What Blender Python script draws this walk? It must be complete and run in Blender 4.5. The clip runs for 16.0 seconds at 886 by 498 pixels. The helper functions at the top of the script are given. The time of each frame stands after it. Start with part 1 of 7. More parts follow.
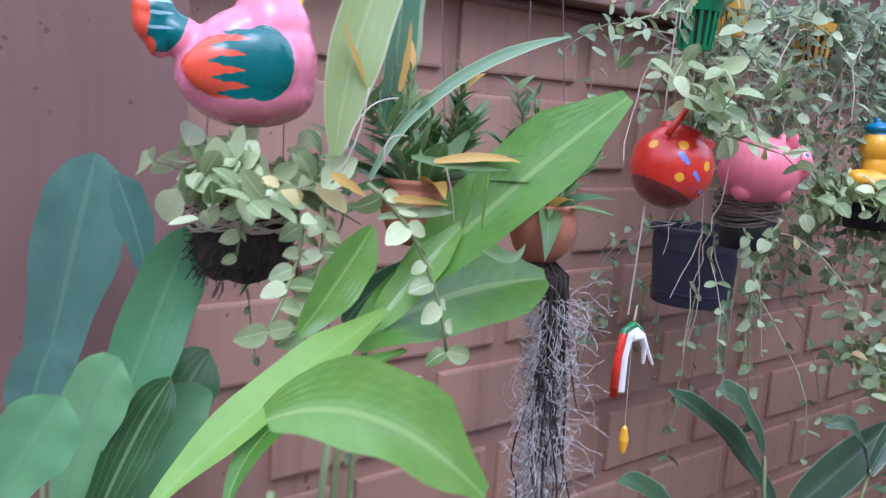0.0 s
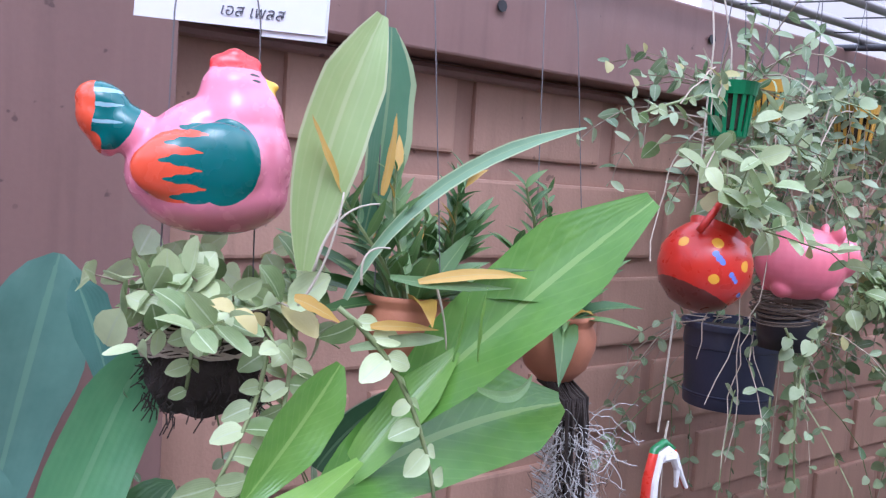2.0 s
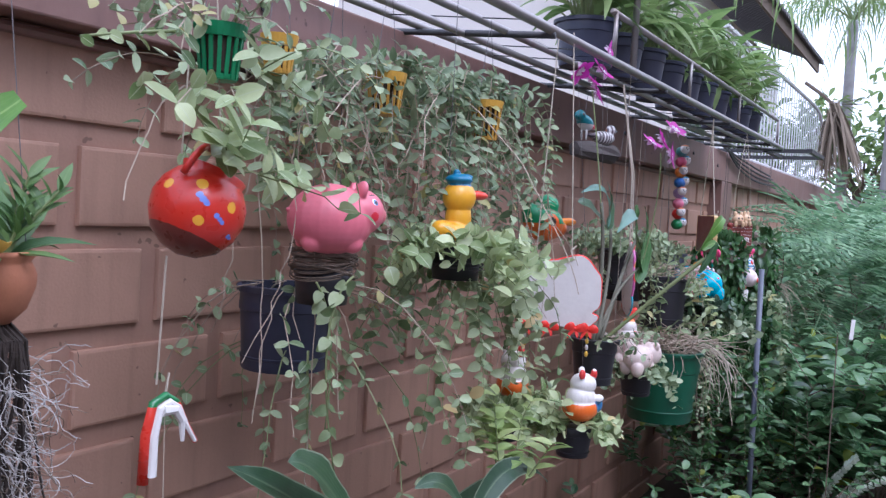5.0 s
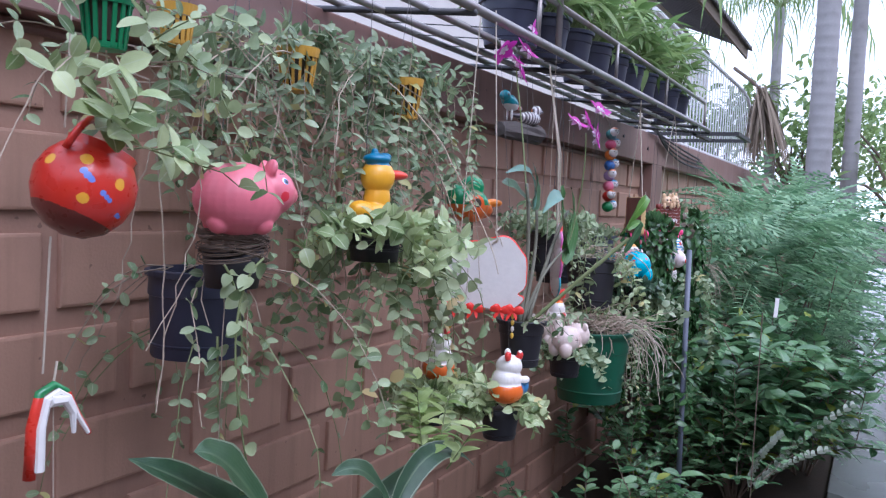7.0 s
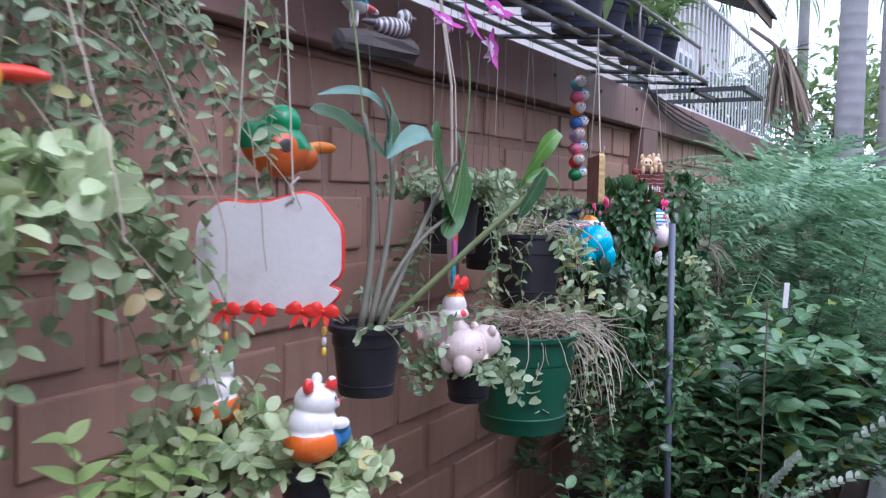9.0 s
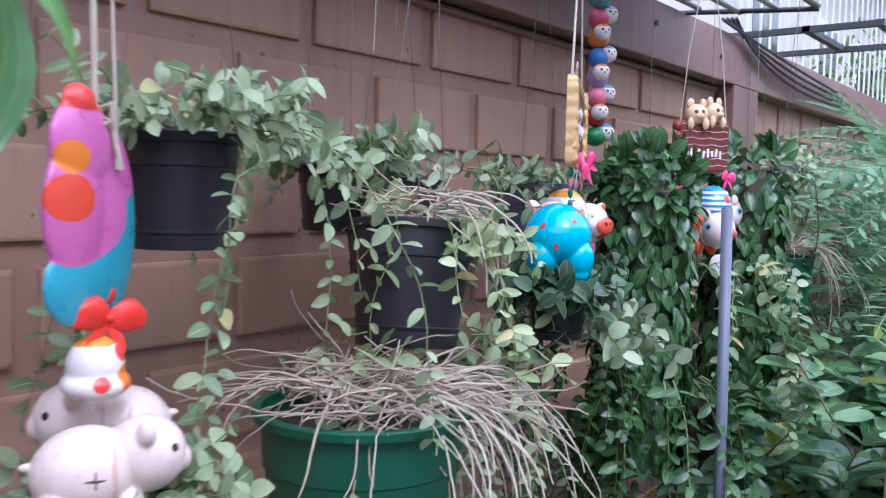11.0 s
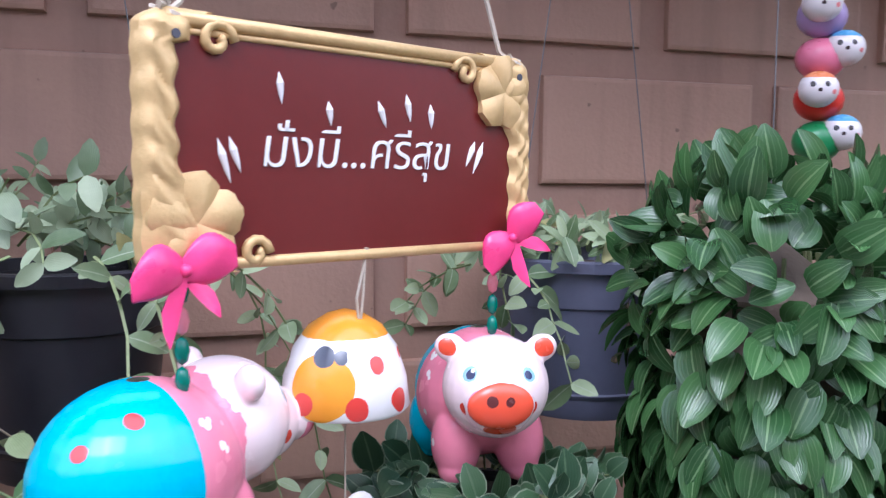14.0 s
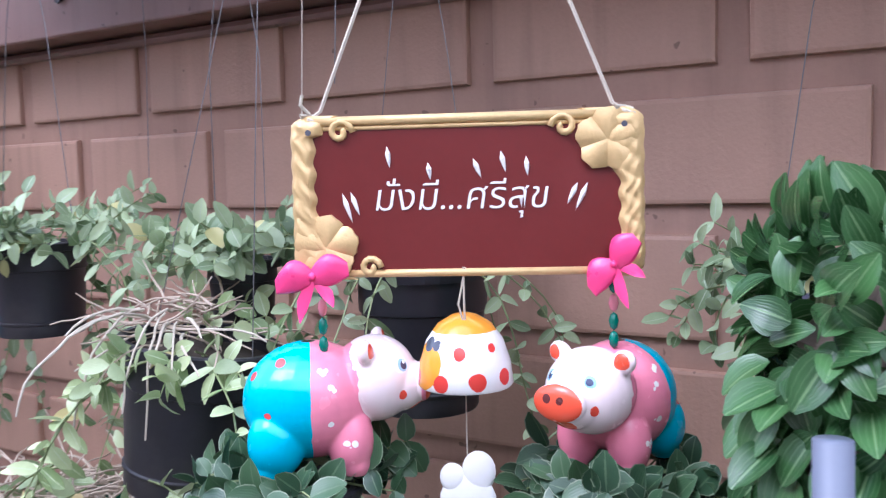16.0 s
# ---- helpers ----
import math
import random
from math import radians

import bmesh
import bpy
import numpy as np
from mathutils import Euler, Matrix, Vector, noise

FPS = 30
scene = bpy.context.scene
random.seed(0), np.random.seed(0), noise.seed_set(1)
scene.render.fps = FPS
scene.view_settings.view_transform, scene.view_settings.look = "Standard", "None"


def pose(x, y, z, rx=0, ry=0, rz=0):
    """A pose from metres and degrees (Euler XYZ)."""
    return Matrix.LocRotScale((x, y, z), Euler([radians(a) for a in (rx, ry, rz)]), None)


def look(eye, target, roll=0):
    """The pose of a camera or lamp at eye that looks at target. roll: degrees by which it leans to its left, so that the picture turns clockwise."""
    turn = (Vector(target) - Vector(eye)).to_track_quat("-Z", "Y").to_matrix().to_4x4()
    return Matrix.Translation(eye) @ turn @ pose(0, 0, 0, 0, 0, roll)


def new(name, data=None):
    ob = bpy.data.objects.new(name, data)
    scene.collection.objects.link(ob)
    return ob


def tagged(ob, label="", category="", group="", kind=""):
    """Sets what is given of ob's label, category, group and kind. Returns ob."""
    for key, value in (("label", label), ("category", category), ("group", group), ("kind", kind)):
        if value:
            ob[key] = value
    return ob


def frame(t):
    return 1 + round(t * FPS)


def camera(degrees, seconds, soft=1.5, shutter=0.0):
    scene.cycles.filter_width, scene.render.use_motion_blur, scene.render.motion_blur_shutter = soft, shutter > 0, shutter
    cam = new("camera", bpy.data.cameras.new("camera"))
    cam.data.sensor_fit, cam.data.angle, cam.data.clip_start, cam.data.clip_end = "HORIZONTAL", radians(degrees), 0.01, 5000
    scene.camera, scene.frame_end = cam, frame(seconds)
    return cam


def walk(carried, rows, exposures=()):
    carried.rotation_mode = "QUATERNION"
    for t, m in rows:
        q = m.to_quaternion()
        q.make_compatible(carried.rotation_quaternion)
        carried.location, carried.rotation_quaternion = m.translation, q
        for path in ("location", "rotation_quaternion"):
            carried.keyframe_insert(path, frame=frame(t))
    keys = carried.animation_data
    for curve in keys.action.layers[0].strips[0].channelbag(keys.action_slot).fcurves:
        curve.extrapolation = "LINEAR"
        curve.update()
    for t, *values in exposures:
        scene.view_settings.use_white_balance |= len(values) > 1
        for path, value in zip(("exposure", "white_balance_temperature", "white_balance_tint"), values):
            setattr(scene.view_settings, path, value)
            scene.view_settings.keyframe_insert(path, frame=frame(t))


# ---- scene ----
cam = camera(54.1, 16.0, 1.25, 0.3)
PATH = [
    (0, (-1.542, -1.387, 1.631), (-0.278, 0.132, 1.322), 3.7),
    (0.5, (-1.451, -1.324, 1.658), (-0.188, 0.204, 1.392), 4.1),
    (1, (-1.449, -1.31, 1.661), (-0.217, 0.253, 1.46), 4.0),
    (1.5, (-1.441, -1.298, 1.661), (-0.225, 0.28, 1.489), 3.9),
    (2, (-1.431, -1.297, 1.662), (-0.214, 0.283, 1.511), 3.7),
    (2.5, (-1.381, -1.313, 1.651), (-0.107, 0.223, 1.513), 3.5),
    (3, (-1.336, -1.346, 1.646), (0.075, 0.067, 1.538), 3.2),
    (3.5, (-1.291, -1.375, 1.636), (0.266, -0.122, 1.552), 3.1),
    (4, (-1.272, -1.419, 1.626), (0.375, -0.286, 1.544), 3.0),
    (4.5, (-1.264, -1.435, 1.613), (0.426, -0.368, 1.529), 2.8),
    (5, (-1.259, -1.454, 1.592), (0.464, -0.441, 1.5), 3.2),
    (5.2, (-1.259, -1.458, 1.59), (0.476, -0.468, 1.487), 3.3),
    (7.3, (-1.167, -1.484, 1.572), (0.622, -0.596, 1.459), 2.6),
    (7.5, (-1.101, -1.495, 1.566), (0.685, -0.602, 1.453), 2.4),
    (8, (-0.846, -1.548, 1.572), (0.932, -0.638, 1.456), 1.8),
    (8.5, (-0.562, -1.555, 1.541), (1.204, -0.624, 1.425), 1.4),
    (8.7, (-0.425, -1.523, 1.52), (1.337, -0.586, 1.398), 1.3),
    (10.8, (0.997, -1.392, 1.411), (2.591, -0.189, 1.291), 0.7),
    (11, (1.12, -1.356, 1.414), (2.701, -0.138, 1.282), 1.3),
    (11.5, (1.419, -1.302, 1.409), (2.984, -0.066, 1.262), 1.2),
    (12, (1.748, -1.3, 1.431), (3.274, -0.017, 1.28), 1.8),
    (12.5, (1.981, -1.255, 1.412), (3.418, 0.127, 1.259), 1.5),
    (13, (2.191, -1.175, 1.441), (3.489, 0.338, 1.285), 1.5),
    (13.5, (2.337, -1.15, 1.504), (3.273, 0.609, 1.331), 1.0),
    (14, (2.506, -1.14, 1.527), (3.123, 0.756, 1.364), 0.5),
    (14.5, (2.678, -1.167, 1.553), (2.769, 0.824, 1.377), -0.0),
    (15, (2.775, -1.204, 1.566), (2.434, 0.761, 1.409), -0.8),
    (15.5, (2.898, -1.257, 1.558), (2.186, 0.606, 1.41), -1.0),
    (16, (3.076, -1.267, 1.56), (2.059, 0.449, 1.408), -1.4),
]
LIGHTS = [(0, 1.0, 5150, 21), (2, 1.14, 5180, 21), (3.5, 1.12, 5400, 22), (5, 0.77, 5320, 21), (8.5, 0.77, 5250, 20), (11, 1.18, 5200, 20), (13.5, 1.27, 5350, 20), (16, 1.54, 5250, 20)]
walk(cam, [(t, look(eye, target, roll)) for t, eye, target, roll in PATH], LIGHTS)

# ---- world and light ----
world = bpy.data.worlds.new("overcast_sky")
scene.world = world
world.use_nodes = True
wn = world.node_tree.nodes
sky = wn.new("ShaderNodeTexSky")
sky.sky_type = "NISHITA"
sky.sun_disc = False
sky.sun_elevation = radians(52)
sky.sun_rotation = radians(150)
sky.dust_density = 4.0
sky.air_density = 1.2
cloud = wn.new("ShaderNodeMix")
cloud.data_type = "RGBA"
cloud.inputs[0].default_value = 0.85
cloud.inputs[7].default_value = (8.0, 8.2, 8.6, 1)
world.node_tree.links.new(sky.outputs[0], cloud.inputs[6])
world.node_tree.links.new(cloud.outputs[2], wn["Background"].inputs[0])
wn["Background"].inputs[1].default_value = 0.15
sun_data = bpy.data.lights.new("sun", "SUN")
sun_data.energy = 0.9
sun_data.angle = radians(25)
sun_data.color = (1.0, 0.95, 0.9)
sun = new("sun", sun_data)
sun.matrix_world = look((0, 0, 0), (0.31, 0.53, -0.79))


# ---- materials ----
def principled(name):
    m = bpy.data.materials.new(name)
    m.use_nodes = True
    return m, m.node_tree.nodes, m.node_tree.links, m.node_tree.nodes["Principled BSDF"]


def scaled(c, k):
    return (min(1, c[0] * k), min(1, c[1] * k), min(1, c[2] * k), 1)


def mixed(nodes, links, a, b, fac):
    """Colour mix node; a and b are sockets or colours."""
    n = nodes.new("ShaderNodeMix")
    n.data_type = "RGBA"
    for k, v in ((6, a), (7, b)):
        if isinstance(v, tuple):
            n.inputs[k].default_value = (*v[:3], 1)
        else:
            links.new(v, n.inputs[k])
    links.new(fac, n.inputs[0])
    return n.outputs[2]


def calc(nodes, links, op, a, b=None, c=None):
    n = nodes.new("ShaderNodeMath")
    n.operation = op
    for k, v in enumerate((a, b, c)):
        if v is None:
            continue
        if isinstance(v, (int, float)):
            n.inputs[k].default_value = v
        else:
            links.new(v, n.inputs[k])
    return n.outputs[0]


def surface(name, col, rough=0.6, var=0.18, scale=9.0, grain=90.0, bump=0.15, metal=0.0, stain=None, stain_amount=0.5, spread=0.0, coat=0.0, plain=False):
    """Paint, plastic, clay, metal: two scales of variation, relief, and a stain with its own shape."""
    m, nodes, links, b = principled(name)
    co = nodes.new("ShaderNodeTexCoord")
    n1 = nodes.new("ShaderNodeTexNoise")
    n1.inputs["Scale"].default_value = scale
    n1.inputs["Detail"].default_value = 5
    n2 = nodes.new("ShaderNodeTexNoise")
    n2.inputs["Scale"].default_value = grain
    n2.inputs["Detail"].default_value = 3
    where = co.outputs["Object"]
    if plain:
        where = nodes.new("ShaderNodeNewGeometry").outputs["Position"]
    for n in (n1, n2):
        links.new(where, n.inputs["Vector"])
    f = calc(nodes, links, "MULTIPLY_ADD", n2.outputs[0], 0.4, calc(nodes, links, "MULTIPLY", n1.outputs[0], 0.7))
    if spread:
        info = nodes.new("ShaderNodeObjectInfo")
        f = calc(nodes, links, "MULTIPLY_ADD", info.outputs["Random"], spread, f)
    c = mixed(nodes, links, scaled(col, 1 - var), scaled(col, 1 + var), f)
    if stain:
        n3 = nodes.new("ShaderNodeTexNoise")
        n3.inputs["Scale"].default_value = scale * 0.6
        n3.inputs["Detail"].default_value = 8
        links.new(where, n3.inputs["Vector"])
        r = nodes.new("ShaderNodeValToRGB")
        r.color_ramp.elements[0].position, r.color_ramp.elements[1].position = 0.55, 0.72
        links.new(n3.outputs[0], r.inputs[0])
        c = mixed(nodes, links, c, stain, calc(nodes, links, "MULTIPLY", r.outputs[0], stain_amount))
    if plain:
        # rain streaks and small chips in the paint
        mp = nodes.new("ShaderNodeMapping")
        mp.inputs["Scale"].default_value = (22, 22, 1.6)
        n4, n5 = nodes.new("ShaderNodeTexNoise"), nodes.new("ShaderNodeTexNoise")
        n4.inputs["Scale"].default_value, n5.inputs["Scale"].default_value = 1.0, 34.0
        n4.inputs["Detail"].default_value, n5.inputs["Detail"].default_value = 6, 2
        links.new(where, mp.inputs["Vector"])
        links.new(mp.outputs[0], n4.inputs["Vector"])
        links.new(where, n5.inputs["Vector"])
        for n, lo, hi, amount, tone in ((n4, 0.52, 0.72, 0.4, 0.6), (n5, 0.715, 0.74, 0.7, 0.35), (n4, 0.42, 0.25, 0.3, 1.35)):
            r = nodes.new("ShaderNodeMapRange")
            r.inputs["From Min"].default_value, r.inputs["From Max"].default_value = lo, hi
            links.new(n.outputs[0], r.inputs["Value"])
            c = mixed(nodes, links, c, scaled(col, tone), calc(nodes, links, "MULTIPLY", r.outputs[0], amount))
    links.new(c, b.inputs["Base Color"])
    b.inputs["Metallic"].default_value = metal
    b.inputs["Coat Weight"].default_value = coat
    b.inputs["Coat Roughness"].default_value = 0.15
    links.new(calc(nodes, links, "MULTIPLY_ADD", n1.outputs[0], 0.25, rough - 0.12), b.inputs["Roughness"])
    if bump:
        bn = nodes.new("ShaderNodeBump")
        bn.inputs["Strength"].default_value = bump
        bn.inputs["Distance"].default_value = 0.004
        links.new(f, bn.inputs["Height"])
        links.new(bn.outputs[0], b.inputs["Normal"])
    return m


def leafy(name, dark, light, rough=0.45, rib=None, stripes=0.0, through_light=0.3, old=None, rim=None, rim_at=0.455, side=0.0):
    """Leaf: colour from leaf to leaf, a midrib or veins along the blade, light through the blade."""
    m, nodes, links, b = principled(name)
    info, geo, uv = nodes.new("ShaderNodeObjectInfo"), nodes.new("ShaderNodeNewGeometry"), nodes.new("ShaderNodeUVMap")
    sep = nodes.new("ShaderNodeSeparateXYZ")
    links.new(uv.outputs[0], sep.inputs[0])
    rnd = calc(nodes, links, "FRACT", calc(nodes, links, "ADD", info.outputs["Random"], geo.outputs["Random Per Island"]))
    co = nodes.new("ShaderNodeTexCoord")
    nz = nodes.new("ShaderNodeTexNoise")
    nz.inputs["Scale"].default_value = 45
    nz.inputs["Detail"].default_value = 4
    links.new(co.outputs["Object"], nz.inputs["Vector"])
    f = calc(nodes, links, "MULTIPLY_ADD", nz.outputs[0], 0.5, calc(nodes, links, "MULTIPLY_ADD", rnd, 0.8, -0.15))
    f = calc(nodes, links, "MINIMUM", calc(nodes, links, "MAXIMUM", f, 0.0), 1.0)
    c = mixed(nodes, links, dark, light, f)
    across = calc(nodes, links, "ABSOLUTE", calc(nodes, links, "SUBTRACT", sep.outputs[1], 0.5))
    if rib:
        c = mixed(nodes, links, c, rib, calc(nodes, links, "MULTIPLY", calc(nodes, links, "LESS_THAN", across, 0.035), 0.75))
        if stripes:
            w = calc(nodes, links, "PINGPONG", calc(nodes, links, "MULTIPLY_ADD", across, 6.0, 0.5), 0.5)
            c = mixed(nodes, links, c, rib, calc(nodes, links, "MULTIPLY", calc(nodes, links, "GREATER_THAN", w, 0.41), stripes))
    if side:
        lines = calc(nodes, links, "FRACT", calc(nodes, links, "MULTIPLY_ADD", sep.outputs[0], 13.0, calc(nodes, links, "MULTIPLY", across, -7.0)))
        c = mixed(nodes, links, c, rib or light, calc(nodes, links, "MULTIPLY", calc(nodes, links, "LESS_THAN", lines, 0.16), side))
    if rim:
        c = mixed(nodes, links, c, rim, calc(nodes, links, "MULTIPLY", calc(nodes, links, "GREATER_THAN", across, rim_at), 0.8))
    if old:
        c = mixed(nodes, links, c, old, calc(nodes, links, "GREATER_THAN", rnd, 0.965))
    links.new(c, b.inputs["Base Color"])
    b.inputs["Roughness"].default_value = rough
    bn = nodes.new("ShaderNodeBump")
    bn.inputs["Strength"].default_value = 0.25
    bn.inputs["Distance"].default_value = 0.002
    vein = calc(nodes, links, "SINE", calc(nodes, links, "MULTIPLY", sep.outputs[1], 70.0))
    links.new(calc(nodes, links, "MULTIPLY_ADD", vein, 0.1, nz.outputs[0]), bn.inputs["Height"])
    links.new(bn.outputs[0], b.inputs["Normal"])
    tr = nodes.new("ShaderNodeBsdfTranslucent")
    links.new(c, tr.inputs[0])
    mx = nodes.new("ShaderNodeMixShader")
    mx.inputs[0].default_value = through_light
    links.new(b.outputs[0], mx.inputs[1])
    links.new(tr.outputs[0], mx.inputs[2])
    links.new(mx.outputs[0], nodes["Material Output"].inputs[0])
    return m


def painted(name, base, marks, rough=0.3):
    """Hand-painted clay. marks, in order: ('ball', centre, radius, colour), ('oval', centre, radii, colour), ('over', axis, value, colour), ('under', axis, value, colour),
    ('band', axis, pitch, share, low, high, colour)."""
    m, nodes, links, b = principled(name)
    co = nodes.new("ShaderNodeTexCoord")
    wob = nodes.new("ShaderNodeTexNoise")
    wob.inputs["Scale"].default_value = 60
    links.new(co.outputs["Object"], wob.inputs["Vector"])
    add = nodes.new("ShaderNodeVectorMath")
    add.operation = "MULTIPLY_ADD"
    links.new(wob.outputs[1], add.inputs[0])
    add.inputs[1].default_value = (0.004, 0.004, 0.004)
    links.new(co.outputs["Object"], add.inputs[2])
    sh = nodes.new("ShaderNodeVectorMath")
    sh.operation = "SUBTRACT"
    links.new(add.outputs[0], sh.inputs[0])
    sh.inputs[1].default_value = (0.002, 0.002, 0.002)
    sep = nodes.new("ShaderNodeSeparateXYZ")
    links.new(sh.outputs[0], sep.inputs[0])
    c = mixed(nodes, links, scaled(base, 0.9), scaled(base, 1.08), wob.outputs[0])
    for mk in marks:
        if mk[0] == "ball":
            d = nodes.new("ShaderNodeVectorMath")
            d.operation = "DISTANCE"
            links.new(sh.outputs[0], d.inputs[0])
            d.inputs[1].default_value = mk[1]
            fac = calc(nodes, links, "LESS_THAN", d.outputs["Value"], mk[2])
        elif mk[0] == "oval":
            d, k = nodes.new("ShaderNodeVectorMath"), nodes.new("ShaderNodeVectorMath")
            d.operation, k.operation = "SUBTRACT", "MULTIPLY"
            links.new(sh.outputs[0], d.inputs[0])
            d.inputs[1].default_value = mk[1]
            links.new(d.outputs[0], k.inputs[0])
            k.inputs[1].default_value = tuple(1 / q for q in mk[2])
            ln = nodes.new("ShaderNodeVectorMath")
            ln.operation = "LENGTH"
            links.new(k.outputs[0], ln.inputs[0])
            fac = calc(nodes, links, "LESS_THAN", ln.outputs["Value"], 1.0)
        elif mk[0] == "band":
            s = sep.outputs["XYZ".index(mk[1])]
            fac = calc(nodes, links, "LESS_THAN", calc(nodes, links, "FRACT", calc(nodes, links, "DIVIDE", s, mk[2])), mk[3])
            fac = calc(nodes, links, "MULTIPLY", fac, calc(nodes, links, "GREATER_THAN", s, mk[4]))
            fac = calc(nodes, links, "MULTIPLY", fac, calc(nodes, links, "LESS_THAN", s, mk[5]))
        else:
            op = "GREATER_THAN" if mk[0] == "over" else "LESS_THAN"
            fac = calc(nodes, links, op, sep.outputs["XYZ".index(mk[1])], mk[2])
        c = mixed(nodes, links, c, mk[-1], fac)
    links.new(c, b.inputs["Base Color"])
    links.new(calc(nodes, links, "MULTIPLY_ADD", wob.outputs[0], 0.2, rough - 0.1), b.inputs["Roughness"])
    b.inputs["Coat Weight"].default_value = 0.25
    b.inputs["Coat Roughness"].default_value = 0.2
    bn = nodes.new("ShaderNodeBump")
    bn.inputs["Strength"].default_value = 0.12
    bn.inputs["Distance"].default_value = 0.003
    links.new(wob.outputs[0], bn.inputs["Height"])
    links.new(bn.outputs[0], b.inputs["Normal"])
    return m


WALL = surface("wall_paint", (0.385, 0.228, 0.162), 0.6, 0.15, 4.0, 150, 0.5, stain=(0.21, 0.125, 0.10), stain_amount=0.4, spread=0.4, plain=True)
JOINT = surface("joint_paint", (0.355, 0.208, 0.15), 0.7, 0.14, 4.0, 140, 0.35, stain=(0.16, 0.10, 0.08), stain_amount=0.35, plain=True)
PALEWALL = surface("beige_render", (0.38, 0.31, 0.27), 0.8, 0.12, 2.0, 60, 0.3, stain=(0.22, 0.21, 0.20), stain_amount=0.4)
BEAM = surface("beam_paint", (0.235, 0.135, 0.113), 0.5, 0.1, 4.0, 120, 0.12, stain=(0.42, 0.33, 0.28), stain_amount=0.25, plain=True)
STEEL = surface("galvanised_pipe", (0.30, 0.28, 0.27), 0.42, 0.25, 12, 200, 0.1, metal=0.75, stain=(0.16, 0.09, 0.06), stain_amount=0.5)
DARKSTEEL = surface("dark_steel", (0.05, 0.048, 0.05), 0.5, 0.3, 14, 160, 0.1, metal=0.4)
CONCRETE = surface("wet_concrete", (0.18, 0.178, 0.176), 0.26, 0.35, 2.2, 60, 0.4, stain=(0.06, 0.065, 0.055), stain_amount=0.7)
SOIL = surface("soil", (0.045, 0.032, 0.022), 0.95, 0.5, 14, 90, 0.9)
BLACKPOT = surface("black_plastic", (0.018, 0.017, 0.022), 0.42, 0.4, 16, 120, 0.06, stain=(0.10, 0.085, 0.075), stain_amount=0.3)
NAVYPOT = surface("navy_plastic", (0.03, 0.034, 0.062), 0.45, 0.25, 14, 120, 0.06, stain=(0.12, 0.11, 0.11), stain_amount=0.35)
GREYPOT = surface("grey_blue_plastic", (0.105, 0.11, 0.16), 0.45, 0.2, 14, 120, 0.05, stain=(0.22, 0.2, 0.2), stain_amount=0.3)
GREENPOT = surface("green_plastic", (0.006, 0.085, 0.042), 0.4, 0.25, 10, 120, 0.05, stain=(0.10, 0.12, 0.08), stain_amount=0.3)
GREENNET = surface("green_net_plastic", (0.01, 0.20, 0.075), 0.4, 0.25, 20, 160, 0.05)
YELLOWNET = surface("yellow_net_plastic", (0.52, 0.29, 0.035), 0.45, 0.25, 20, 160, 0.05, stain=(0.2, 0.12, 0.05))
TERRA = surface("terracotta", (0.40, 0.155, 0.08), 0.75, 0.2, 12, 150, 0.25, stain=(0.24, 0.12, 0.07), stain_amount=0.5)
PVC = surface("grey_blue_pipe", (0.135, 0.15, 0.20), 0.42, 0.12, 12, 140, 0.06, stain=(0.30, 0.29, 0.28), stain_amount=0.3)
ROPE = surface("jute_string", (0.52, 0.45, 0.36), 0.9, 0.2, 60, 400, 0.5)
WIRE = surface("wire", (0.16, 0.15, 0.15), 0.5, 0.2, 30, 200, 0.0, metal=0.5)
DRYSTEM = surface("dry_stem", (0.36, 0.29, 0.22), 0.85, 0.35, 40, 300, 0.4, spread=0.3)
GREENSTEM = surface("green_stem", (0.20, 0.24, 0.10), 0.6, 0.3, 40, 300, 0.2)
BARK = surface("bark", (0.16, 0.12, 0.09), 0.9, 0.35, 20, 120, 0.7)
PALEROOT = surface("pale_root", (0.47, 0.41, 0.32), 0.8, 0.2, 40, 300, 0.2)
COIR = surface("coconut_fibre", (0.035, 0.025, 0.02), 0.95, 0.6, 40, 260, 1.0)
MOSS = surface("grey_aerial_root", (0.44, 0.42, 0.40), 0.9, 0.3, 30, 200, 0.3, spread=0.4)
WHITE = surface("white_paint", (0.80, 0.78, 0.76), 0.4, 0.06, 14, 120, 0.05)
# White railing; its backlit shade is put into this grey base.
SHADEDRAIL = surface("shaded_railing_white", (0.58, 0.58, 0.58), 0.45, 0.12, 10, 120, 0.05, stain=(0.35, 0.3, 0.27), stain_amount=0.3)
PAPERM = surface("laminated_paper", (0.78, 0.78, 0.80), 0.25, 0.04, 8, 80, 0.02)
INK = surface("ink", (0.07, 0.07, 0.09), 0.6, 0.1, 20, 100, 0.0)

ROUNDLEAF = leafy("silver_green_leaf", (0.065, 0.13, 0.04), (0.47, 0.56, 0.33), 0.42, through_light=0.25, rib=(0.4, 0.46, 0.32), old=(0.46, 0.43, 0.18))
PALELEAF = leafy("pale_green_leaf", (0.09, 0.16, 0.045), (0.53, 0.60, 0.35), 0.42, through_light=0.25, old=(0.46, 0.36, 0.16))
FINELEAF = leafy("small_grey_green_leaf", (0.065, 0.12, 0.045), (0.44, 0.52, 0.33), 0.42, through_light=0.25, old=(0.40, 0.38, 0.14))
CREAMLEAF = leafy("cream_green_leaf", (0.13, 0.22, 0.06), (0.68, 0.75, 0.43), 0.34, through_light=0.25, rib=(0.55, 0.62, 0.40), old=(0.58, 0.50, 0.22))
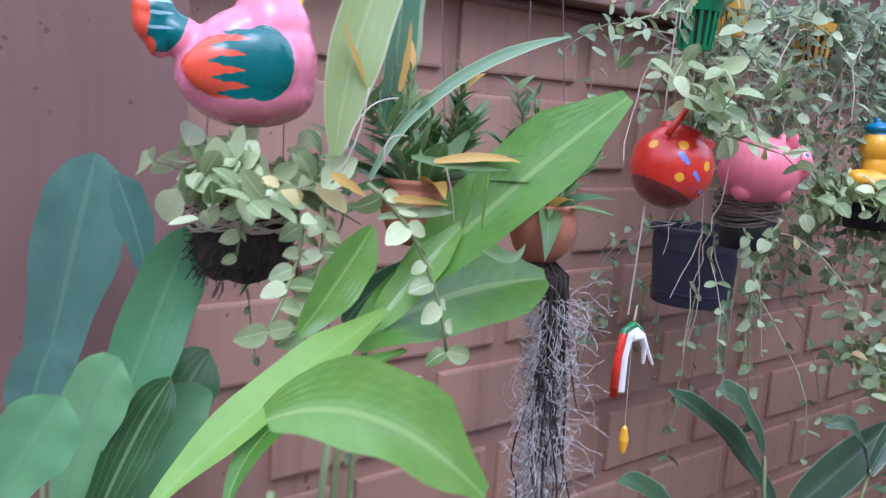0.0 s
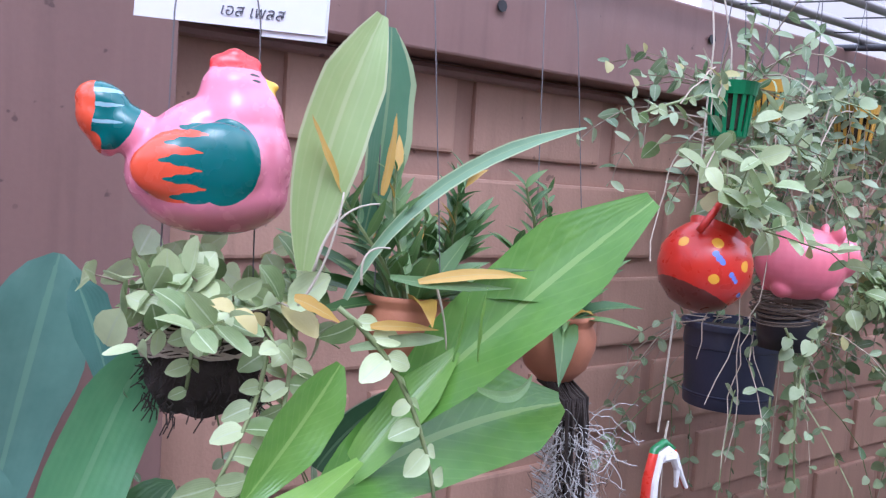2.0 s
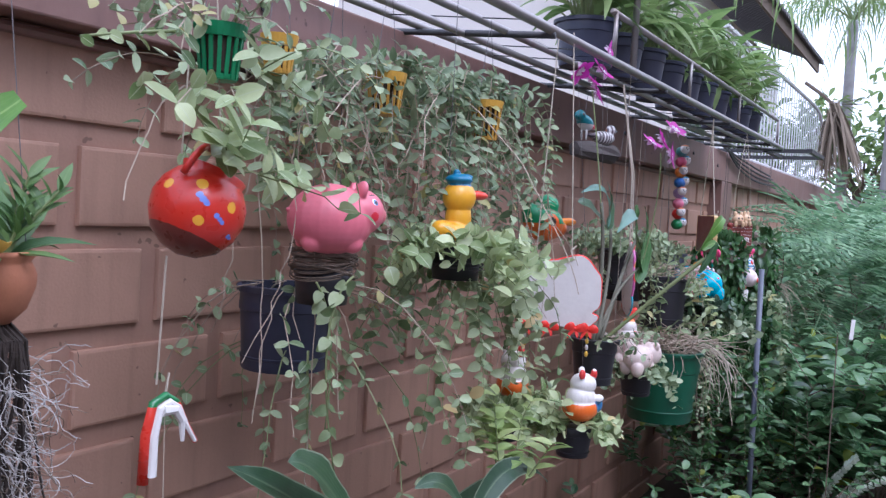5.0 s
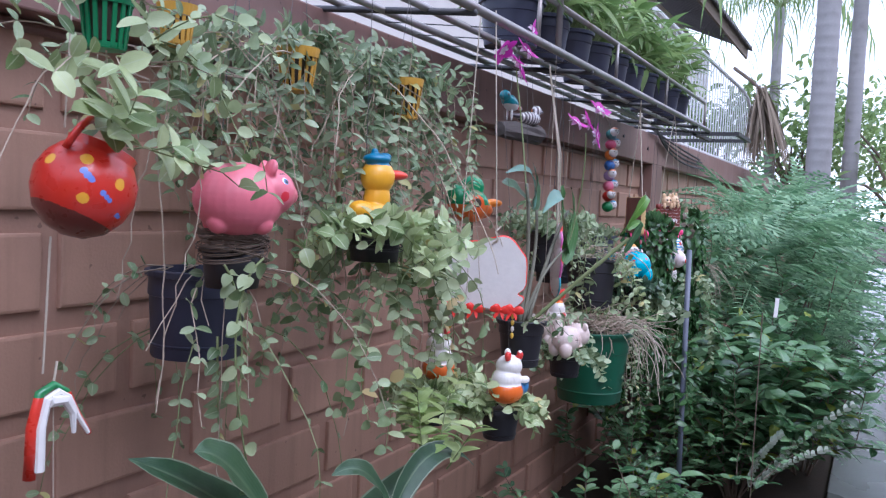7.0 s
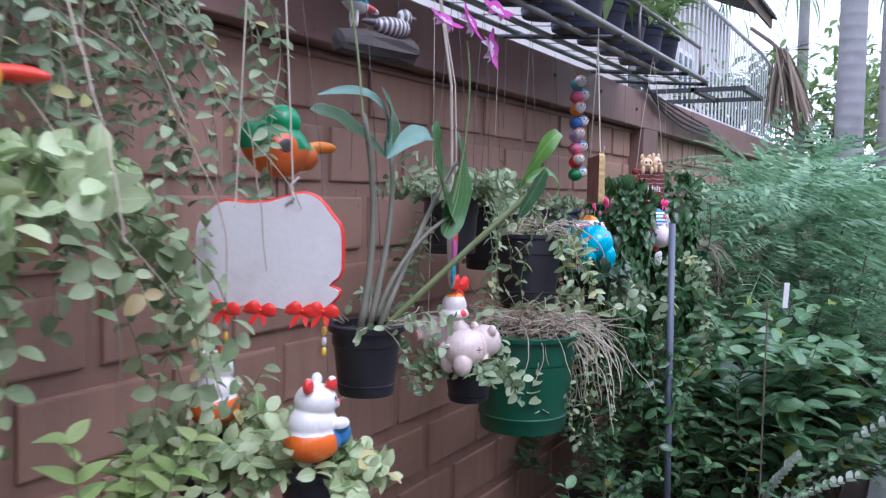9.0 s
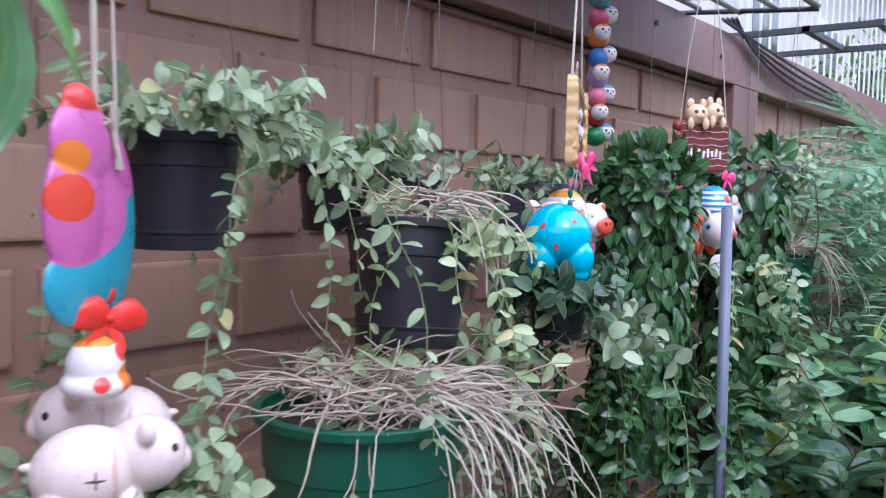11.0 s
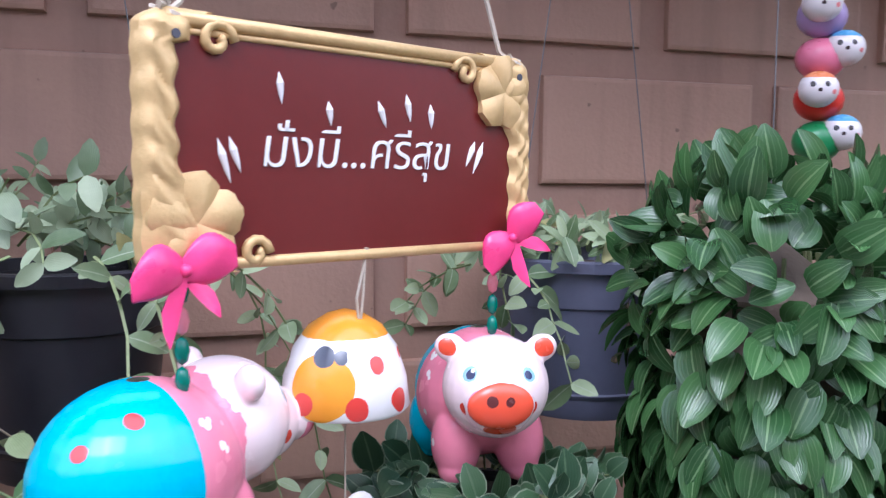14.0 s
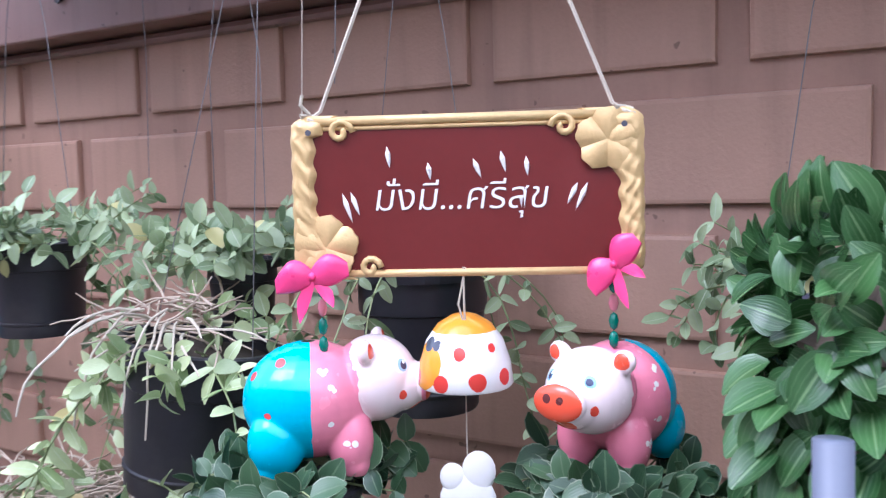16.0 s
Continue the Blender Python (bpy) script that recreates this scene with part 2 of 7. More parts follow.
GREENSTRAP = leafy("green_strap_leaf", (0.09, 0.28, 0.12), (0.23, 0.46, 0.21), 0.28, rib=(0.2, 0.4, 0.2), through_light=0.3, stripes=0.08)
STRIPELEAF = leafy("striped_dark_leaf", (0.015, 0.055, 0.016), (0.075, 0.18, 0.055), 0.26, rib=(0.17, 0.28, 0.12), stripes=0.24, through_light=0.12)
DARKLEAF = leafy("dark_leaf", (0.02, 0.055, 0.028), (0.07, 0.14, 0.06), 0.35, rib=(0.11, 0.17, 0.09), through_light=0.15, rim=(0.25, 0.3, 0.2))
BUSHLEAF = leafy("bush_leaf", (0.04, 0.125, 0.05), (0.26, 0.43, 0.21), 0.2, rib=(0.24, 0.36, 0.18), through_light=0.3, old=(0.30, 0.36, 0.07))
FERNLEAF = leafy("feathery_leaf", (0.06, 0.17, 0.075), (0.38, 0.57, 0.33), 0.5, through_light=0.35)
BRIGHTLEAF = leafy("bright_broad_leaf", (0.075, 0.22, 0.03), (0.27, 0.46, 0.095), 0.28, rib=(0.30, 0.46, 0.13), through_light=0.35, side=0.12)
STRAPLEAF = leafy("blue_green_strap_leaf", (0.085, 0.205, 0.165), (0.20, 0.36, 0.28), 0.3, rib=(0.2, 0.36, 0.25), through_light=0.25)
UPLEAF = leafy("pale_upright_leaf", (0.27, 0.39, 0.13), (0.43, 0.54, 0.22), 0.4, rib=(0.46, 0.54, 0.26), stripes=0.25, through_light=0.35, rim=(0.52, 0.56, 0.32))
UPDARK = leafy("upright_leaf", (0.10, 0.23, 0.13), (0.22, 0.36, 0.20), 0.35, rib=(0.26, 0.38, 0.2), through_light=0.3, rim=(0.42, 0.50, 0.28), rim_at=0.40)
GRASSLEAF = leafy("narrow_green_leaf", (0.05, 0.125, 0.035), (0.17, 0.27, 0.085), 0.4, rib=(0.18, 0.27, 0.1), through_light=0.25, old=(0.5, 0.3, 0.05))
YELLOWLEAF = leafy("yellowed_leaf", (0.5, 0.30, 0.06), (0.62, 0.40, 0.10), 0.5, rib=(0.55, 0.4, 0.15), through_light=0.3)
VARILEAF = leafy("white_edged_leaf", (0.42, 0.50, 0.38), (0.70, 0.74, 0.64), 0.5, through_light=0.3)
DRYLEAF = leafy("dry_leaf", (0.20, 0.155, 0.115), (0.33, 0.26, 0.19), 0.8, through_light=0.15)
FARLEAF = leafy("far_leaf", (0.11, 0.20, 0.06), (0.32, 0.43, 0.16), 0.5, through_light=0.4)
LIMELEAF = leafy("lime_leaf", (0.22, 0.36, 0.09), (0.52, 0.60, 0.26), 0.4, rib=(0.4, 0.5, 0.2), through_light=0.35)
PETAL = leafy("orchid_petal", (0.45, 0.02, 0.30), (0.66, 0.06, 0.46), 0.5, through_light=0.35)
PETALW = leafy("white_petal_base", (0.75, 0.65, 0.75), (0.85, 0.8, 0.85), 0.5, through_light=0.35)
RIBBON = surface("pink_ribbon", (0.88, 0.06, 0.22), 0.3, 0.2, 40, 200, 0.15)
REDRIBBON = surface("red_ribbon", (0.75, 0.035, 0.02), 0.4, 0.15, 30, 200, 0.1)


# ---- mesh helpers ----
def thing(name, x=0, y=0, z=0, label="", category="", group="", yaw=0, kind=""):
    e = new(name)
    e.empty_display_size = 0.03
    e.matrix_basis = pose(x, y, z, 0, 0, yaw)
    return tagged(e, label, category, group, kind)


def part(name, bm, material, parent=None, label="", smooth=False, m=None):
    """Links a bmesh as one mesh object, under a thing or under a part."""
    me = bpy.data.meshes.new(name)
    if smooth:
        for e in bm.edges:
            if len(e.link_faces) == 2 and e.calc_face_angle() > 0.7:
                e.smooth = False
    bm.to_mesh(me)
    bm.free()
    me.materials.append(material)
    if smooth:
        me.polygons.foreach_set("use_smooth", [True] * len(me.polygons))
    ob = new(name, me)
    if parent:
        ob.parent = parent
    if m is not None:
        ob.matrix_basis = m
    if label:
        ob["label"] = label
    return ob


def box(x0, x1, y0, y1, z0, z1, bevel=0.0, seg=2, bm=None):
    made = bm is None
    bm = bm or bmesh.new()
    r = bmesh.ops.create_cube(bm, size=1, matrix=Matrix.Translation(((x0 + x1) / 2, (y0 + y1) / 2, (z0 + z1) / 2)) @ Matrix.Diagonal((x1 - x0, y1 - y0, z1 - z0, 1)))
    if bevel and made:
        bmesh.ops.bevel(bm, geom=bm.edges[:], offset=bevel, segments=seg, affect="EDGES", profile=0.5)
    return bm


def lathe(profile, seg=28, bm=None, m=None):
    """Turns (radius, height) pairs round z; ends with radius 0 close."""
    bm = bm or bmesh.new()
    rings = []
    for r, z in profile:
        if r < 1e-5:
            rings.append([bm.verts.new((0, 0, z))])
        else:
            rings.append([bm.verts.new((r * math.cos(2 * math.pi * k / seg), r * math.sin(2 * math.pi * k / seg), z)) for k in range(seg)])
    for a, b in zip(rings, rings[1:]):
        for k in range(seg):
            k2 = (k + 1) % seg
            f = [a[k % len(a)], a[k2 % len(a)], b[k2 % len(b)], b[k % len(b)]]
            f = list(dict.fromkeys(f))
            if len(f) > 2:
                bm.faces.new(f)
    if m is not None:
        bmesh.ops.transform(bm, matrix=m, verts=[v for g in rings for v in g])
    return bm


def tube(points, r, sides=6, bm=None, r_end=None):
    """A round bar along points, closed at both ends."""
    bm = bm or bmesh.new()
    ps = [Vector(p) for p in points]
    r_end = r if r_end is None else r_end
    rings, side = [], Vector((0.31, 0.72, 0.62))
    for k, p in enumerate(ps):
        d = (ps[min(k + 1, len(ps) - 1)] - ps[max(k - 1, 0)]).normalized()
        side = (side - d * side.dot(d))
        if side.length < 1e-4:
            side = d.orthogonal()
        side.normalize()
        up = d.cross(side)
        q = r + (r_end - r) * k / max(1, len(ps) - 1)
        rings.append([bm.verts.new(p + q * (math.cos(a) * side + math.sin(a) * up)) for a in (2 * math.pi * j / sides for j in range(sides))])
    for a, b in zip(rings, rings[1:]):
        for j in range(sides):
            bm.faces.new((a[j], a[(j + 1) % sides], b[(j + 1) % sides], b[j]))
    bm.faces.new(rings[0][::-1])
    bm.faces.new(rings[-1])
    return bm


def bow_curve(a, b, c, n=8):
    """Points on a curve from a through b to c."""
    a, b, c = Vector(a), Vector(b), Vector(c)
    h = 2 * b - (a + c) / 2
    return [(1 - u) ** 2 * a + 2 * u * (1 - u) * h + u * u * c for u in (k / n for k in range(n + 1))]


def leaf_shape(L, W, kind="oval", nx=4, fold=0.25, droop=0.15):
    """Verts, faces and uvs of a leaf along +x, its face towards +z."""
    vs, uvs, fs = [], [], []
    for i in range(nx + 1):
        u = i / nx
        if kind == "oval":
            w = math.sin(math.pi * min(1, max(0.03, u)) ** 0.9) ** 0.5 if 0 < u < 1 else 0.15
        elif kind == "round":
            w = math.sqrt(max(0, 1 - (2 * u - 1) ** 2)) if 0 < u < 1 else 0.12
        elif kind == "strap":
            w = min(1, 0.35 + 2.2 * u) * min(1, (1 - u) * 3.0 + 0.05) ** 0.7
        else:
            w = math.sin(math.pi * (0.04 + 0.96 * u) ** 0.7) ** 0.9 if u < 1 else 0.02
        w *= W / 2
        z = -droop * L * u * u
        for s, v in ((-1, 0), (0, 0.5), (1, 1)):
            vs.append((L * u, s * w, z + abs(s) * fold * w))
            uvs.append((u, v))
    for i in range(nx):
        for j in (0, 1):
            a = 3 * i + j
            fs.append((a, a + 3, a + 4, a + 1))
    return np.array(vs), fs, uvs


def leaf_mesh(name, shape, material):
    vs, fs, uvs = shape
    me = bpy.data.meshes.new(name)
    me.from_pydata([tuple(v) for v in vs], [], fs)
    lay = me.uv_layers.new(name="UVMap")
    for lp in me.loops:
        lay.data[lp.index].uv = uvs[lp.vertex_index]
    me.materials.append(material)
    me.polygons.foreach_set("use_smooth", [True] * len(me.polygons))
    return me


def turned(p, d, up, size=1.0):
    """Pose at p with x along d and z near up."""
    x = Vector(d).normalized()
    z = Vector(up)
    z = z - x * z.dot(x)
    if z.length < 1e-3:
        z = x.orthogonal()
    z.normalize()
    y = z.cross(x)
    m = Matrix((x, y, z)).transposed().to_4x4()
    return Matrix.Translation(p) @ m @ Matrix.Scale(size, 4)


def joined_leaves(name, poses, shape, material, parent, label=""):
    """Many leaves in one mesh."""
    if not poses:
        return None
    vs, fs, uvs = shape
    n, k = len(poses), len(vs)
    ms = np.array([[list(r) for r in m] for m in poses])
    h = np.c_[vs, np.ones(k)]
    allv = np.einsum("nij,kj->nki", ms, h)[:, :, :3].reshape(-1, 3)
    f0 = np.array(fs)
    allf = (f0[None] + (np.arange(n) * k)[:, None, None]).reshape(-1, 4)
    me = bpy.data.meshes.new(name)
    me.from_pydata(allv.tolist(), [], allf.tolist())
    lay = me.uv_layers.new(name="UVMap")
    uva = np.array(uvs)[f0.reshape(-1)]
    lay.data.foreach_set("uv", np.tile(uva, (n, 1)).reshape(-1))
    me.materials.append(material)
    me.polygons.foreach_set("use_smooth", [True] * len(me.polygons))
    ob = new(name, me)
    ob.parent = parent
    ob["kind"] = "stuff"
    if label:
        ob["label"] = label
    return ob


def set_leaves(poses, shapes, material, parent, most=150, name="leaf"):
    """The first leaves as parts on shared meshes, the rest joined. Poses are in the thing's own space."""
    meshes = [leaf_mesh(name, s, material) for s in shapes]
    for k, m in enumerate(poses[:most]):
        ob = new(name, meshes[k % len(meshes)])
        ob.parent = parent
        ob.matrix_basis = m
    joined_leaves("foliage", poses[most:], shapes[0], material, parent)


def grow(rng, start, d, length, step, pull, wander, wall=-0.025):
    """Points of a stem that bends under its weight."""
    p, d = Vector(start), Vector(d).normalized()
    pts = [p.copy()]
    for _ in range(max(2, int(length / step))):
        d = d + Vector((rng.uniform(-1, 1), rng.uniform(-1, 1), rng.uniform(-1, 1))) * wander + Vector((0, 0, -pull))
        d.normalize()
        p = p + d * step
        if p.y > wall:
            p.y = wall - 0.01
        pts.append(p.copy())
    return pts


def trailing_plant(name, label, x, y, z, seed, vines, length, leaf, material, up=0.7, reach=0.02, step=0.03, pull=0.16, wander=0.22,
                   stem=None, most=85, kind="round", ratio=0.62, category="trailing plant", group="", toward=(0, 0, 0), bare=0.0, front=-9.0):
    """Stems that rise from a pot and hang down, with leaves in pairs."""
    rng = random.Random(seed)
    e = thing(name, x, y, z, label, category, group)
    bm, poses = bmesh.new(), []
    for k in range(vines):
        a = rng.uniform(0, 2 * math.pi)
        out = Vector((math.cos(a), math.sin(a) * 0.9, up * rng.uniform(0.3, 1.4))) + Vector(toward)
        s = Vector((math.cos(a) * reach, math.sin(a) * reach, 0))
        ln = rng.uniform(*length)
        pts = grow(rng, s, out, ln, step, pull, wander, -0.03 - y)
        for p in pts:
            if p.y + y < front:
                p.y = front - y + 0.15 * (p.y - (front - y))
        tube(pts, 0.0016, 3, bm, 0.0009)
        if rng.random() < bare:
            continue
        for i in range(1, len(pts)):
            d = (pts[i] - pts[i - 1]).normalized()
            side = d.cross(Vector((rng.uniform(-1, 1), rng.uniform(-1, 1), rng.uniform(-1, 1)))).normalized()
            for s2 in (1, -1):
                if rng.random() < 0.13:
                    continue
                way = side * s2 + d * 0.35 + Vector((0, -0.15, 0.1 * rng.uniform(-2, 2)))
                face = Vector((rng.uniform(-0.7, 0.7), -0.75 + rng.uniform(-0.5, 0.5), 0.65 + rng.uniform(-0.5, 0.5)))
                poses.append(turned(pts[i], way, face, rng.uniform(0.6, 1.15)))
    part("stem_tangle", bm, stem or GREENSTEM, e)["kind"] = "stuff"
    rng.shuffle(poses)
    shapes = [leaf_shape(leaf, leaf * ratio, kind, 5, 0.32, 0.2), leaf_shape(leaf * 0.85, leaf * ratio * 1.0, kind, 5, 0.2, 0.4), leaf_shape(leaf * 1.1, leaf * ratio * 0.95, kind, 5, 0.45, -0.15)]
    set_leaves(poses, shapes, material, e, most)
    return e


def guided_vine(label, points, leaf, material, seed, n=14):
    """A stem along given bends, with round leaves in pairs."""
    rng = random.Random(seed)
    o = Vector(points[0])
    e = thing("wax_plant", *points[0], label, "trailing plant")
    pts = [p - o for p in bow_curve(*points, n)]
    part("stem", tube(pts, 0.0024, 6, None, 0.0016), GREENSTEM, e, smooth=True)
    poses = []
    for i in range(1, n + 1):
        d = (pts[i] - pts[i - 1]).normalized()
        for s in ((1, -1) if i % 2 else (rng.choice((1, -1)),)):
            poses.append(turned(pts[i], Vector((s, rng.uniform(-0.4, 0.2), rng.uniform(-0.5, 0.3))) + d * 0.3, (rng.uniform(-1.2, 1.0), -0.9, 0.5 + rng.uniform(-0.7, 0.9)), rng.uniform(0.6, 1.15)))
    set_leaves(poses, [leaf_shape(leaf, leaf * 0.72, "oval", 6, 0.35, 0.2), leaf_shape(leaf * 0.9, leaf * 0.7, "oval", 6, 0.2, 0.45)], material, e, 100)
    return e


def blade(name, a, b, c, width, material, parent, kind="lance", face=(0.25, -0.8, 0.55), fold=0.22, n=12):
    """One broad leaf from a through b to c."""
    pts = bow_curve(a, b, c, n)
    me = bpy.data.meshes.new(name)
    vs, uvs, fs = [], [], []
    cols = 7
    for i, p in enumerate(pts):
        u = i / n
        d = (pts[min(i + 1, n)] - pts[max(i - 1, 0)]).normalized()
        nrm = Vector(face)
        nrm = (nrm - d * nrm.dot(d)).normalized()
        side = nrm.cross(d)
        if kind == "strap":
            w = min(1, 0.45 + 1.2 * u) * min(1, (1 - u) * 4.0 + 0.03) ** 0.6
        elif kind == "paddle":
            w = (0.22 + 0.78 * math.sin(0.5 * math.pi * min(1, u / 0.55))) * min(1, (1 - u) * 3.4 + 0.12) ** 0.75
        else:
            w = max(0.02, math.sin(math.pi * (0.06 + 0.94 * u) ** 0.8)) ** 0.75
        w *= width / 2
        for j in range(cols):
            s = j / (cols - 1) * 2 - 1
            wave = 0.04 * width * math.sin(u * 17 + (2 if s > 0 else 0)) * s * s
            vs.append(p + side * (s * w) + nrm * (abs(s) ** 1.3 * fold * w + wave))
            uvs.append((u, (s + 1) / 2))
    for i in range(n):
        for j in range(cols - 1):
            q = i * cols + j
            fs.append((q, q + cols, q + cols + 1, q + 1))
    me.from_pydata([tuple(v) for v in vs], [], fs)
    lay = me.uv_layers.new(name="UVMap")
    for lp in me.loops:
        lay.data[lp.index].uv = uvs[lp.vertex_index]
    me.materials.append(material)
    me.polygons.foreach_set("use_smooth", [True] * len(me.polygons))
    ob = new(name, me)
    ob.parent = parent
    return ob


def clay(name, blobs, material, x, y, z, yaw, label, category, voxel=0.0022, smooth=6, roll=0, pitch=0):
    """A figure of modelled clay: rounded lumps (centre, radii, turn in degrees) melted into one skin."""
    bm = bmesh.new()
    for c, r, *t in blobs:
        m = pose(*c, *(t[0] if t else (0, 0, 0))) @ Matrix.Diagonal((*r, 1))
        bmesh.ops.create_uvsphere(bm, u_segments=28, v_segments=18, radius=1, matrix=m)
    me = bpy.data.meshes.new(name)
    bm.to_mesh(me)
    bm.free()
    tmp = new("lump", me)
    r = tmp.modifiers.new("melt", "REMESH")
    r.mode, r.voxel_size, r.use_smooth_shade = "VOXEL", voxel, True
    s = tmp.modifiers.new("soften", "SMOOTH")
    s.factor, s.iterations = 0.5, smooth
    out = bpy.data.meshes.new_from_object(tmp.evaluated_get(bpy.context.evaluated_depsgraph_get()))
    bpy.data.objects.remove(tmp)
    out.name = name
    out.materials.clear()
    out.materials.append(material)
    out.polygons.foreach_set("use_smooth", [True] * len(out.polygons))
    ob = new(name, out)
    ob.matrix_basis = pose(x, y, z, roll, pitch, yaw)
    return tagged(ob, label, category)


def plant_pot(name, label, x, y, z, r_top, r_bot, h, material, category="plant pot", tilt=(0, 0), lip=0.006, group="", fill=0.9, square=False):
    """Pot with its rim at height z: body, rolled rim, soil."""
    e = thing(name, x, y, z - h, label, category, group)
    e.matrix_basis = pose(x, y, z - h, tilt[0], tilt[1], 0)
    t = 0.003
    seg = 4 if square else 32
    turn = pose(0, 0, 0, 0, 0, 45 if square else 0)
    bm = lathe([(0, 0), (r_bot, 0), (r_bot + 0.002, 0.004), (r_bot + (r_top - r_bot) * 0.12 + 0.001, h * 0.13), (r_bot + (r_top - r_bot) * 0.12 + 0.003, h * 0.14), (r_bot + (r_top - r_bot) * 0.16 + 0.003, h * 0.16), (r_bot + (r_top - r_bot) * 0.17, h * 0.17), (r_bot + (r_top - r_bot) * 0.70, h * 0.70), (r_bot + (r_top - r_bot) * 0.72 + 0.0025, h * 0.71), (r_bot + (r_top - r_bot) * 0.75 + 0.0025, h * 0.75), (r_top - 0.002, h - 0.012), (r_top - t - 0.002, h - 0.012), (r_bot - t, 0.004), (0, 0.004)], seg, m=turn)
    part("body", bm, material, e, smooth=not square)
    rim = [(r_top - 0.0015, h - 0.014), (r_top + lip, h - 0.013), (r_top + lip + 0.001, h - 0.002), (r_top + lip - 0.002, h), (r_top - t, h), (r_top - t - 0.001, h - 0.012), (r_top - 0.0015, h - 0.014)]
    part("rim", lathe(rim, seg, m=turn), material, e)
    q = r_bot + (r_top - r_bot) * fill - 0.005
    bm = lathe([(0, h * fill + 0.006), (q * 0.5, h * fill + 0.004), (q, h * fill), (q * 0.98, h * fill - 0.01), (0, h * fill - 0.01)], 16 if not square else 4, m=turn)
    part("soil", bm, SOIL, e)
    return e


def hang(parent, points, r=0.0013, material=None, name="string"):
    return part(name, tube(points, r, 5), material or ROPE, parent)


# ---- the large structure ----
ground = part("ground", box(-400, 400, -400, 400, -0.3, 0.0), SOIL)
tagged(ground, "dark bare garden soil reaching to the horizon", "ground", kind="structure")
path = part("pavement", box(-6, 30, -3.6, -1.32, -0.05, 0.03, 0.008), CONCRETE)
tagged(path, "wet grey concrete garden path", "path", kind="structure")

wall = thing("wall_north", 0, 0, 0, "brown painted wall of large rounded concrete blocks", "wall", kind="structure")
part("core", box(-1.0, 4.76, 0.012, 0.16, 0, 1.885), JOINT, wall, "brown painted recessed joints")
part("core", box(5.02, 16, 0.012, 0.16, 0, 1.885), JOINT, wall, "brown painted recessed joints")
pil = part("pilaster_1", box(-5.0, -0.985, -0.08, 0.18, 0, 2.085, 0.004), BEAM)
tagged(pil, "smooth brown painted concrete pillar with paint scars", "pillar", kind="structure")
pil2 = part("pilaster_2", box(4.74, 5.04, -0.078, 0.18, 0, 1.885, 0.004), BEAM)
tagged(pil2, "smooth brown painted concrete pillar in the wall", "pillar", kind="structure")
beam = part("beam", box(-0.985, 16, -0.08, 0.18, 1.885, 2.085, 0.005), BEAM)
tagged(beam, "brown painted concrete beam capping the wall", "beam", kind="structure")
bead = part("trim", tube([(-0.98, -0.004, 1.868), (4.73, -0.004, 1.868)], 0.011, 8), BEAM)
tagged(bead, "thin conduit pipe under the beam, painted brown", "pipe", kind="structure")
# Added, out of view: holds back low sky light and tints the bounce.
back = part("unseen_light_wall_south", box(-8, 30, -4.4, -4.2, 0, 3.6), PALEWALL)
tagged(back, "unseen plain beige wall across the path, added to block low sky light", "wall", kind="structure")
endw = part("wall_west", box(-6.2, -6.0, -4.2, 0.2, 0, 3.6), PALEWALL)
tagged(endw, "plain beige rendered end wall", "wall", kind="structure")

# ---- rack on the wall, with its pots ----
rack = thing("pot_rack", 0, -0.3, 2.07, "galvanised pipe rack cantilevered over the garden wall", "rack")


def bar(a, b, r, name="pipe", material=None, parent=None, sides=10):
    o = Vector((0, -0.3, 2.07))
    return part(name, tube([Vector(a) - o, Vector(b) - o], r, sides), material or STEEL, parent or rack, smooth=True)


bar((-1.6, -0.53, 2.065), (4.22, -0.53, 2.065), 0.013)
bar((-1.6, -0.40, 2.068), (4.22, -0.40, 2.068), 0.010)
bar((-1.6, -0.27, 2.070), (4.22, -0.27, 2.070), 0.010)
bar((-1.6, -0.12, 2.100), (4.22, -0.12, 2.100), 0.010)
bar((1.30, -0.505, 2.225), (4.18, -0.505, 2.225), 0.010)
for bx in (-1.2, -0.2, 0.8, 1.8, 2.8, 3.8, 4.2):
    bar((bx, -0.54, 2.05), (bx, 0.05, 2.095), 0.009, "cross_bar", DARKSTEEL)
for bx in (1.32, 2.2, 3.1, 4.16):
    bar((bx, -0.51, 2.07), (bx, -0.51, 2.23), 0.007, "upright")
bar((1.49, -0.515, 2.07), (1.49, -0.515, 3.0), 0.011, "post")
grid = part("grid_wire", tube([(0, -0.24, -0.012), (0, 0.2, 0.03)], 0.0022, 4), DARKSTEEL, rack)
grid.location.x = -1.55
for k in range(1, 29):
    o = new("grid_wire", grid.data)
    o.parent = rack
    o.location.x = -1.55 + 0.2 * k


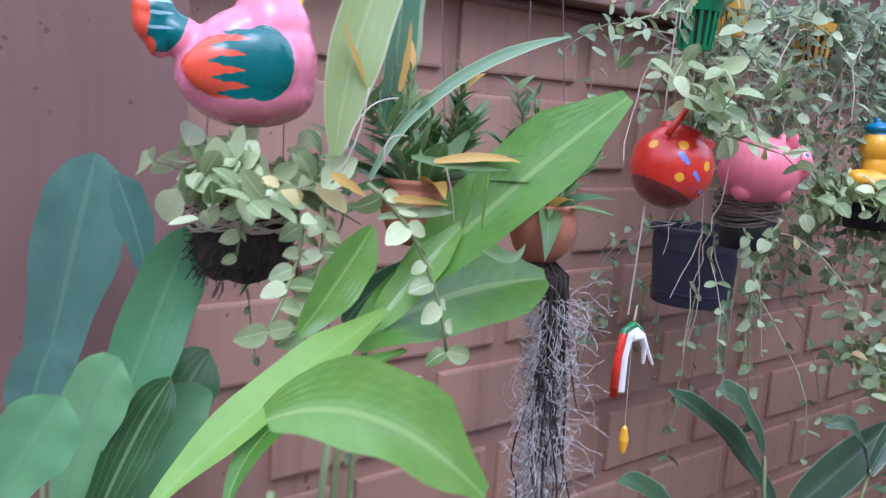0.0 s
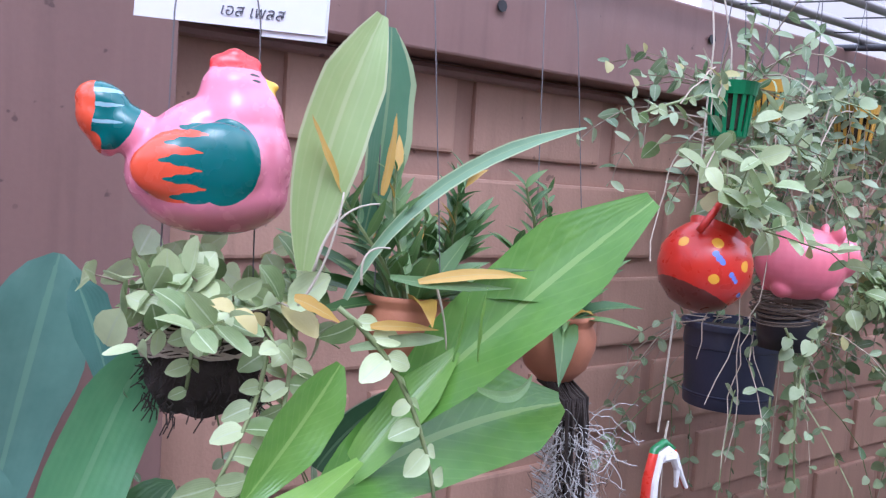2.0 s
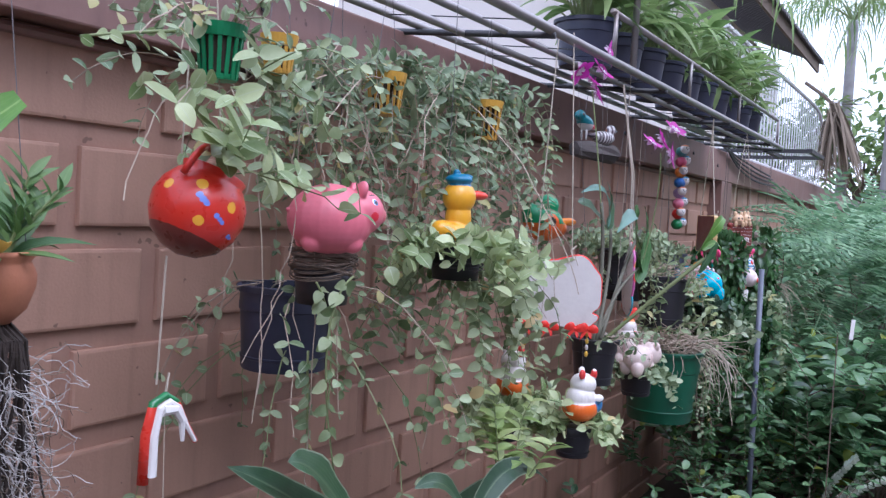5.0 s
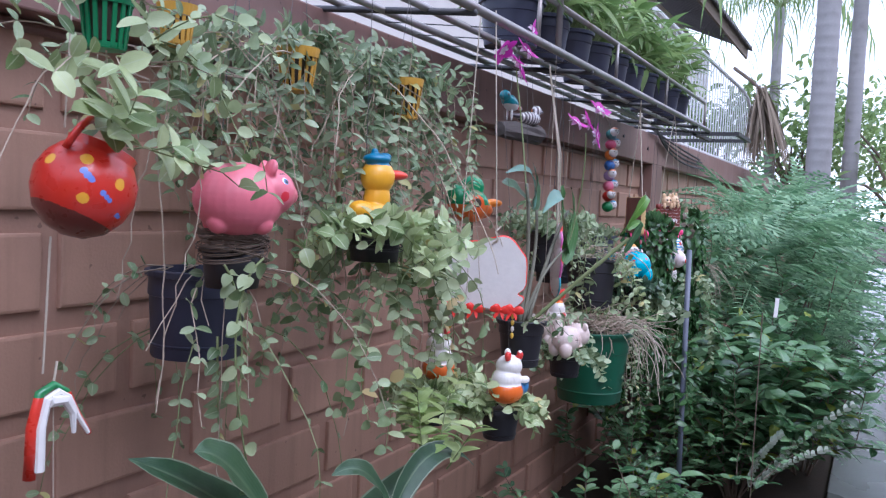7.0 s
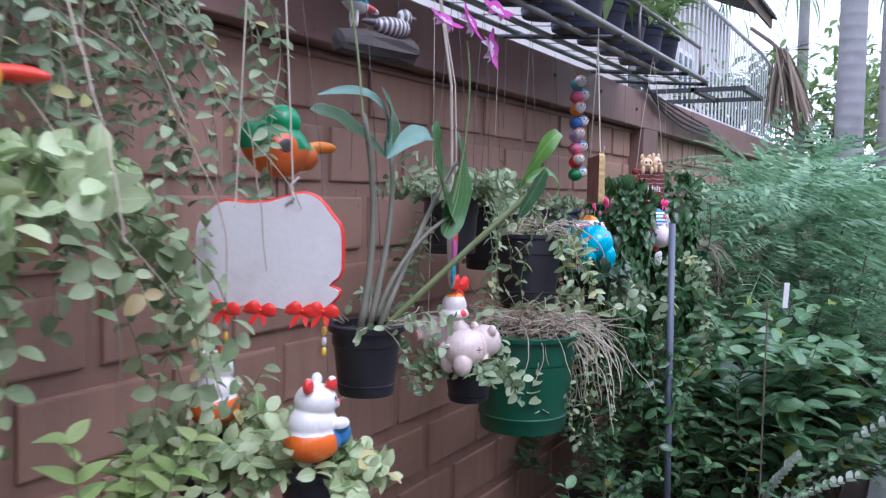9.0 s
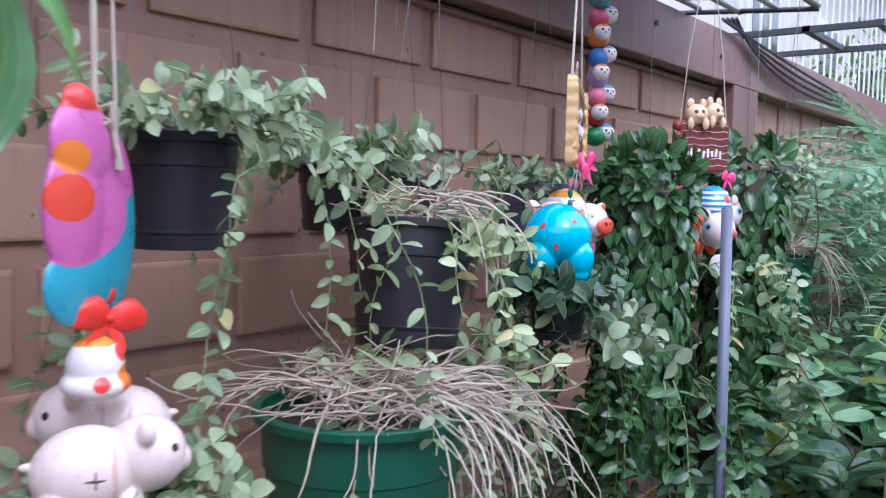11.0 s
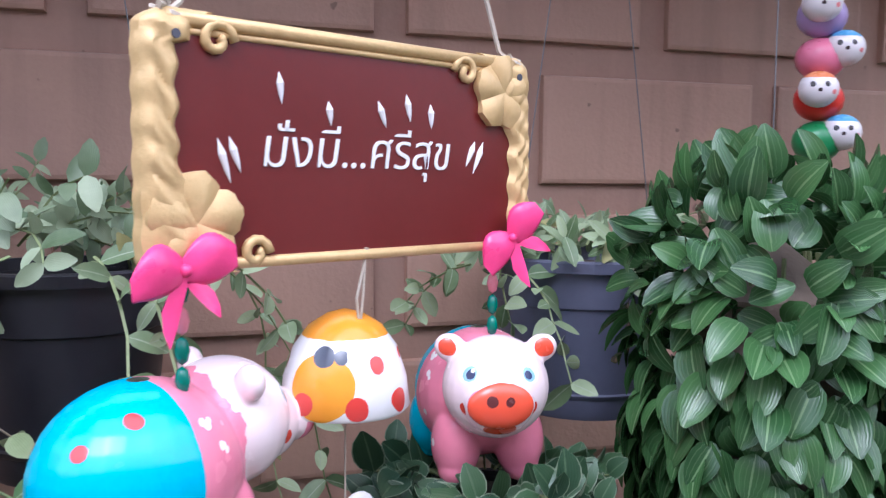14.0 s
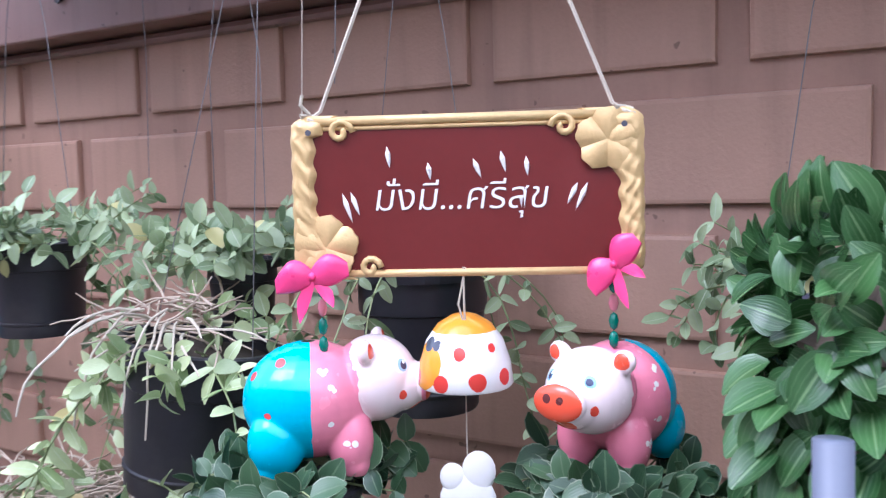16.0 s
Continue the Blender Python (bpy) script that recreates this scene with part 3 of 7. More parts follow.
def bromeliad(name, label, x, y, z, seed, n, L, W, material, category="potted plant", rise=1.1, group="plants on the rack"):
    rng = random.Random(seed)
    e = thing(name, x, y, z, label, category, group)
    shapes = [leaf_shape(L, W, "lance", 6, 0.25, 0.55), leaf_shape(L * 0.8, W * 1.1, "lance", 6, 0.25, 0.8)]
    poses, bm = [], bmesh.new()
    for k in range(n):
        a = rng.uniform(0, 2 * math.pi)
        st = Vector((math.cos(a), math.sin(a), 0)) * rng.uniform(0, 0.05)
        top = st + Vector((math.cos(a) * 0.05, math.sin(a) * 0.05, rng.uniform(0.02, 0.28)))
        tube([st, top], 0.003, 4, bm)
        d = Vector((math.cos(a), math.sin(a), rise * rng.uniform(-0.3, 1.2)))
        poses.append(turned(top, d, (rng.uniform(-0.4, 0.4), -0.4, 1), rng.uniform(0.7, 1.15)))
    part("stem_tangle", bm, GREENSTEM, e)["kind"] = "stuff"
    set_leaves(poses, shapes, material, e, 40)
    return e


for k in range(10):
    px = 1.46 + 0.27 * k
    plant_pot("trough_pot", "dark blue plastic pot standing on the pipe rack", px, -0.36, 2.235, 0.105, 0.085, 0.15, NAVYPOT, group="pots on the rack")
    bromeliad("dracaena", "leafy green potted plant with some yellowed leaves", px, -0.36, 2.225, 40 + k, 70, 0.17, 0.042, FARLEAF)

# ---- things that hang from the rack: the pink hen and its neighbours ----
PINK, SEA, ORANGE = (0.82, 0.25, 0.35), (0.0, 0.13, 0.13), (0.78, 0.09, 0.035)
COMB = (0.72, 0.03, 0.03)


def hen_wing(s):
    """One wing: a red fan under a teal fan, the seam between them in long pointed teeth."""
    y = s * 0.055
    marks = [("oval", (-0.026, y, 0.002), (0.042, 0.05, 0.032), ORANGE), ("oval", (-0.046, y, 0.001), (0.024, 0.05, 0.018), ORANGE), ("oval", (0.012, y, 0.008), (0.030, 0.05, 0.038), SEA)]
    for x, z in ((-0.006, 0.034), (-0.016, 0.021), (-0.019, 0.006), (-0.016, -0.010), (-0.010, -0.024)):
        marks += [("oval", (x, y, z), (0.014, 0.05, 0.0052), SEA), ("oval", (x - 0.008, y, z - 0.0005), (0.013, 0.05, 0.0024), SEA)]
    for x, z in ((-0.010, 0.028), (-0.014, 0.0135), (-0.014, -0.002), (-0.011, -0.017)):
        marks += [("oval", (x - 0.008, y, z), (0.012, 0.05, 0.0034), ORANGE), ("oval", (x - 0.001, y, z), (0.010, 0.05, 0.0015), ORANGE)]
    return marks


hen_paint = painted("hen_paint", PINK, hen_wing(-1) + hen_wing(1) + [
    ("oval", (-0.083, 0, 0.046), (0.026, 0.05, 0.036), SEA), ("oval", (-0.090, 0, 0.060), (0.020, 0.05, 0.0022), (0.35, 0.55, 0.60)), ("oval", (-0.090, 0, 0.048), (0.020, 0.05, 0.0018), (0.30, 0.50, 0.56)), ("oval", (-0.088, 0, 0.034), (0.020, 0.05, 0.0018), (0.30, 0.50, 0.56)),
    ("oval", (-0.111, 0, 0.046), (0.019, 0.05, 0.040), ORANGE), ("oval", (-0.097, 0, 0.014), (0.010, 0.05, 0.012), ORANGE), ("over", "Z", 0.0885, COMB), ("ball", (0.052, 0, 0.076), 0.011, (0.85, 0.45, 0.03)), ("oval", (0.058, 0, 0.046), (0.006, 0.012, 0.009), COMB),
    ("oval", (0.036, -0.024, 0.083), (0.006, 0.01, 0.0016), (0.03, 0.02, 0.02)), ("oval", (0.036, 0.024, 0.083), (0.006, 0.01, 0.0016), (0.03, 0.02, 0.02)), ("oval", (0.037, -0.024, 0.078), (0.004, 0.01, 0.0012), (0.03, 0.02, 0.02)),
    ("under", "Z", -0.053, (0.33, 0.28, 0.27))], 0.26)
hen = clay("hen_figurine", [((0, 0, -0.005), (0.071, 0.056, 0.050)), ((0.004, 0, -0.020), (0.066, 0.054, 0.038)), ((0.030, 0, 0.008), (0.042, 0.046, 0.052)), ((0.023, 0, 0.034), (0.042, 0.038, 0.052)),
                            ((0.019, 0, 0.070), (0.030, 0.029, 0.025)), ((0.020, 0, 0.056), (0.034, 0.032, 0.034)), ((-0.018, 0, 0.028), (0.050, 0.036, 0.028), (0, -36, 0)), ((-0.062, 0, 0.026), (0.042, 0.023, 0.021), (0, 32, 0)),
                            ((-0.089, 0, 0.050), (0.024, 0.021, 0.018), (0, 25, 0)), ((-0.092, 0, 0.036), (0.023, 0.022, 0.017), (0, 55, 0)), ((-0.087, 0, 0.022), (0.018, 0.019, 0.012), (0, 70, 0)),
                            ((0.006, 0, 0.093), (0.011, 0.007, 0.009)), ((0.018, 0, 0.098), (0.012, 0.007, 0.010)), ((0.031, 0, 0.094), (0.011, 0.007, 0.008)), ((0.049, 0, 0.076), (0.009, 0.007, 0.006)), ((0.056, 0, 0.046), (0.005, 0.006, 0.010)),
                            ((0.006, -0.043, 0.004), (0.040, 0.015, 0.036)), ((-0.022, -0.041, 0.001), (0.042, 0.014, 0.028), (0, -8, 0)),
                            ((0.006, 0.043, 0.004), (0.040, 0.015, 0.036)), ((-0.022, 0.041, 0.001), (0.042, 0.014, 0.028), (0, -8, 0))],
           hen_paint, -1.130, -0.562, 1.661, -22, "glazed pink clay hen with red comb and teal wings", "hen figurine", 0.0018, 30)
hen_pot = thing("hanging_pot", -1.122, -0.55, 1.446, "dark coconut fibre pot hanging under a clay hen", "plant pot")
bm = lathe([(0, 0), (0.040, 0.0), (0.050, 0.02), (0.054, 0.07), (0.055, 0.090), (0.049, 0.091), (0.047, 0.075), (0, 0.070)], 24)
for v in bm.verts:
    v.co += Vector((random.uniform(-1, 1), random.uniform(-1, 1), random.uniform(-1, 1))) * 0.003
part("body", bm, COIR, hen_pot)
bm = bmesh.new()
rng = random.Random(8)
for k in range(420):
    a, h = rng.uniform(0, 6.283), rng.uniform(0.0, 0.085)
    p = Vector((0.052 * math.cos(a), 0.052 * math.sin(a), h))
    q = p + Vector((rng.uniform(-1, 1) * 0.01 + 0.003 * math.cos(a), rng.uniform(-1, 1) * 0.01 + 0.003 * math.sin(a), rng.uniform(-0.02, 0.005)))
    tube([p, (p + q) / 2 + Vector((0.002, -0.002, 0.002)), q], 0.0007, 3, bm)
part("fibre_tangle", bm, COIR, hen_pot)["kind"] = "stuff"
bm = bmesh.new()
for k in range(18):
    z0 = 0.055 + 0.03 * rng.random()
    tube([(0.057 * math.cos(a), 0.057 * math.sin(a), z0 + 0.006 * math.sin(3 * a + k)) for a in (6.283 * i / 20 for i in range(21))], 0.0013, 4, bm)
part("winding", bm, DRYSTEM, hen_pot)["kind"] = "stuff"
hang(hen_pot, [(-0.045, 0, 0.08), (-0.04, 0, 0.35), (0, 0.02, 0.62)], 0.0008, WIRE, "wire")
hang(hen_pot, [(0.045, 0, 0.08), (0.04, 0, 0.35), (0, 0.02, 0.62)], 0.0008, WIRE, "wire")
trailing_plant("wax_plant", "pale round-leaved plant spilling over a fibre pot", -1.118, -0.565, 1.538, 3, 25, (0.03, 0.085), 0.036, CREAMLEAF, up=0.8, reach=0.035, step=0.019, pull=0.05, wander=0.3, most=200, stem=DRYSTEM, kind="oval", ratio=0.78)
trailing_plant("wax_plant", "thick pale leaves hanging over the front of a fibre pot", -1.125, -0.615, 1.545, 15, 7, (0.04, 0.10), 0.034, CREAMLEAF, up=0.3, reach=0.03, step=0.024, pull=0.16, wander=0.25, toward=(0.1, -0.6, -0.1), kind="oval", ratio=0.62)
trailing_plant("wax_plant", "thin trailing stems with small round leaves", -1.12, -0.5, 1.46, 17, 7, (0.2, 0.42), 0.02, ROUNDLEAF, up=0.0, reach=0.02, step=0.04, pull=0.4, wander=0.15)


def clay_pot(label, x, y, z, r, h):
    e = thing("terracotta_pot", x, y, z, label, "plant pot", "terracotta pots")
    prof = [(0, 0), (r * 0.45, 0), (r * 0.8, h * 0.2), (r * 0.98, h * 0.5), (r, h * 0.68), (r * 0.9, h * 0.82), (r * 0.86, h * 0.86), (r * 0.97, h * 0.93), (r * 0.97, h), (r * 0.86, h), (r * 0.8, h * 0.88), (r * 0.85, h * 0.6), (0, h * 0.3)]
    part("body", lathe(prof, 32), TERRA, e, smooth=True)
    part("soil", lathe([(0, h * 0.93), (r * 0.6, h * 0.9), (r * 0.83, h * 0.84), (0, h * 0.7)], 16), SOIL, e)
    for s in (-1, 1):
        hang(e, [(s * r * 0.9, 0, h * 0.95), (s * r * 0.6, 0.03, 0.4), (0, 0.06, 2.05 - z)], 0.0006, WIRE, "wire")
    return e


clay_pot("small rounded terracotta pot hung by a wire", -0.985, -0.672, 1.493, 0.040, 0.069)
clay_pot("small rounded terracotta pot hung by a wire", -0.733, -0.612, 1.45, 0.044, 0.075)


def tuft(label, x, y, z, seed, n, L, W, stems=6, tall=0.12):
    """Narrow leaves in pairs on short upright stems."""
    rng = random.Random(seed)
    e = thing("hanging_succulent", x, y, z, label, "succulent")
    bm, poses = bmesh.new(), []
    for k in range(stems):
        a = rng.uniform(0, 6.283)
        pts = grow(rng, (0.015 * math.cos(a), 0.015 * math.sin(a), 0), (math.cos(a) * 0.6, math.sin(a) * 0.6, 1.3), rng.uniform(0.4, 1) * tall, 0.012, 0.02, 0.15, -0.05 - y)
        tube(pts, 0.0025, 5, bm, 0.0012)
        for i in range(1, len(pts)):
            d = pts[i] - pts[i - 1]
            b = rng.uniform(0, 6.283)
            for s in (0, math.pi):
                way = Vector((math.cos(b + s), math.sin(b + s), 0.75)) + d.normalized() * 0.6
                poses.append(turned(pts[i], way, (rng.uniform(-0.3, 0.3), -0.5, 0.8), rng.uniform(0.6, 1.1)))
    for k in range(n):
        a = rng.uniform(0, 6.283)
        way = Vector((math.cos(a), math.sin(a), rng.uniform(-0.1, 1.3)))
        poses.append(turned(Vector((0.02 * math.cos(a), 0.02 * math.sin(a), 0)), way, (0, -0.4, 1), rng.uniform(1.2, 3.2)))
    part("stem_tangle", bm, GREENSTEM, e)["kind"] = "stuff"
    set_leaves(poses, [leaf_shape(L, W, "lance", 4, 0.4, 0.15), leaf_shape(L * 0.9, W, "lance", 4, 0.5, 0.4)], GRASSLEAF, e, 240)
    return e


tuft("spiky narrow-leaved plant in a terracotta pot", -0.985, -0.672, 1.555, 21, 22, 0.042, 0.009, 6, 0.13)
tuft("spiky narrow-leaved plant in a terracotta pot", -0.90, -0.60, 1.57, 24, 4, 0.042, 0.010, 7, 0.13)
tuft("spiky narrow-leaved plant in a small terracotta pot", -0.733, -0.612, 1.52, 22, 22, 0.045, 0.011, 6, 0.12)
tuft("spiky narrow-leaved plant in a small terracotta pot", -0.755, -0.60, 1.60, 29, 0, 0.03, 0.009, 2, 0.12)

guided_vine("pale round leaves on a long trailing stem", ((-1.097, -0.74, 1.564), (-1.046, -0.76, 1.501), (-1.016, -0.77, 1.405)), 0.027, CREAMLEAF, 301, 9)
guided_vine("pale round leaves on a long trailing stem", ((-1.095, -0.66, 1.533), (-1.107, -0.68, 1.475), (-1.138, -0.69, 1.400)), 0.029, CREAMLEAF, 302, 8)
guided_vine("pale round leaves on a long trailing stem", ((-1.106, -0.64, 1.523), (-1.126, -0.67, 1.483), (-1.171, -0.70, 1.426)), 0.028, CREAMLEAF, 303, 7)
guided_vine("small leaves on a short stem over a fibre pot", ((-1.160, -0.62, 1.531), (-1.165, -0.63, 1.520), (-1.169, -0.63, 1.483)), 0.022, CREAMLEAF, 304, 4)

beard = thing("hanging_moss", -0.733, -0.612, 1.45, "grey beard of dry aerial roots under a terracotta pot", "hanging moss")
rng = random.Random(31)
bm = bmesh.new()
for k in range(30):
    a = 6.283 * k / 30
    q = rng.uniform(0.006, 0.02)
    tube(grow(rng, (q * math.cos(a), q * math.sin(a), 0), (0.06 * math.cos(a), 0.06 * math.sin(a), -1), rng.uniform(0.18, 0.34), 0.016, 0.3, 0.2), 0.0024, 4, bm, 0.001)
part("core_root_tangle", bm, COIR, beard)["kind"] = "stuff"
bm, bm2 = bmesh.new(), bmesh.new()
for k in range(620):
    a, q = rng.uniform(0, 6.283), rng.uniform(0.008, 0.022)
    pts = grow(rng, (q * math.cos(a), q * math.sin(a), rng.uniform(-0.32, -0.03)), (math.cos(a) * 0.9, math.sin(a) * 0.9, -0.7), rng.uniform(0.03, 0.12), 0.007, 0.12, 0.75)
    tube(pts, rng.uniform(0.0004, 0.0008), 3, bm if k % 4 else bm2, 0.0004)
part("root_tangle", bm, MOSS, beard)["kind"] = "stuff"
part("dark_root_tangle", bm2, BARK, beard)["kind"] = "stuff"

bigfern = thing("broad_leaved_orchid", -1.06, -0.78, 0.0, "broad-leaved foliage plant with bright green blades", "foliage plant")
O = Vector((-1.06, -0.78, 0.0))


def fern_blade(a, b, c, w, material, name="leaf", kind="lance", face=(0.25, -0.8, 0.55), parent=None, o=None, fold=0.22):
    o = O if o is None else o
    return blade(name, Vector(a) - o, Vector(b) - o, Vector(c) - o, w, material, parent or bigfern, kind, face, fold)


for (a, b, c), w, mt, fc in (
        (((-1.101, -0.69, 1.586), (-1.083, -0.69, 1.687), (-1.041, -0.69, 1.795)), 0.054, UPLEAF, (-0.35, -0.9, 0.1)), (((-1.030, -0.66, 1.606), (-1.014, -0.66, 1.700), (-1.012, -0.66, 1.793)), 0.050, UPDARK, (0.1, -0.9, 0.1)),
        (((-1.056, -0.72, 1.442), (-0.943, -0.76, 1.554), (-0.842, -0.82, 1.659)), 0.082, BRIGHTLEAF, (-0.35, -0.6, 0.72)), (((-1.118, -0.76, 1.420), (-0.968, -0.71, 1.442), (-0.776, -0.666, 1.440)), 0.100, BRIGHTLEAF, (0.05, -0.75, 0.7)),
        (((-1.186, -0.78, 1.443), (-1.151, -0.78, 1.484), (-1.117, -0.78, 1.531)), 0.042, BRIGHTLEAF, (0.25, -0.8, 0.55)), (((-1.088, -0.74, 1.421), (-1.044, -0.74, 1.464), (-0.980, -0.74, 1.524)), 0.036, BRIGHTLEAF, (-0.3, -0.6, 0.7)),
        (((-1.364, -0.93, 1.400), (-1.253, -0.86, 1.424), (-1.083, -0.76, 1.450)), 0.036, BRIGHTLEAF, (-0.3, -0.5, 0.8)), (((-1.319, -0.93, 1.388), (-1.234, -0.86, 1.414), (-1.058, -0.76, 1.409)), 0.024, BRIGHTLEAF, (-0.3, -0.5, 0.8)),
        (((-1.305, -0.95, 1.446), (-1.231, -0.96, 1.436), (-1.142, -0.97, 1.367)), 0.074, BRIGHTLEAF, (0.25, -0.75, 0.6))):
    fern_blade(a, b, c, w, mt, "leaf", "paddle", fc, fold=0.36)
fern_blade((-1.068, -0.67, 1.414), (-1.036, -0.67, 1.445), (-0.979, -0.67, 1.479), 0.032, DARKLEAF)
fern_blade((-1.025, -0.79, 1.528), (-1.020, -0.79, 1.549), (-1.012, -0.79, 1.579), 0.016, BRIGHTLEAF, face=(0.8, -0.5, 0.2))
fern_blade((-1.000, -0.79, 1.526), (-1.000, -0.79, 1.557), (-0.994, -0.79, 1.584), 0.014, BRIGHTLEAF, face=(0.8, -0.5, 0.2))
fern_blade((-1.073, -0.70, 1.646), (-1.091, -0.70, 1.678), (-1.106, -0.70, 1.708), 0.010, YELLOWLEAF)
fern_blade((-1.038, -0.70, 1.649), (-1.032, -0.70, 1.680), (-1.028, -0.70, 1.717), 0.010, YELLOWLEAF)
fern_blade((-1.068, -0.70, 1.564), (-0.972, -0.70, 1.662), (-0.804, -0.70, 1.725), 0.013, UPDARK, kind="strap")
fern_blade((-1.050, -0.775, 1.587), (-0.990, -0.775, 1.592), (-0.940, -0.775, 1.588), 0.010, YELLOWLEAF)
fern_blade((-1.076, -0.775, 1.591), (-1.023, -0.775, 1.584), (-0.956, -0.775, 1.580), 0.010, GRASSLEAF)
fern_blade((-1.124, -0.72, 1.569), (-1.105, -0.72, 1.561), (-1.082, -0.72, 1.548), 0.014, YELLOWLEAF)
fern_blade((-1.074, -0.75, 1.550), (-1.046, -0.75, 1.549), (-1.009, -0.75, 1.544), 0.009, YELLOWLEAF)
fern_blade((-1.091, -0.75, 1.534), (-1.050, -0.75, 1.537), (-1.003, -0.75, 1.537), 0.011, PALELEAF, kind="strap")
fern_blade((-1.015, -0.81, 1.510), (-0.97, -0.80, 1.498), (-0.93, -0.78, 1.508), 0.010, GRASSLEAF)
for a, b, c in (((-1.103, -0.71, 1.588), (-1.083, -0.71, 1.628), (-1.046, -0.71, 1.642)), ((-1.065, -0.72, 1.578), (-1.062, -0.72, 1.602), (-1.040, -0.72, 1.607)), ((-1.008, -0.74, 1.582), (-0.997, -0.74, 1.553), (-0.992, -0.74, 1.525)), ((-1.110, -0.70, 1.560), (-1.092, -0.71, 1.600), (-1.080, -0.71, 1.650))):
    part("aerial_root", tube([p - O for p in bow_curve(a, b, c, 10)], 0.0012, 6, None, 0.0008), PALEROOT, bigfern, "pale aerial root", smooth=True)
for px, py, pz in ((-1.09, -0.74, 1.42), (-1.12, -0.76, 1.43), (-1.16, -0.80, 1.43), (-1.20, -0.86, 1.43), (-1.30, -0.95, 1.40)):
    bm = bmesh.new()
    tube(bow_curve((-0.02, 0.0, 0.0), Vector((px, py, pz * 0.55)) - O + Vector((0, 0.02, 0)), Vector((px, py, pz)) - O), 0.006, 6, bm, 0.003)
    part("stalk", bm, GREENSTEM, bigfern, smooth=True)

strapfern = thing("strap_fern", -1.30, -0.55, 0.0, "clump of blue-green strap leaves beside the pillar", "foliage plant")
S = Vector((-1.30, -0.55, 0.0))
for a, b, c, w, mt in (((-1.236, -0.20, 1.225), (-1.193, -0.20, 1.422), (-1.164, -0.20, 1.549), 0.118, STRAPLEAF), ((-1.276, -0.30, 1.197), (-1.267, -0.30, 1.268), (-1.245, -0.30, 1.330), 0.075, STRAPLEAF),
                       ((-1.122, -0.28, 1.394), (-1.143, -0.28, 1.469), (-1.166, -0.28, 1.529), 0.052, STRAPLEAF), ((-1.295, -0.58, 1.236), (-1.222, -0.54, 1.385), (-1.158, -0.50, 1.492), 0.074, GREENSTRAP),
                       ((-1.326, -0.62, 1.261), (-1.302, -0.62, 1.351), (-1.275, -0.62, 1.391), 0.06, GREENSTRAP), ((-1.412, -0.75, 1.336), (-1.386, -0.75, 1.377), (-1.362, -0.75, 1.409), 0.06, GREENSTRAP),
                       ((-1.24, -0.50, 1.15), (-1.158, -0.45, 1.264), (-1.088, -0.40, 1.318), 0.075, STRIPELEAF), ((-1.26, -0.52, 1.12), (-1.20, -0.50, 1.25), (-1.13, -0.50, 1.30), 0.07, GREENSTRAP),
                       ((-1.33, -0.65, 1.20), (-1.27, -0.62, 1.30), (-1.22, -0.60, 1.36), 0.05, STRIPELEAF)):
    fern_blade(a, b, c, w, mt, "leaf", "strap", (0.1, -0.9, 0.35), strapfern, S)
for px, py, pz in ((-1.236, -0.20, 1.23), (-1.412, -0.75, 1.34), (-1.295, -0.58, 1.24), (-1.25, -0.51, 1.16), (-1.326, -0.62, 1.27), (-1.122, -0.28, 1.40)):
    part("stalk", tube(bow_curve((0, 0, 0), (Vector((px, py, pz)) - S) * 0.5, Vector((px, py, pz)) - S), 0.008, 6, None, 0.004), GREENSTEM, strapfern, smooth=True)

notice = thing("notice_sheet", -1.09, -0.50, 1.79, "white laminated paper notice hung from a wire", "notice", yaw=-33)
part("sheet", box(-0.09, 0.09, -0.0008, 0.0008, 0.0, 0.24), PAPERM, notice, m=pose(0, 0, 0.008, 0, 2, 0))
part("back_sheet", box(0.03, 0.092, 0.002, 0.0035, -0.006, 0.06), PAPERM, notice, m=pose(0, 0, 0.008, 0, 2, 0))


def writing(text, size, material, parent, m, thick=0.0006, shear=0.0):
    cu = bpy.data.curves.new("lettering", "FONT")
    cu.offset = -0.006 * size
    cu.body, cu.size, cu.extrude, cu.shear, cu.align_x, cu.align_y = text, size, thick, shear, "CENTER", "CENTER"
    tmp = new("lettering", cu)
    me = bpy.data.meshes.new_from_object(tmp.evaluated_get(bpy.context.evaluated_depsgraph_get()))
    bpy.data.objects.remove(tmp)
    me.name = "lettering"
    me.materials.clear()
    me.materials.append(material)
    ob = new("lettering", me)
    ob.parent = parent
    ob.matrix_basis = m
    return ob


writing("เอส เพลส", 0.016, INK, notice, pose(0.02, -0.0016, 0.022, 90, 0, 0) @ pose(0, 0, 0, 0, 0, -2), 0.0003, 0.2)

# ---- red coconut pot, pink pig, blue pot ----
RED = (0.62, 0.03, 0.015)
ball_paint = painted("red_pot_paint", RED, [("under", "Z", -0.042, (0.16, 0.035, 0.025))] + [("ball", (0.078 * math.cos(a) * math.cos(b), 0.078 * math.sin(a) * math.cos(b), 0.078 * math.sin(b)), 0.0095, (0.85, 0.42, 0.03)) for a, b in ((-2.1, 0.45), (-1.3, 0.25), (-1.85, -0.3), (-2.8, 0.2))] + [("ball", (0.079 * math.cos(a) * math.cos(b), 0.079 * math.sin(a) * math.cos(b), 0.079 * math.sin(b)), 0.0068, (0.16, 0.24, 0.68)) for a, b in ((-2.05, 0.2), (-1.95, 0.15), (-1.86, 0.11), (-1.55, -0.05), (-1.45, -0.09), (-1.36, -0.12), (-1.0, -0.3), (-0.9, -0.33))], 0.3)
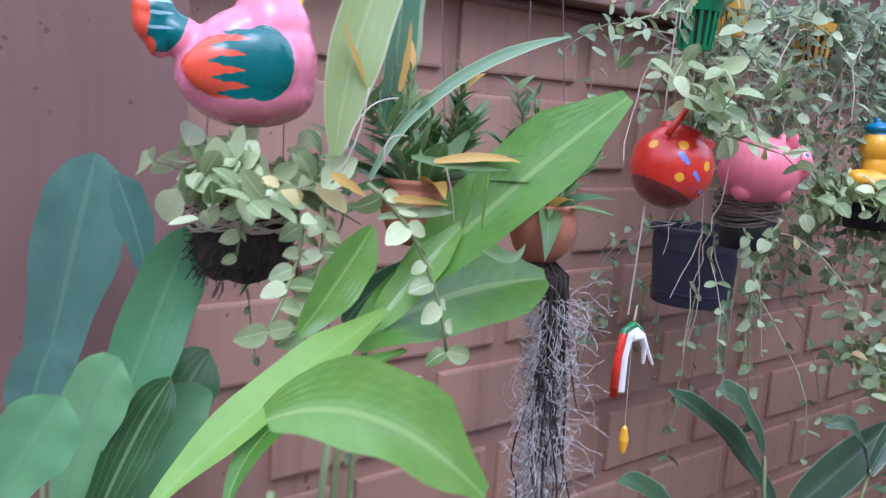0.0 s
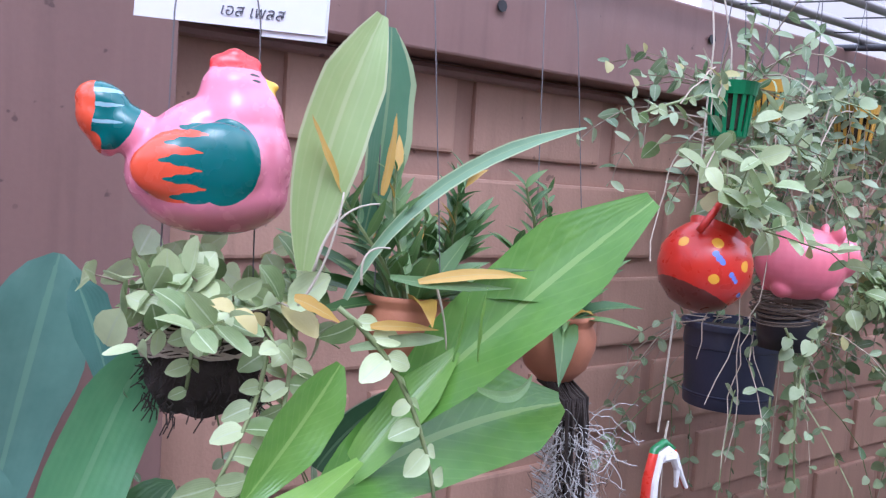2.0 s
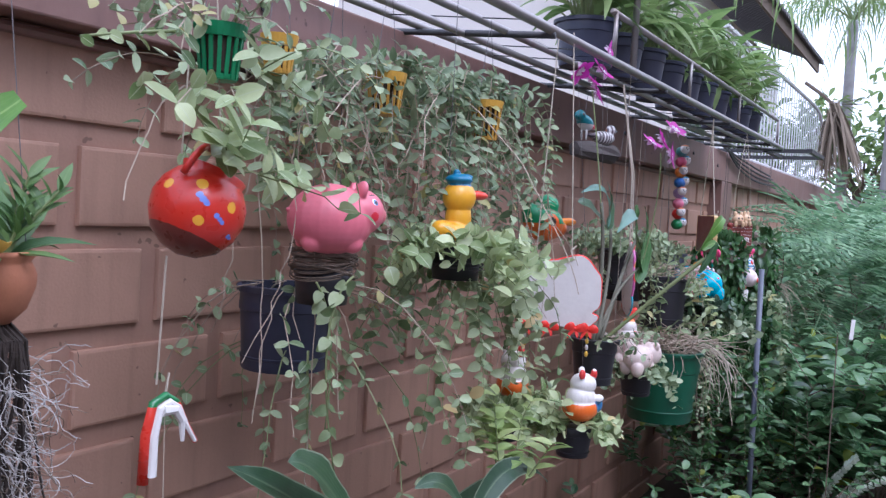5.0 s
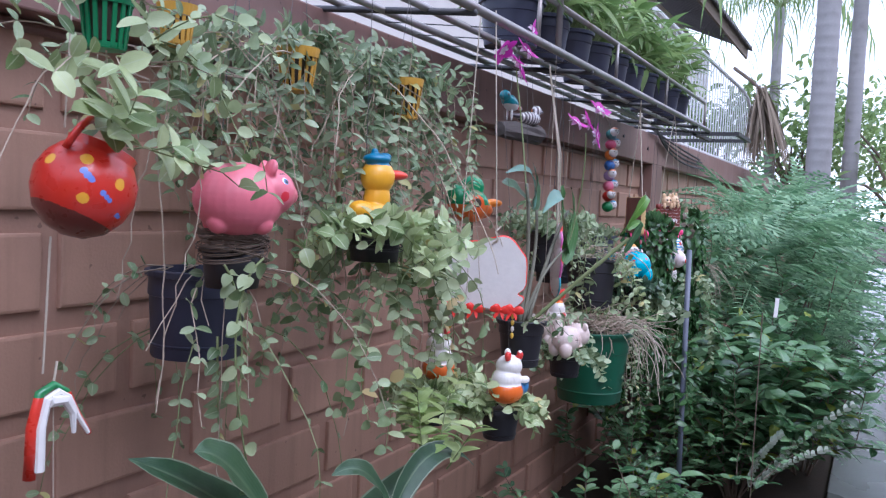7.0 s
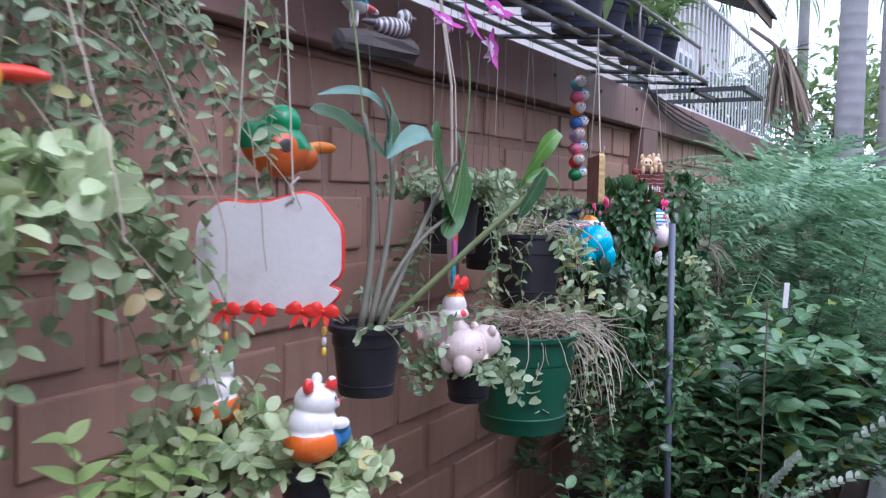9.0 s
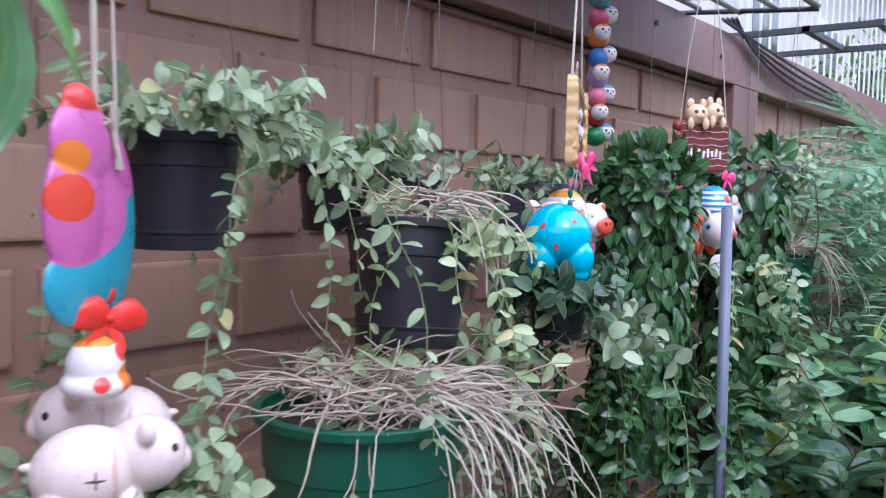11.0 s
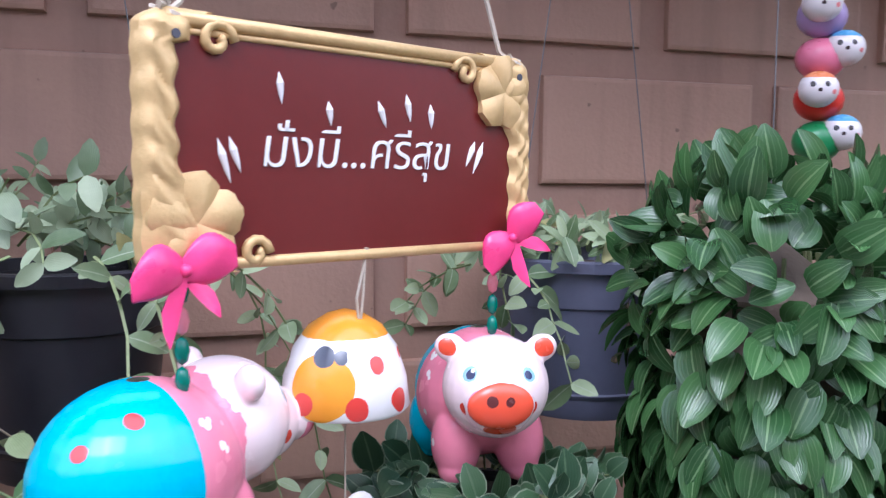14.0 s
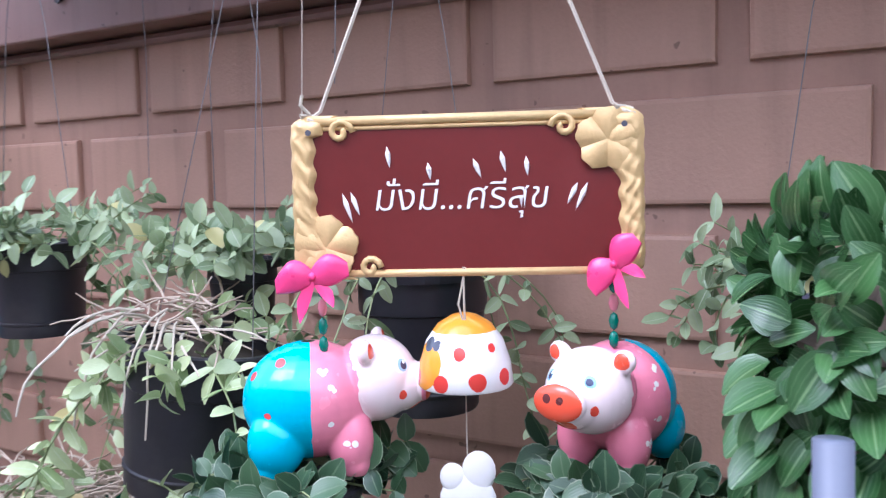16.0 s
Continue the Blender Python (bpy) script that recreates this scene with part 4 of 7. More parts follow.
redpot = thing("coconut_pot", -0.422, -0.575, 1.570, "glossy red painted coconut shell pot with flowers", "plant pot")
bm = bmesh.new()
prof = [(0, -0.074), (0.03, -0.068), (0.055, -0.05), (0.071, -0.022), (0.076, 0.005), (0.070, 0.032), (0.056, 0.053), (0.050, 0.058), (0.053, 0.068), (0.050, 0.070), (0.045, 0.058), (0.055, 0.03), (0, 0.02)]
part("shell", lathe(prof, 40, bm), ball_paint, redpot, smooth=True, m=pose(0, 0, 0, 0, 24, -20) @ Matrix.Scale(0.85, 4))
part("soil", lathe([(0, 0.045), (0.03, 0.043), (0.052, 0.035), (0, 0.02)], 16), SOIL, redpot, m=pose(0, 0, 0, 0, 24, -20))
part("handle", tube(bow_curve((-0.045, -0.02, 0.05), (-0.025, -0.03, 0.082), (0.02, 0.0, 0.085), 10), 0.005, 8), ball_paint, redpot, smooth=True)
hang(redpot, [(-0.03, 0, 0.075), (-0.02, 0, 0.3), (0, 0.04, 0.5)])
hang(redpot, [(0.04, 0, 0.08), (0.02, 0, 0.3), (0, 0.04, 0.5)])
hang(redpot, [(-0.035, 0.015, -0.06), (-0.03, 0.03, -0.235)], 0.0016)
trailing_plant("wax_plant", "pale thick round leaves over a red pot", -0.38, -0.61, 1.625, 41, 11, (0.05, 0.15), 0.046, CREAMLEAF, up=0.7, reach=0.03, step=0.032, pull=0.10, wander=0.3, toward=(0.7, -0.6, 0), kind="oval", ratio=0.82)
trailing_plant("wax_plant", "pale round leaves on thin stems between two baskets", -0.37, -0.58, 1.74, 42, 5, (0.08, 0.2), 0.036, CREAMLEAF, up=0.1, reach=0.03, step=0.045, pull=0.25, wander=0.25, kind="oval", ratio=0.66, stem=DRYSTEM)

mask = thing("clay_ornament", -0.436, -0.545, 1.318, "broken red and white clay ornament on a string", "ornament")
bm = bmesh.new()
arch = [(-0.033, 0, -0.115), (-0.031, 0, -0.05), (-0.020, 0, -0.008), (0, 0, 0.0), (0.02, 0, -0.012), (0.038, 0, -0.045), (0.058, 0, -0.075)]
tube(arch, 0.008, 8, bm, 0.004)
part("rim", bm, painted("ornament_red", (0.68, 0.04, 0.02), [("over", "Z", -0.012, (0.02, 0.2, 0.06))]), mask, smooth=True)
bm = bmesh.new()
inner = [Vector(p) * 0.84 + Vector((0.003, -0.006, -0.009)) for p in arch]
tube(inner, 0.0075, 7, bm, 0.003)
tube([(-0.01, -0.006, -0.018), (0.012, -0.008, -0.02), (0.026, -0.006, -0.04), (0.030, -0.004, -0.068)], 0.009, 7, bm, 0.003)
part("shell", bm, WHITE, mask, "rough white broken clay edge")
hang(mask, [(0, 0, 0.0), (0.005, 0.0, 0.03)], 0.0018)
hang(mask, [(0.0, 0, -0.01), (0.004, 0, -0.17)], 0.0007)
fish = lathe([(0, -0.026), (0.005, -0.02), (0.0085, 0), (0.005, 0.02), (0, 0.026)], 14)
part("yellow_drop", fish, painted("drop_paint", (0.8, 0.42, 0.02), []), mask, "yellow painted clay drop", m=pose(0.004, 0, -0.195))

PIG = (0.72, 0.17, 0.22)
pig_marks = [("ball", (0.066, -0.031, 0.034), 0.0060, (0.80, 0.66, 0.68)), ("ball", (0.068, -0.032, 0.034), 0.0048, (0.10, 0.25, 0.45)), ("ball", (0.069, -0.032, 0.034), 0.0032, (0.02, 0.02, 0.04)), ("oval", (0.064, -0.030, 0.046), (0.008, 0.012, 0.0012), (0.05, 0.02, 0.02)), ("ball", (0.067, 0.031, 0.034), 0.0075, (0.03, 0.03, 0.05)),
             ("ball", (0.066, -0.037, 0.010), 0.0085, (0.66, 0.03, 0.05)), ("ball", (0.093, -0.007, 0.014), 0.004, (0.35, 0.02, 0.03)), ("ball", (0.093, 0.007, 0.014), 0.004, (0.35, 0.02, 0.03))]
pink_paint = painted("pink_pig_paint", PIG, pig_marks, 0.4)
pig_blobs = [((0, 0, 0.002), (0.074, 0.058, 0.060)), ((0.05, 0, 0.016), (0.042, 0.042, 0.040)), ((0.084, 0, 0.012), (0.013, 0.017, 0.016)), ((0.044, -0.027, 0.053), (0.008, 0.015, 0.017), (28, 10, 20)),
             ((0.044, 0.027, 0.053), (0.008, 0.015, 0.017), (-28, 10, -20)), ((0.034, -0.022, -0.036), (0.018, 0.017, 0.018)), ((0.034, 0.022, -0.036), (0.018, 0.017, 0.018)),
             ((-0.036, -0.022, -0.036), (0.018, 0.017, 0.018)), ((-0.036, 0.022, -0.036), (0.018, 0.017, 0.018)), ((-0.072, 0, 0.015), (0.006, 0.004, 0.004))]
pink_pig = clay("pig_figurine", pig_blobs, pink_paint, -0.004, -0.476, 1.560, -38, "pink clay pig sitting on a wound stem pot", "pig figurine", 0.002, 9)
pink_pig.scale = (1.08, 1.08, 1.08)
nest = thing("hanging_pot", 0.026, -0.441, 1.403, "small black pot wound with dry stems", "plant pot")
part("body", lathe([(0, 0), (0.047, 0), (0.055, 0.07), (0.050, 0.07), (0.04, 0.01), (0, 0.01)], 28), BLACKPOT, nest, smooth=True)
bm = bmesh.new()
rng = random.Random(44)
for k in range(34):
    z0, rr = rng.uniform(0.055, 0.105), rng.uniform(0.054, 0.066)
    tl = rng.uniform(-0.02, 0.02)
    tube([(rr * math.cos(a), rr * math.sin(a), z0 + tl * math.cos(a)) for a in (6.283 * i / 18 + k for i in range(18))], 0.0012, 4, bm)
part("winding", bm, BARK, nest)["kind"] = "stuff"
hang(nest, [(-0.05, 0, 0.08), (-0.03, 0, 0.4), (0, -0.01, 0.66)], 0.0008, WIRE, "wire")
hang(nest, [(0.05, 0, 0.08), (0.03, 0, 0.4), (0, -0.01, 0.66)], 0.0008, WIRE, "wire")
plant_pot("hanging_pot", "dark blue plastic pot hung close to the wall", 0.15, -0.25, 1.415, 0.098, 0.088, 0.175, NAVYPOT)
trailing_plant("trailing_vine", "thin dry stems with sparse round leaves", 0.12, -0.30, 1.42, 45, 22, (0.15, 0.5), 0.026, ROUNDLEAF, up=0.3, reach=0.08, step=0.055, pull=0.3, wander=0.3, stem=DRYSTEM, bare=0.35)


def net_pot(label, x, y, z, r, h, material):
    """Slatted orchid basket: rim, slats, base."""
    e = thing("net_pot", x, y, z - h, label, "net pot", "slatted net pots")
    part("rim", lathe([(r - 0.003, h - 0.018), (r, h - 0.018), (r + 0.003, h), (r - 0.001, h), (r - 0.003, h - 0.018)], 28), material, e)
    part("base", lathe([(0, 0), (r * 0.72, 0), (r * 0.74, 0.008), (0, 0.008)], 28), material, e)
    for k in range(16):
        a = 6.283 * k / 16
        s = box(-0.0028, 0.0028, -0.0012, 0.0012, 0, h - 0.016)
        for v in s.verts:
            v.co.y += -0.73 * r - (r * 0.26) * v.co.z / h
        part("slat", s, material, e, m=pose(0, 0, 0.002, 0, 0, math.degrees(a)))
    part("bark_fill", lathe([(0, 0.01), (r * 0.66, 0.01), (r * 0.86, h - 0.015), (0, h - 0.01)], 16), SOIL, e)
    for s in (-1, 1):
        hang(e, [(s * r * 0.95, 0, h - 0.005), (s * r * 0.5, 0, h + 0.1), (0, 0, 2.055 - z + h)], 0.0007, WIRE, "wire")
    return e


net_pot("green slatted plastic orchid basket", -0.39, -0.572, 1.825, 0.034, 0.075, GREENNET)
net_pot("small yellow slatted plastic orchid basket", -0.19, -0.50, 1.855, 0.028, 0.062, YELLOWNET)
net_pot("yellow slatted plastic orchid basket", 0.20, -0.44, 1.86, 0.040, 0.085, YELLOWNET)
net_pot("yellow slatted plastic orchid basket", 0.62, -0.449, 1.86, 0.040, 0.095, YELLOWNET)

# ---- curtain of silver vines, duck, bird, orchid ----
trailing_plant("silver_vine", "sparse silver-leaved vine in a green basket", -0.39, -0.572, 1.82, 51, 20, (0.05, 0.22), 0.026, ROUNDLEAF, up=0.9, reach=0.02, step=0.028, pull=0.14, wander=0.35, stem=DRYSTEM, kind="oval", ratio=0.55, bare=0.3)
trailing_plant("silver_vine", "pale yellow-green vine hanging from a basket", -0.30, -0.54, 1.78, 52, 7, (0.15, 0.38), 0.032, PALELEAF, up=0.3, reach=0.03, step=0.035, pull=0.25, wander=0.25, kind="oval", ratio=0.62)
for k, (vx, vy, vz, nv, ln) in enumerate(((-0.22, -0.46, 1.78, 6, (0.2, 0.4)), (0.18, -0.39, 1.87, 24, (0.10, 0.50)), (0.40, -0.30, 1.88, 24, (0.10, 0.70)), (0.62, -0.34, 1.88, 42, (0.10, 0.66)), (0.78, -0.32, 1.88, 34, (0.12, 0.78)))):
    trailing_plant("silver_vine", "dense silver-green vine hanging in a curtain", vx, vy, vz, 60 + k, nv, ln, 0.034, FINELEAF if k % 2 else ROUNDLEAF, up=0.75, reach=0.05, step=0.027, pull=0.22, wander=0.22, kind="oval", ratio=0.5, most=110, stem=DRYSTEM, front=-0.445)
guided_vine("single long stem with paired oval leaves", ((0.014, -0.520, 1.461), (-0.053, -0.520, 1.337), (-0.004, -0.520, 1.075)), 0.036, PALELEAF, 311, 11)
guided_vine("single stem with small leaves low on the wall", ((-0.018, -0.450, 1.319), (-0.013, -0.450, 1.219), (-0.003, -0.450, 1.115)), 0.030, ROUNDLEAF, 312, 9)
guided_vine("long stem of oval leaves beside the blue pot", ((-0.041, -0.480, 1.449), (0.008, -0.480, 1.342), (0.005, -0.480, 1.174)), 0.034, PALELEAF, 313, 10)
guided_vine("upright stem with paired pale leaves in a green basket", ((-0.361, -0.572, 1.835), (-0.360, -0.572, 1.878), (-0.350, -0.572, 1.926)), 0.026, ROUNDLEAF, 314, 7)
guided_vine("thin stem with a few pale leaves reaching out of a basket", ((-0.492, -0.600, 1.795), (-0.574, -0.620, 1.776), (-0.658, -0.640, 1.754)), 0.026, CREAMLEAF, 315, 4)
dry = thing("dry_vine", 0.3, -0.42, 1.8, "dry bare stems among the silver vines", "dry stems")
bm = bmesh.new()
rng = random.Random(70)
for k in range(34):
    tube(grow(rng, (rng.uniform(-0.6, 0.5), rng.uniform(-0.02, 0.16), rng.uniform(-0.05, 0.06)), (rng.uniform(-1, 1), rng.uniform(-0.5, 0.5), rng.uniform(-1.4, 0.3)), rng.uniform(0.2, 0.8), 0.03, 0.09, 0.16), 0.0016, 4, bm, 0.001)
part("stem_tangle", bm, DRYSTEM, dry)["kind"] = "stuff"

duck_paint = painted("duck_paint", (0.82, 0.40, 0.015), [("over", "Z", 0.052, (0.0, 0.16, 0.30)), ("ball", (0.072, 0, 0.036), 0.034, (0.72, 0.05, 0.02)), ("ball", (0.036, -0.030, 0.040), 0.0075, (0.85, 0.82, 0.8)), ("ball", (0.037, -0.032, 0.040), 0.004, (0.05, 0.03, 0.03)), ("over", "Z", 0.056, (0.0, 0.16, 0.30))], 0.35)
duck = clay("duck_figurine", [((0.012, 0, 0.03), (0.034, 0.032, 0.034)), ((0.012, 0, -0.012), (0.026, 0.026, 0.04)), ((0.005, 0, -0.040), (0.036, 0.032, 0.026)), ((-0.030, 0, -0.036), (0.030, 0.022, 0.020), (0, 15, 0)),
                       ((0.066, 0, 0.036), (0.038, 0.014, 0.010)), ((0.008, 0, 0.064), (0.028, 0.026, 0.011)), ((0.03, 0, 0.070), (0.014, 0.014, 0.007)), ((0.0, 0, 0.078), (0.007, 0.007, 0.006))],
     duck_paint, 0.395, -0.506, 1.586, -8, "yellow clay duck with blue cap and red beak", "duck figurine", 0.0018, 4)
duck.scale = (1.13, 1.13, 1.13)
duckpot = thing("hanging_pot", 0.395, -0.515, 1.44, "small black pot wound with wire below a clay duck", "plant pot")
part("body", lathe([(0, 0), (0.05, 0), (0.058, 0.085), (0.053, 0.085), (0.045, 0.01), (0, 0.01)], 28), BLACKPOT, duckpot, smooth=True)
bm = bmesh.new()
for k in range(12):
    tube([(0.061 * math.cos(a), 0.061 * math.sin(a), 0.03 + 0.005 * k + 0.006 * math.sin(a + k)) for a in (6.283 * i / 18 for i in range(19))], 0.0013, 4, bm)
part("winding", bm, DARKSTEEL, duckpot)["kind"] = "stuff"
hang(duckpot, [(0, 0.03, 0.09), (0, 0.03, 0.62)], 0.0008, WIRE, "wire")
trailing_plant("wax_plant", "thick round grey-green leaves round a small pot", 0.405, -0.54, 1.522, 75, 40, (0.06, 0.20), 0.040, CREAMLEAF, up=0.25, reach=0.05, step=0.024, pull=0.14, wander=0.28, kind="oval", ratio=0.75, most=150)
trailing_plant("wax_plant", "trailing round-leaved stems below the duck pot", 0.52, -0.48, 1.46, 76, 26, (0.2, 0.5), 0.034, PALELEAF, up=0.2, reach=0.06, step=0.03, pull=0.3, wander=0.25, kind="oval", ratio=0.7)
trailing_plant("trailing_vine", "long sparse green runners against the wall", 0.2, -0.25, 1.3, 77, 8, (0.3, 0.6), 0.030, ROUNDLEAF, up=0.0, reach=0.1, step=0.06, pull=0.4, wander=0.15)

bird_paint = painted("bird_paint", (0.01, 0.27, 0.10), [("under", "Z", -0.008, (0.75, 0.16, 0.02)), ("ball", (0.078, 0, 0.0), 0.032, (0.82, 0.24, 0.02)), ("ball", (-0.01, -0.036, -0.004), 0.021, (0.75, 0.12, 0.02)), ("ball", (-0.01, -0.044, -0.002), 0.012, (0.05, 0.04, 0.03)), ("ball", (0.02, -0.025, 0.046), 0.004, (0.02, 0.02, 0.02))], 0.35)
bird = clay("bird_figurine", [((-0.005, 0, -0.01), (0.05, 0.040, 0.042)), ((0.0, 0, 0.034), (0.03, 0.028, 0.028)), ((0.066, 0, -0.002), (0.028, 0.011, 0.010)), ((-0.035, 0, 0.0), (0.03, 0.03, 0.04), (0, -30, 0)), ((0.035, 0, -0.02), (0.025, 0.024, 0.02))],
            bird_paint, 1.085, -0.420, 1.577, -28, "green and orange clay bird on two sticks", "bird figurine", 0.002, 4)
bird.scale = (1.22, 1.22, 1.22)
perch = thing("bird_stake", 1.085, -0.420, 1.292, "two thin dark sticks holding a clay bird", "stake")
for s in (-0.012, 0.014):
    part("stick", tube([(s * 1.5, 0, 0), (s, 0, 0.245)], 0.0025, 6), BARK, perch)

plaque = thing("hanging_plaque", 0.907, -0.525, 1.384, "white back of a shaped clay plaque with red edges", "plaque", yaw=-64)
bm = bmesh.new()
edge = []
for k in range(72):
    a = 6.283 * k / 72
    x, z = 0.120 * math.copysign(abs(math.cos(a)) ** 0.55, math.cos(a)), 0.088 * math.copysign(abs(math.sin(a)) ** 0.6, math.sin(a))
    x += 0.012 * math.exp(-((z + 0.07) / 0.02) ** 2) * (1 if x > 0 else 0.6)
    if x > 0:
        x -= 0.02 * math.exp(-((z + 0.045) / 0.012) ** 2)
        z += 0.016 * math.exp(-((x - 0.05) / 0.04) ** 2) * (1 if z > 0 else -0.5)
    z += 0.004 * math.sin(7 * a)
    edge.append((x * 1.02 + 0.012, z))
front = [bm.verts.new((x, -0.006, z)) for x, z in edge]
rear = [bm.verts.new((x * 0.985, 0.006, z * 0.985)) for x, z in edge]
bm.faces.new(front[::-1])
bm.faces.new(rear)
for k in range(72):
    bm.faces.new((front[k], front[(k + 1) % 72], rear[(k + 1) % 72], rear[k]))
bmesh.ops.recalc_face_normals(bm, faces=bm.faces[:])
part("slab", bm, surface("bare_white_clay", (0.68, 0.63, 0.60), 0.6, 0.12, 16, 120, 0.2, stain=(0.42, 0.36, 0.32), stain_amount=0.4), plaque)
part("painted_edge", tube([(x * 1.0, 0.007, z * 1.0) for x, z in edge[-12:] + edge[:26]], 0.004, 6), REDRIBBON, plaque, "red painted edge")
for hx, hz in ((0.052, 0.098), (-0.045, 0.090)):
    hang(plaque, [(hx, -0.007, hz - 0.012), (hx, 0.0, hz), (hx * 0.4, 0.02, 0.70)], 0.0017)
part("knot", tube([(0.04, -0.008, 0.083), (0.055, -0.01, 0.095), (0.048, -0.004, 0.115), (0.062, 0, 0.13)], 0.0024, 6), ROPE, plaque)


def bow(parent, x, y, z, s, material, yaw=0, name="bow", slant=12):
    """Floppy ribbon bow: two puffed loops, two pointed tails and a knot."""
    b = new(name)
    b.parent = parent
    b.matrix_basis = pose(x, y, z, 0, slant, yaw)
    for side in (-1, 1):
        bm = bmesh.new()
        rows, n = [], 9
        for i in range(n):
            u = i / (n - 1)
            w = s * (0.10 + 0.52 * math.sin(math.pi * min(1, 0.12 + 0.72 * u)) ** 1.2)
            puff = s * 0.19 * math.sin(math.pi * u) ** 0.8
            cx, cz = side * s * 1.25 * u, s * (0.55 * u - (0.75 if side < 0 else 0.45) * u * u)
            ring = []
            for j in range(10):
                a = 6.283 * j / 10
                crease = 1 + 0.4 * math.cos(3 * a + 5 * u)
                ring.append(bm.verts.new((cx, -0.12 * s - puff * math.sin(a) * crease - 0.1 * s * u, cz + w * math.cos(a) * (1 - 0.25 * u))))
            rows.append(ring)
        for p, q in zip(rows, rows[1:]):
            for j in range(10):
                bm.faces.new((p[j], p[(j + 1) % 10], q[(j + 1) % 10], q[j]))
        part("loop", bm, material, b, smooth=True)
        bm = bmesh.new()
        tail = ((0.02, 0.0, 0.07), (0.18, -0.35, 0.20), (0.38, -0.75, 0.24), (0.50, -1.15, 0.16), (0.60, -1.5, 0.015))
        rows = [[bm.verts.new((side * (px + q * w) * s, (-0.1 - 0.05 * k + 0.06 * q * q * math.sin(k + side)) * s, (pz + (0.1 if side > 0 else 0.0) * k) * s)) for q in (-1, 0, 1)] for k, (px, pz, w) in enumerate(tail)]
        for p, q in zip(rows, rows[1:]):
            for j in (0, 1):
                bm.faces.new((p[j], p[j + 1], q[j + 1], q[j]))
        part("tail", bm, material, b, smooth=True)
    part("knot", lathe([(0, -0.15 * s), (0.12 * s, -0.08 * s), (0.14 * s, 0), (0.12 * s, 0.08 * s), (0, 0.15 * s)], 10), material, b, smooth=True, m=pose(0, -0.18 * s, 0))
    return b


def bead_string(parent, x, y, z0, z1, colours, r=0.005):
    n = len(colours)
    for k, mt in enumerate(colours):
        zc = z0 + (z1 - z0) * (k + 0.5) / n
        h = abs(z1 - z0) / n / 2
        part("bead", lathe([(0, -h), (r * 0.7, -h * 0.7), (r, 0), (r * 0.7, h * 0.7), (0, h)], 10), mt, parent, smooth=True, m=pose(x, y, zc))


YBEAD, WBEAD = surface("yellow_bead", (0.65, 0.42, 0.05), 0.3), surface("pearl_bead", (0.55, 0.52, 0.48), 0.25)
TEALBEAD, PINKBEAD = surface("teal_bead", (0.0, 0.16, 0.11), 0.25), surface("pink_bead", (0.75, 0.25, 0.30), 0.25)
for bx in (0.105, 0.07, 0.0, -0.06):
    bow(plaque, bx, -0.008, -0.092, 0.022, REDRIBBON)
bead_string(plaque, 0.105, 0, -0.17, -0.10, (YBEAD, WBEAD, YBEAD, YBEAD))
bead_string(plaque, -0.062, 0, -0.15, -0.09, (YBEAD, WBEAD, YBEAD))
CATW = (0.80, 0.76, 0.72)
cat_paint = painted("lucky_cat_paint", CATW, [("under", "Z", -0.012, (0.78, 0.15, 0.015)), ("ball", (0.040, -0.018, -0.020), 0.030, (0.05, 0.20, 0.45)), ("ball", (0.052, -0.040, -0.020), 0.006, (0.02, 0.02, 0.05)),
                                              ("ball", (0.022, -0.020, 0.066), 0.012, (0.70, 0.05, 0.04)), ("ball", (-0.022, -0.016, 0.066), 0.013, (0.70, 0.05, 0.04)), ("ball", (0.044, 0, 0.03), 0.011, (0.75, 0.12, 0.12)), ("ball", (0.028, -0.028, 0.042), 0.004, (0.02, 0.02, 0.02))], 0.3)
cat_blobs = [((0, 0, -0.028), (0.050, 0.045, 0.036)), ((0.0, 0, 0.0), (0.042, 0.038, 0.035)), ((0.006, 0, 0.036), (0.036, 0.035, 0.030)), ((0.022, -0.022, 0.066), (0.010, 0.008, 0.014)), ((-0.02, -0.018, 0.066), (0.010, 0.008, 0.014)),
             ((0.022, 0.022, 0.066), (0.010, 0.008, 0.012)), ((0.042, -0.012, -0.020), (0.022, 0.022, 0.024)), ((0.034, -0.032, 0.0), (0.016, 0.012, 0.012)), ((0.042, 0, 0.028), (0.010, 0.012, 0.010))]
clay("cat_bell", cat_blobs, cat_paint, 0.912, -0.628, 1.112, -20, "white and orange clay cat holding a blue ball", "cat figurine", 0.002, 4)
clay("cat_bell", cat_blobs, cat_paint, 0.885, -0.438, 1.150, 35, "white and orange clay cat turned away", "cat figurine", 0.002, 4)
for px, py, pz, sd in ((0.945, -0.60, 1.03, 80), (0.872, -0.43, 1.06, 81)):
    q = plant_pot("hanging_pot", "small black plastic pot under a clay cat", px, py, pz, 0.055, 0.042, 0.085, BLACKPOT)
    hang(q, [(0.055, 0, 0.08), (0.05, 0.02, 0.6), (0.0, 0.05, 2.05 - pz)], 0.0006, WIRE, "wire")
    trailing_plant("wax_plant", "round thick leaves spilling over a small pot", px, py, pz + 0.008, sd, 32, (0.06, 0.17), 0.036, CREAMLEAF, up=0.6, reach=0.035, step=0.02, pull=0.2, wander=0.28, kind="oval", ratio=0.72)


